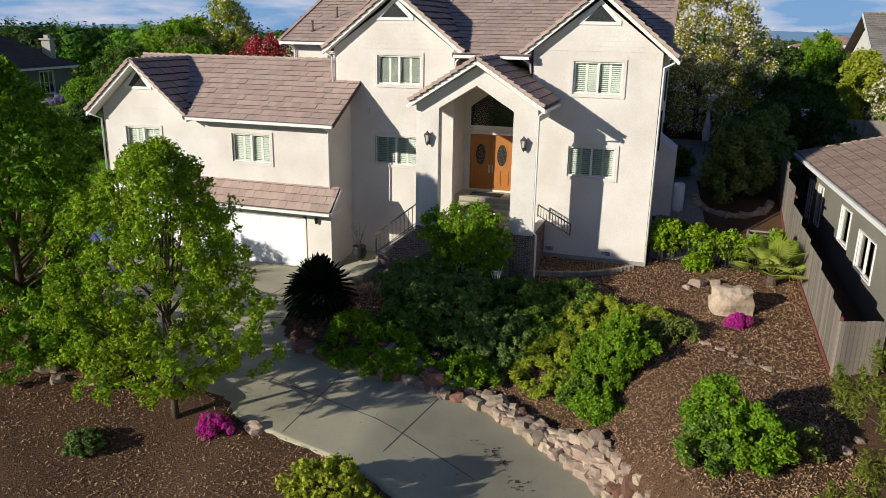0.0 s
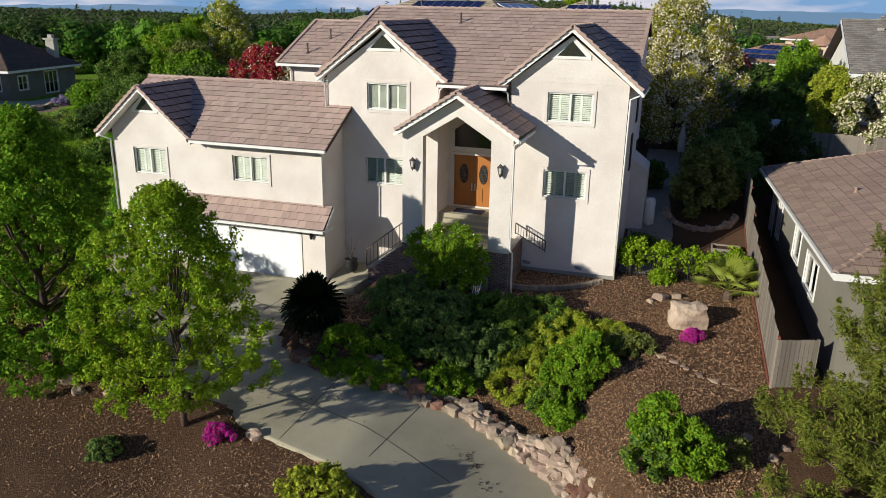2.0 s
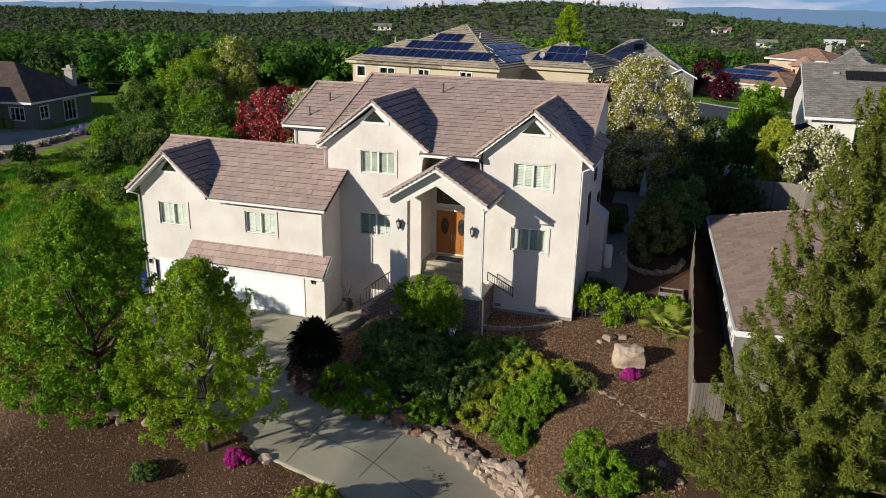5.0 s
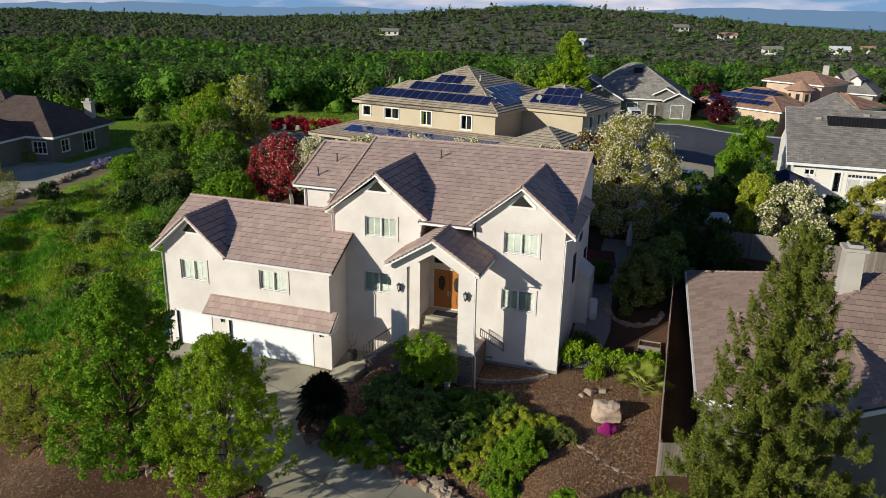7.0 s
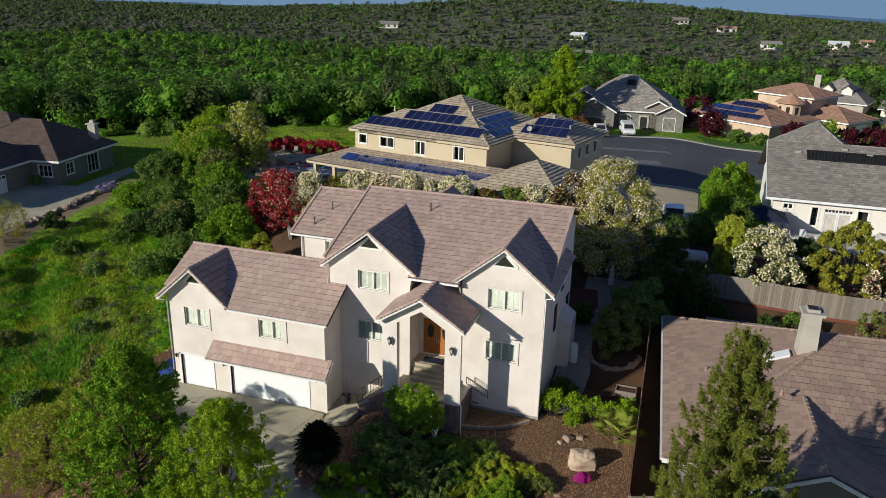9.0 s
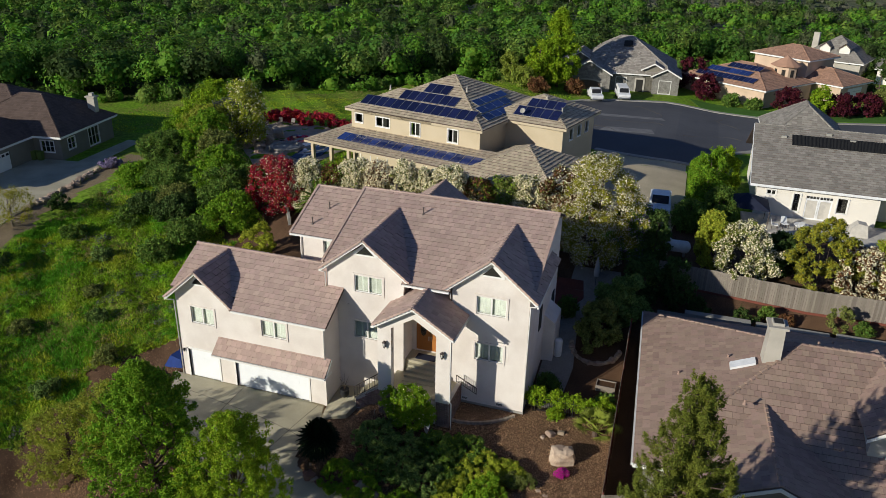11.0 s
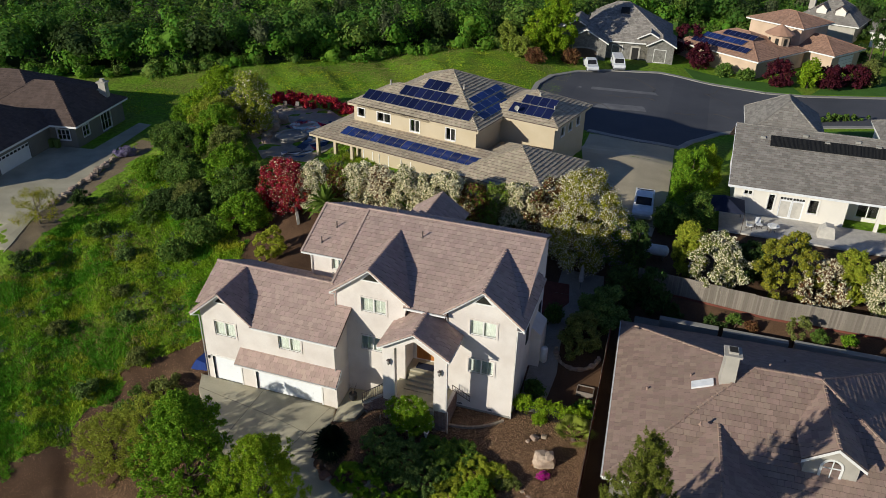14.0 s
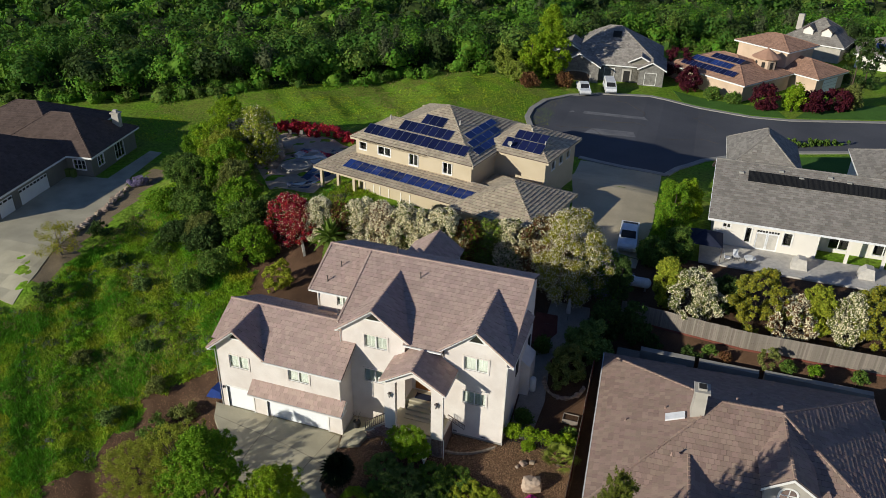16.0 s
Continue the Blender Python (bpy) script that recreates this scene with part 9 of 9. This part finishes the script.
# houses on the far slopes, a few bright specks each
def far_cottage(x, y, w, d, h, turn, wall_mat, roof_mat):
    z = float(land_z(x, y))
    m = Matrix.Translation((x, y, z)) @ Matrix.Rotation(radians(turn), 4, "Z")
    ob = thing("distant_house", (x, y, z), "small distant house on the wooded slope", "house", "houses on the far slope")
    part("wall", Geo().box(-w / 2, w / 2, -d / 2, d / 2, 0, h), M[wall_mat], ob, m=m)
    g = Geo()
    for s in gable("x", -w / 2 - 0.6, w / 2 + 0.6, -d / 2 - 0.6, d / 2 + 0.6, h, h + d * 0.25):
        v = [Vector(p) for p in s]
        n = (v[1] - v[0]).cross(v[2] - v[0]).normalized()
        g.prism(v, n * 0.3)
    part("roof", g, M[roof_mat], ob, m=m)
    for i in range(3):
        part("window", Geo().box(-w / 3 + i * w / 3 - 0.8, -w / 3 + i * w / 3 + 0.8, -d / 2 - 0.05, -d / 2 - 0.01, 1.2, 2.8), M["dark_gap"], ob, m=m)


for x, y, w, turn, wm, rm in ((-60, 430, 16, 10, "white_wall", "shingle"), (-75, 520, 12, -20, "white_wall", "white_metal"), (45, 520, 14, 5, "white_wall", "shingle"), (86, 540, 14, 0, "white_wall", "white_metal"), (20, 620, 16, 10, "white_wall", "tile_orange"),
                              (150, 580, 13, -10, "white_wall", "shingle"), (205, 600, 12, 5, "white_wall", "shingle"), (270, 520, 20, 0, "peach_wall", "tile_orange"), (-15, 640, 14, 20, "white_wall", "shingle"), (-230, 560, 18, 20, "white_wall", "shingle"), (118, 640, 16, 0, "white_wall", "tile_orange")):
    far_cottage(x, y, w * 0.8, 7.5, 3.2, turn, wm, rm)

# far blue ranges behind everything: flat glowing strips, haze put into their colour
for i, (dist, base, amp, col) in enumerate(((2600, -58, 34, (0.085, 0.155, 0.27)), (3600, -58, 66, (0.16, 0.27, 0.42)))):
    m = bpy.data.materials.new("far_range_glow")
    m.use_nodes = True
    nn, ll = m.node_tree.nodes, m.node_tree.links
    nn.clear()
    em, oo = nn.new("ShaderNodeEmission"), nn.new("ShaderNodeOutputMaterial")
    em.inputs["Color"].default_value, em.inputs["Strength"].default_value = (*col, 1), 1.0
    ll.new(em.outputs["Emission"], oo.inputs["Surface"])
    vs, fs = [], []
    k = 220
    for j in range(k + 1):
        a = radians(-62 + 124 * j / k) - 0.15
        x, y = dist * math.sin(a), dist * math.cos(a)
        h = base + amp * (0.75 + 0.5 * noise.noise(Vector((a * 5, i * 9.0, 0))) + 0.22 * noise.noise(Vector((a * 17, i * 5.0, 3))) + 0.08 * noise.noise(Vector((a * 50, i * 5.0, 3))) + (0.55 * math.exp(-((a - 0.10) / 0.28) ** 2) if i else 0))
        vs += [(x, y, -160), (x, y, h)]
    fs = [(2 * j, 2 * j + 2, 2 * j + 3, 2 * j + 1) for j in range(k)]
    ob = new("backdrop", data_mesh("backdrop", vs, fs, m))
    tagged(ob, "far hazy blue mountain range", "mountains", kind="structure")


def grass_blades(name, x, y, h, w, mat, label, seed, lean=0.45):
    """Tufts of grass, each a leaning blade."""
    r = np.random.default_rng(seed)
    n = len(x)
    z = land_z(x, y)
    p = np.stack([x, y, z - 0.02], 1)
    a = r.uniform(0, 2 * np.pi, n)
    t = np.stack([np.cos(a), np.sin(a), np.zeros(n)], 1)
    hh = (h * r.uniform(0.5, 1.5, n))[:, None]
    ww = (w * r.uniform(0.6, 1.4, n))[:, None]
    tip = p + np.concatenate([r.normal(0, lean, (n, 2)), np.ones((n, 1))], 1) * hh
    v = np.stack([p - t * ww, p + t * ww, tip + t * ww * 0.25, tip - t * ww * 0.25], 1).reshape(-1, 3)
    ob = new(name, data_mesh(name, v, np.arange(4 * n).reshape(-1, 4), mat))
    return tagged(ob, label, "grass", kind="stuff")


def meadow(x, y):
    return ~is_mulch(x, y) & ~on_drive(x, y) & ((x < -25) | (y > 78)) & ~((x < -52.5) & (y > 33) & (y < 73)) & ~((x > -50) & (x < -31) & (y > 58) & (y < 80)) & (y < edge_of_wood(x) + 4)


x, y = scatter(330000, -62, -22, 14, 66, meadow, 5)
keep = wobble(x, y, 2.7, 5.0) + 0.8 * wobble(x, y, 6.1, 1.5) + np.random.default_rng(6).uniform(-1.3, 1.3, len(x)) > -0.3
deep = keep & (wobble(x, y, 2.1, 7.0) + 0.8 * wobble(x, y, 5.3, 3.3) > 0.4)
ripe = keep & ~deep & (wobble(x, y, 3.1, 0.6) + 0.7 * wobble(x, y, 1.4, 4.0) > 0.45)
fresh = keep & ~deep & ~ripe
grass_blades("tall_grass", x[fresh], y[fresh], 0.24, 0.035, M["blade"], "tall wild spring grass on the hillside", 7)
grass_blades("ripe_grass", x[ripe], y[ripe], 0.28, 0.035, M["yellow_blade"], "yellow-green ripening grass on the hillside", 12)
grass_blades("deep_grass", x[deep], y[deep], 0.32, 0.035, M["deep_blade"], "deep green lush grass on the hillside", 8)
dry = ~keep
grass_blades("dry_grass", x[dry][::3], y[dry][::3], 0.2, 0.035, M["dry_blade"], "drier olive grass between the green", 11)
for i, (mat, n, h, lab) in enumerate((("blade", 900, 0.45, "lush mounded spring grass on the hillside"), ("deep_blade", 700, 0.6, "deep green mounded weeds on the hillside"), ("mid_leaf", 110, 0.7, "dark green weeds among the hillside grass"), ("dry_blade", 160, 0.5, "olive seeding grass on the hillside"), ("sage_leaf", 130, 0.6, "grey-green sage mounds on the hillside"))):
    x, y, r = wood_spots(n * 4, 400 + i, -60, -25, 16, 66, meadow)
    k = wobble(x, y, 2.9, 2.0 + 3 * i) + 0.7 * wobble(x, y, 7.0, i) > 0.0
    x, y = x[k][:n], y[k][:n]
    forest("hill_growth", mat, x, y, h * r.uniform(0.5, 1.5, len(x)), r.uniform(0.4, 1.3, len(x)), 170, 0.15, lab, 410 + i, 6, 0.05, "grass")
x, y = scatter(60000, -75, -12, 66, 125, lambda a, b: meadow(a, b) & ~((a > -36) & (b < 92) & (a > -33)), 8)
lush = wobble(x, y, 7.0, 2.0) + 0.6 * wobble(x, y, 2.2, 1.0) > -0.1
ripe = lush & (wobble(x, y * 1.6, 5.0, 4.0) + 0.7 * wobble(x, y, 1.8, 2.0) > 0.0)
grass_blades("ripe_meadow_grass", x[ripe], y[ripe], 0.16, 0.05, M["yellow_blade"], "yellow-green meadow grass beyond the pool", 13)
lush_only = lush & ~ripe
grass_blades("meadow_grass", x[lush_only], y[lush_only], 0.13, 0.05, M["blade"], "green meadow grass beyond the pool", 9)
grass_blades("dry_meadow_grass", x[~lush], y[~lush], 0.12, 0.05, M["dry_blade"], "olive meadow grass beyond the pool", 10)
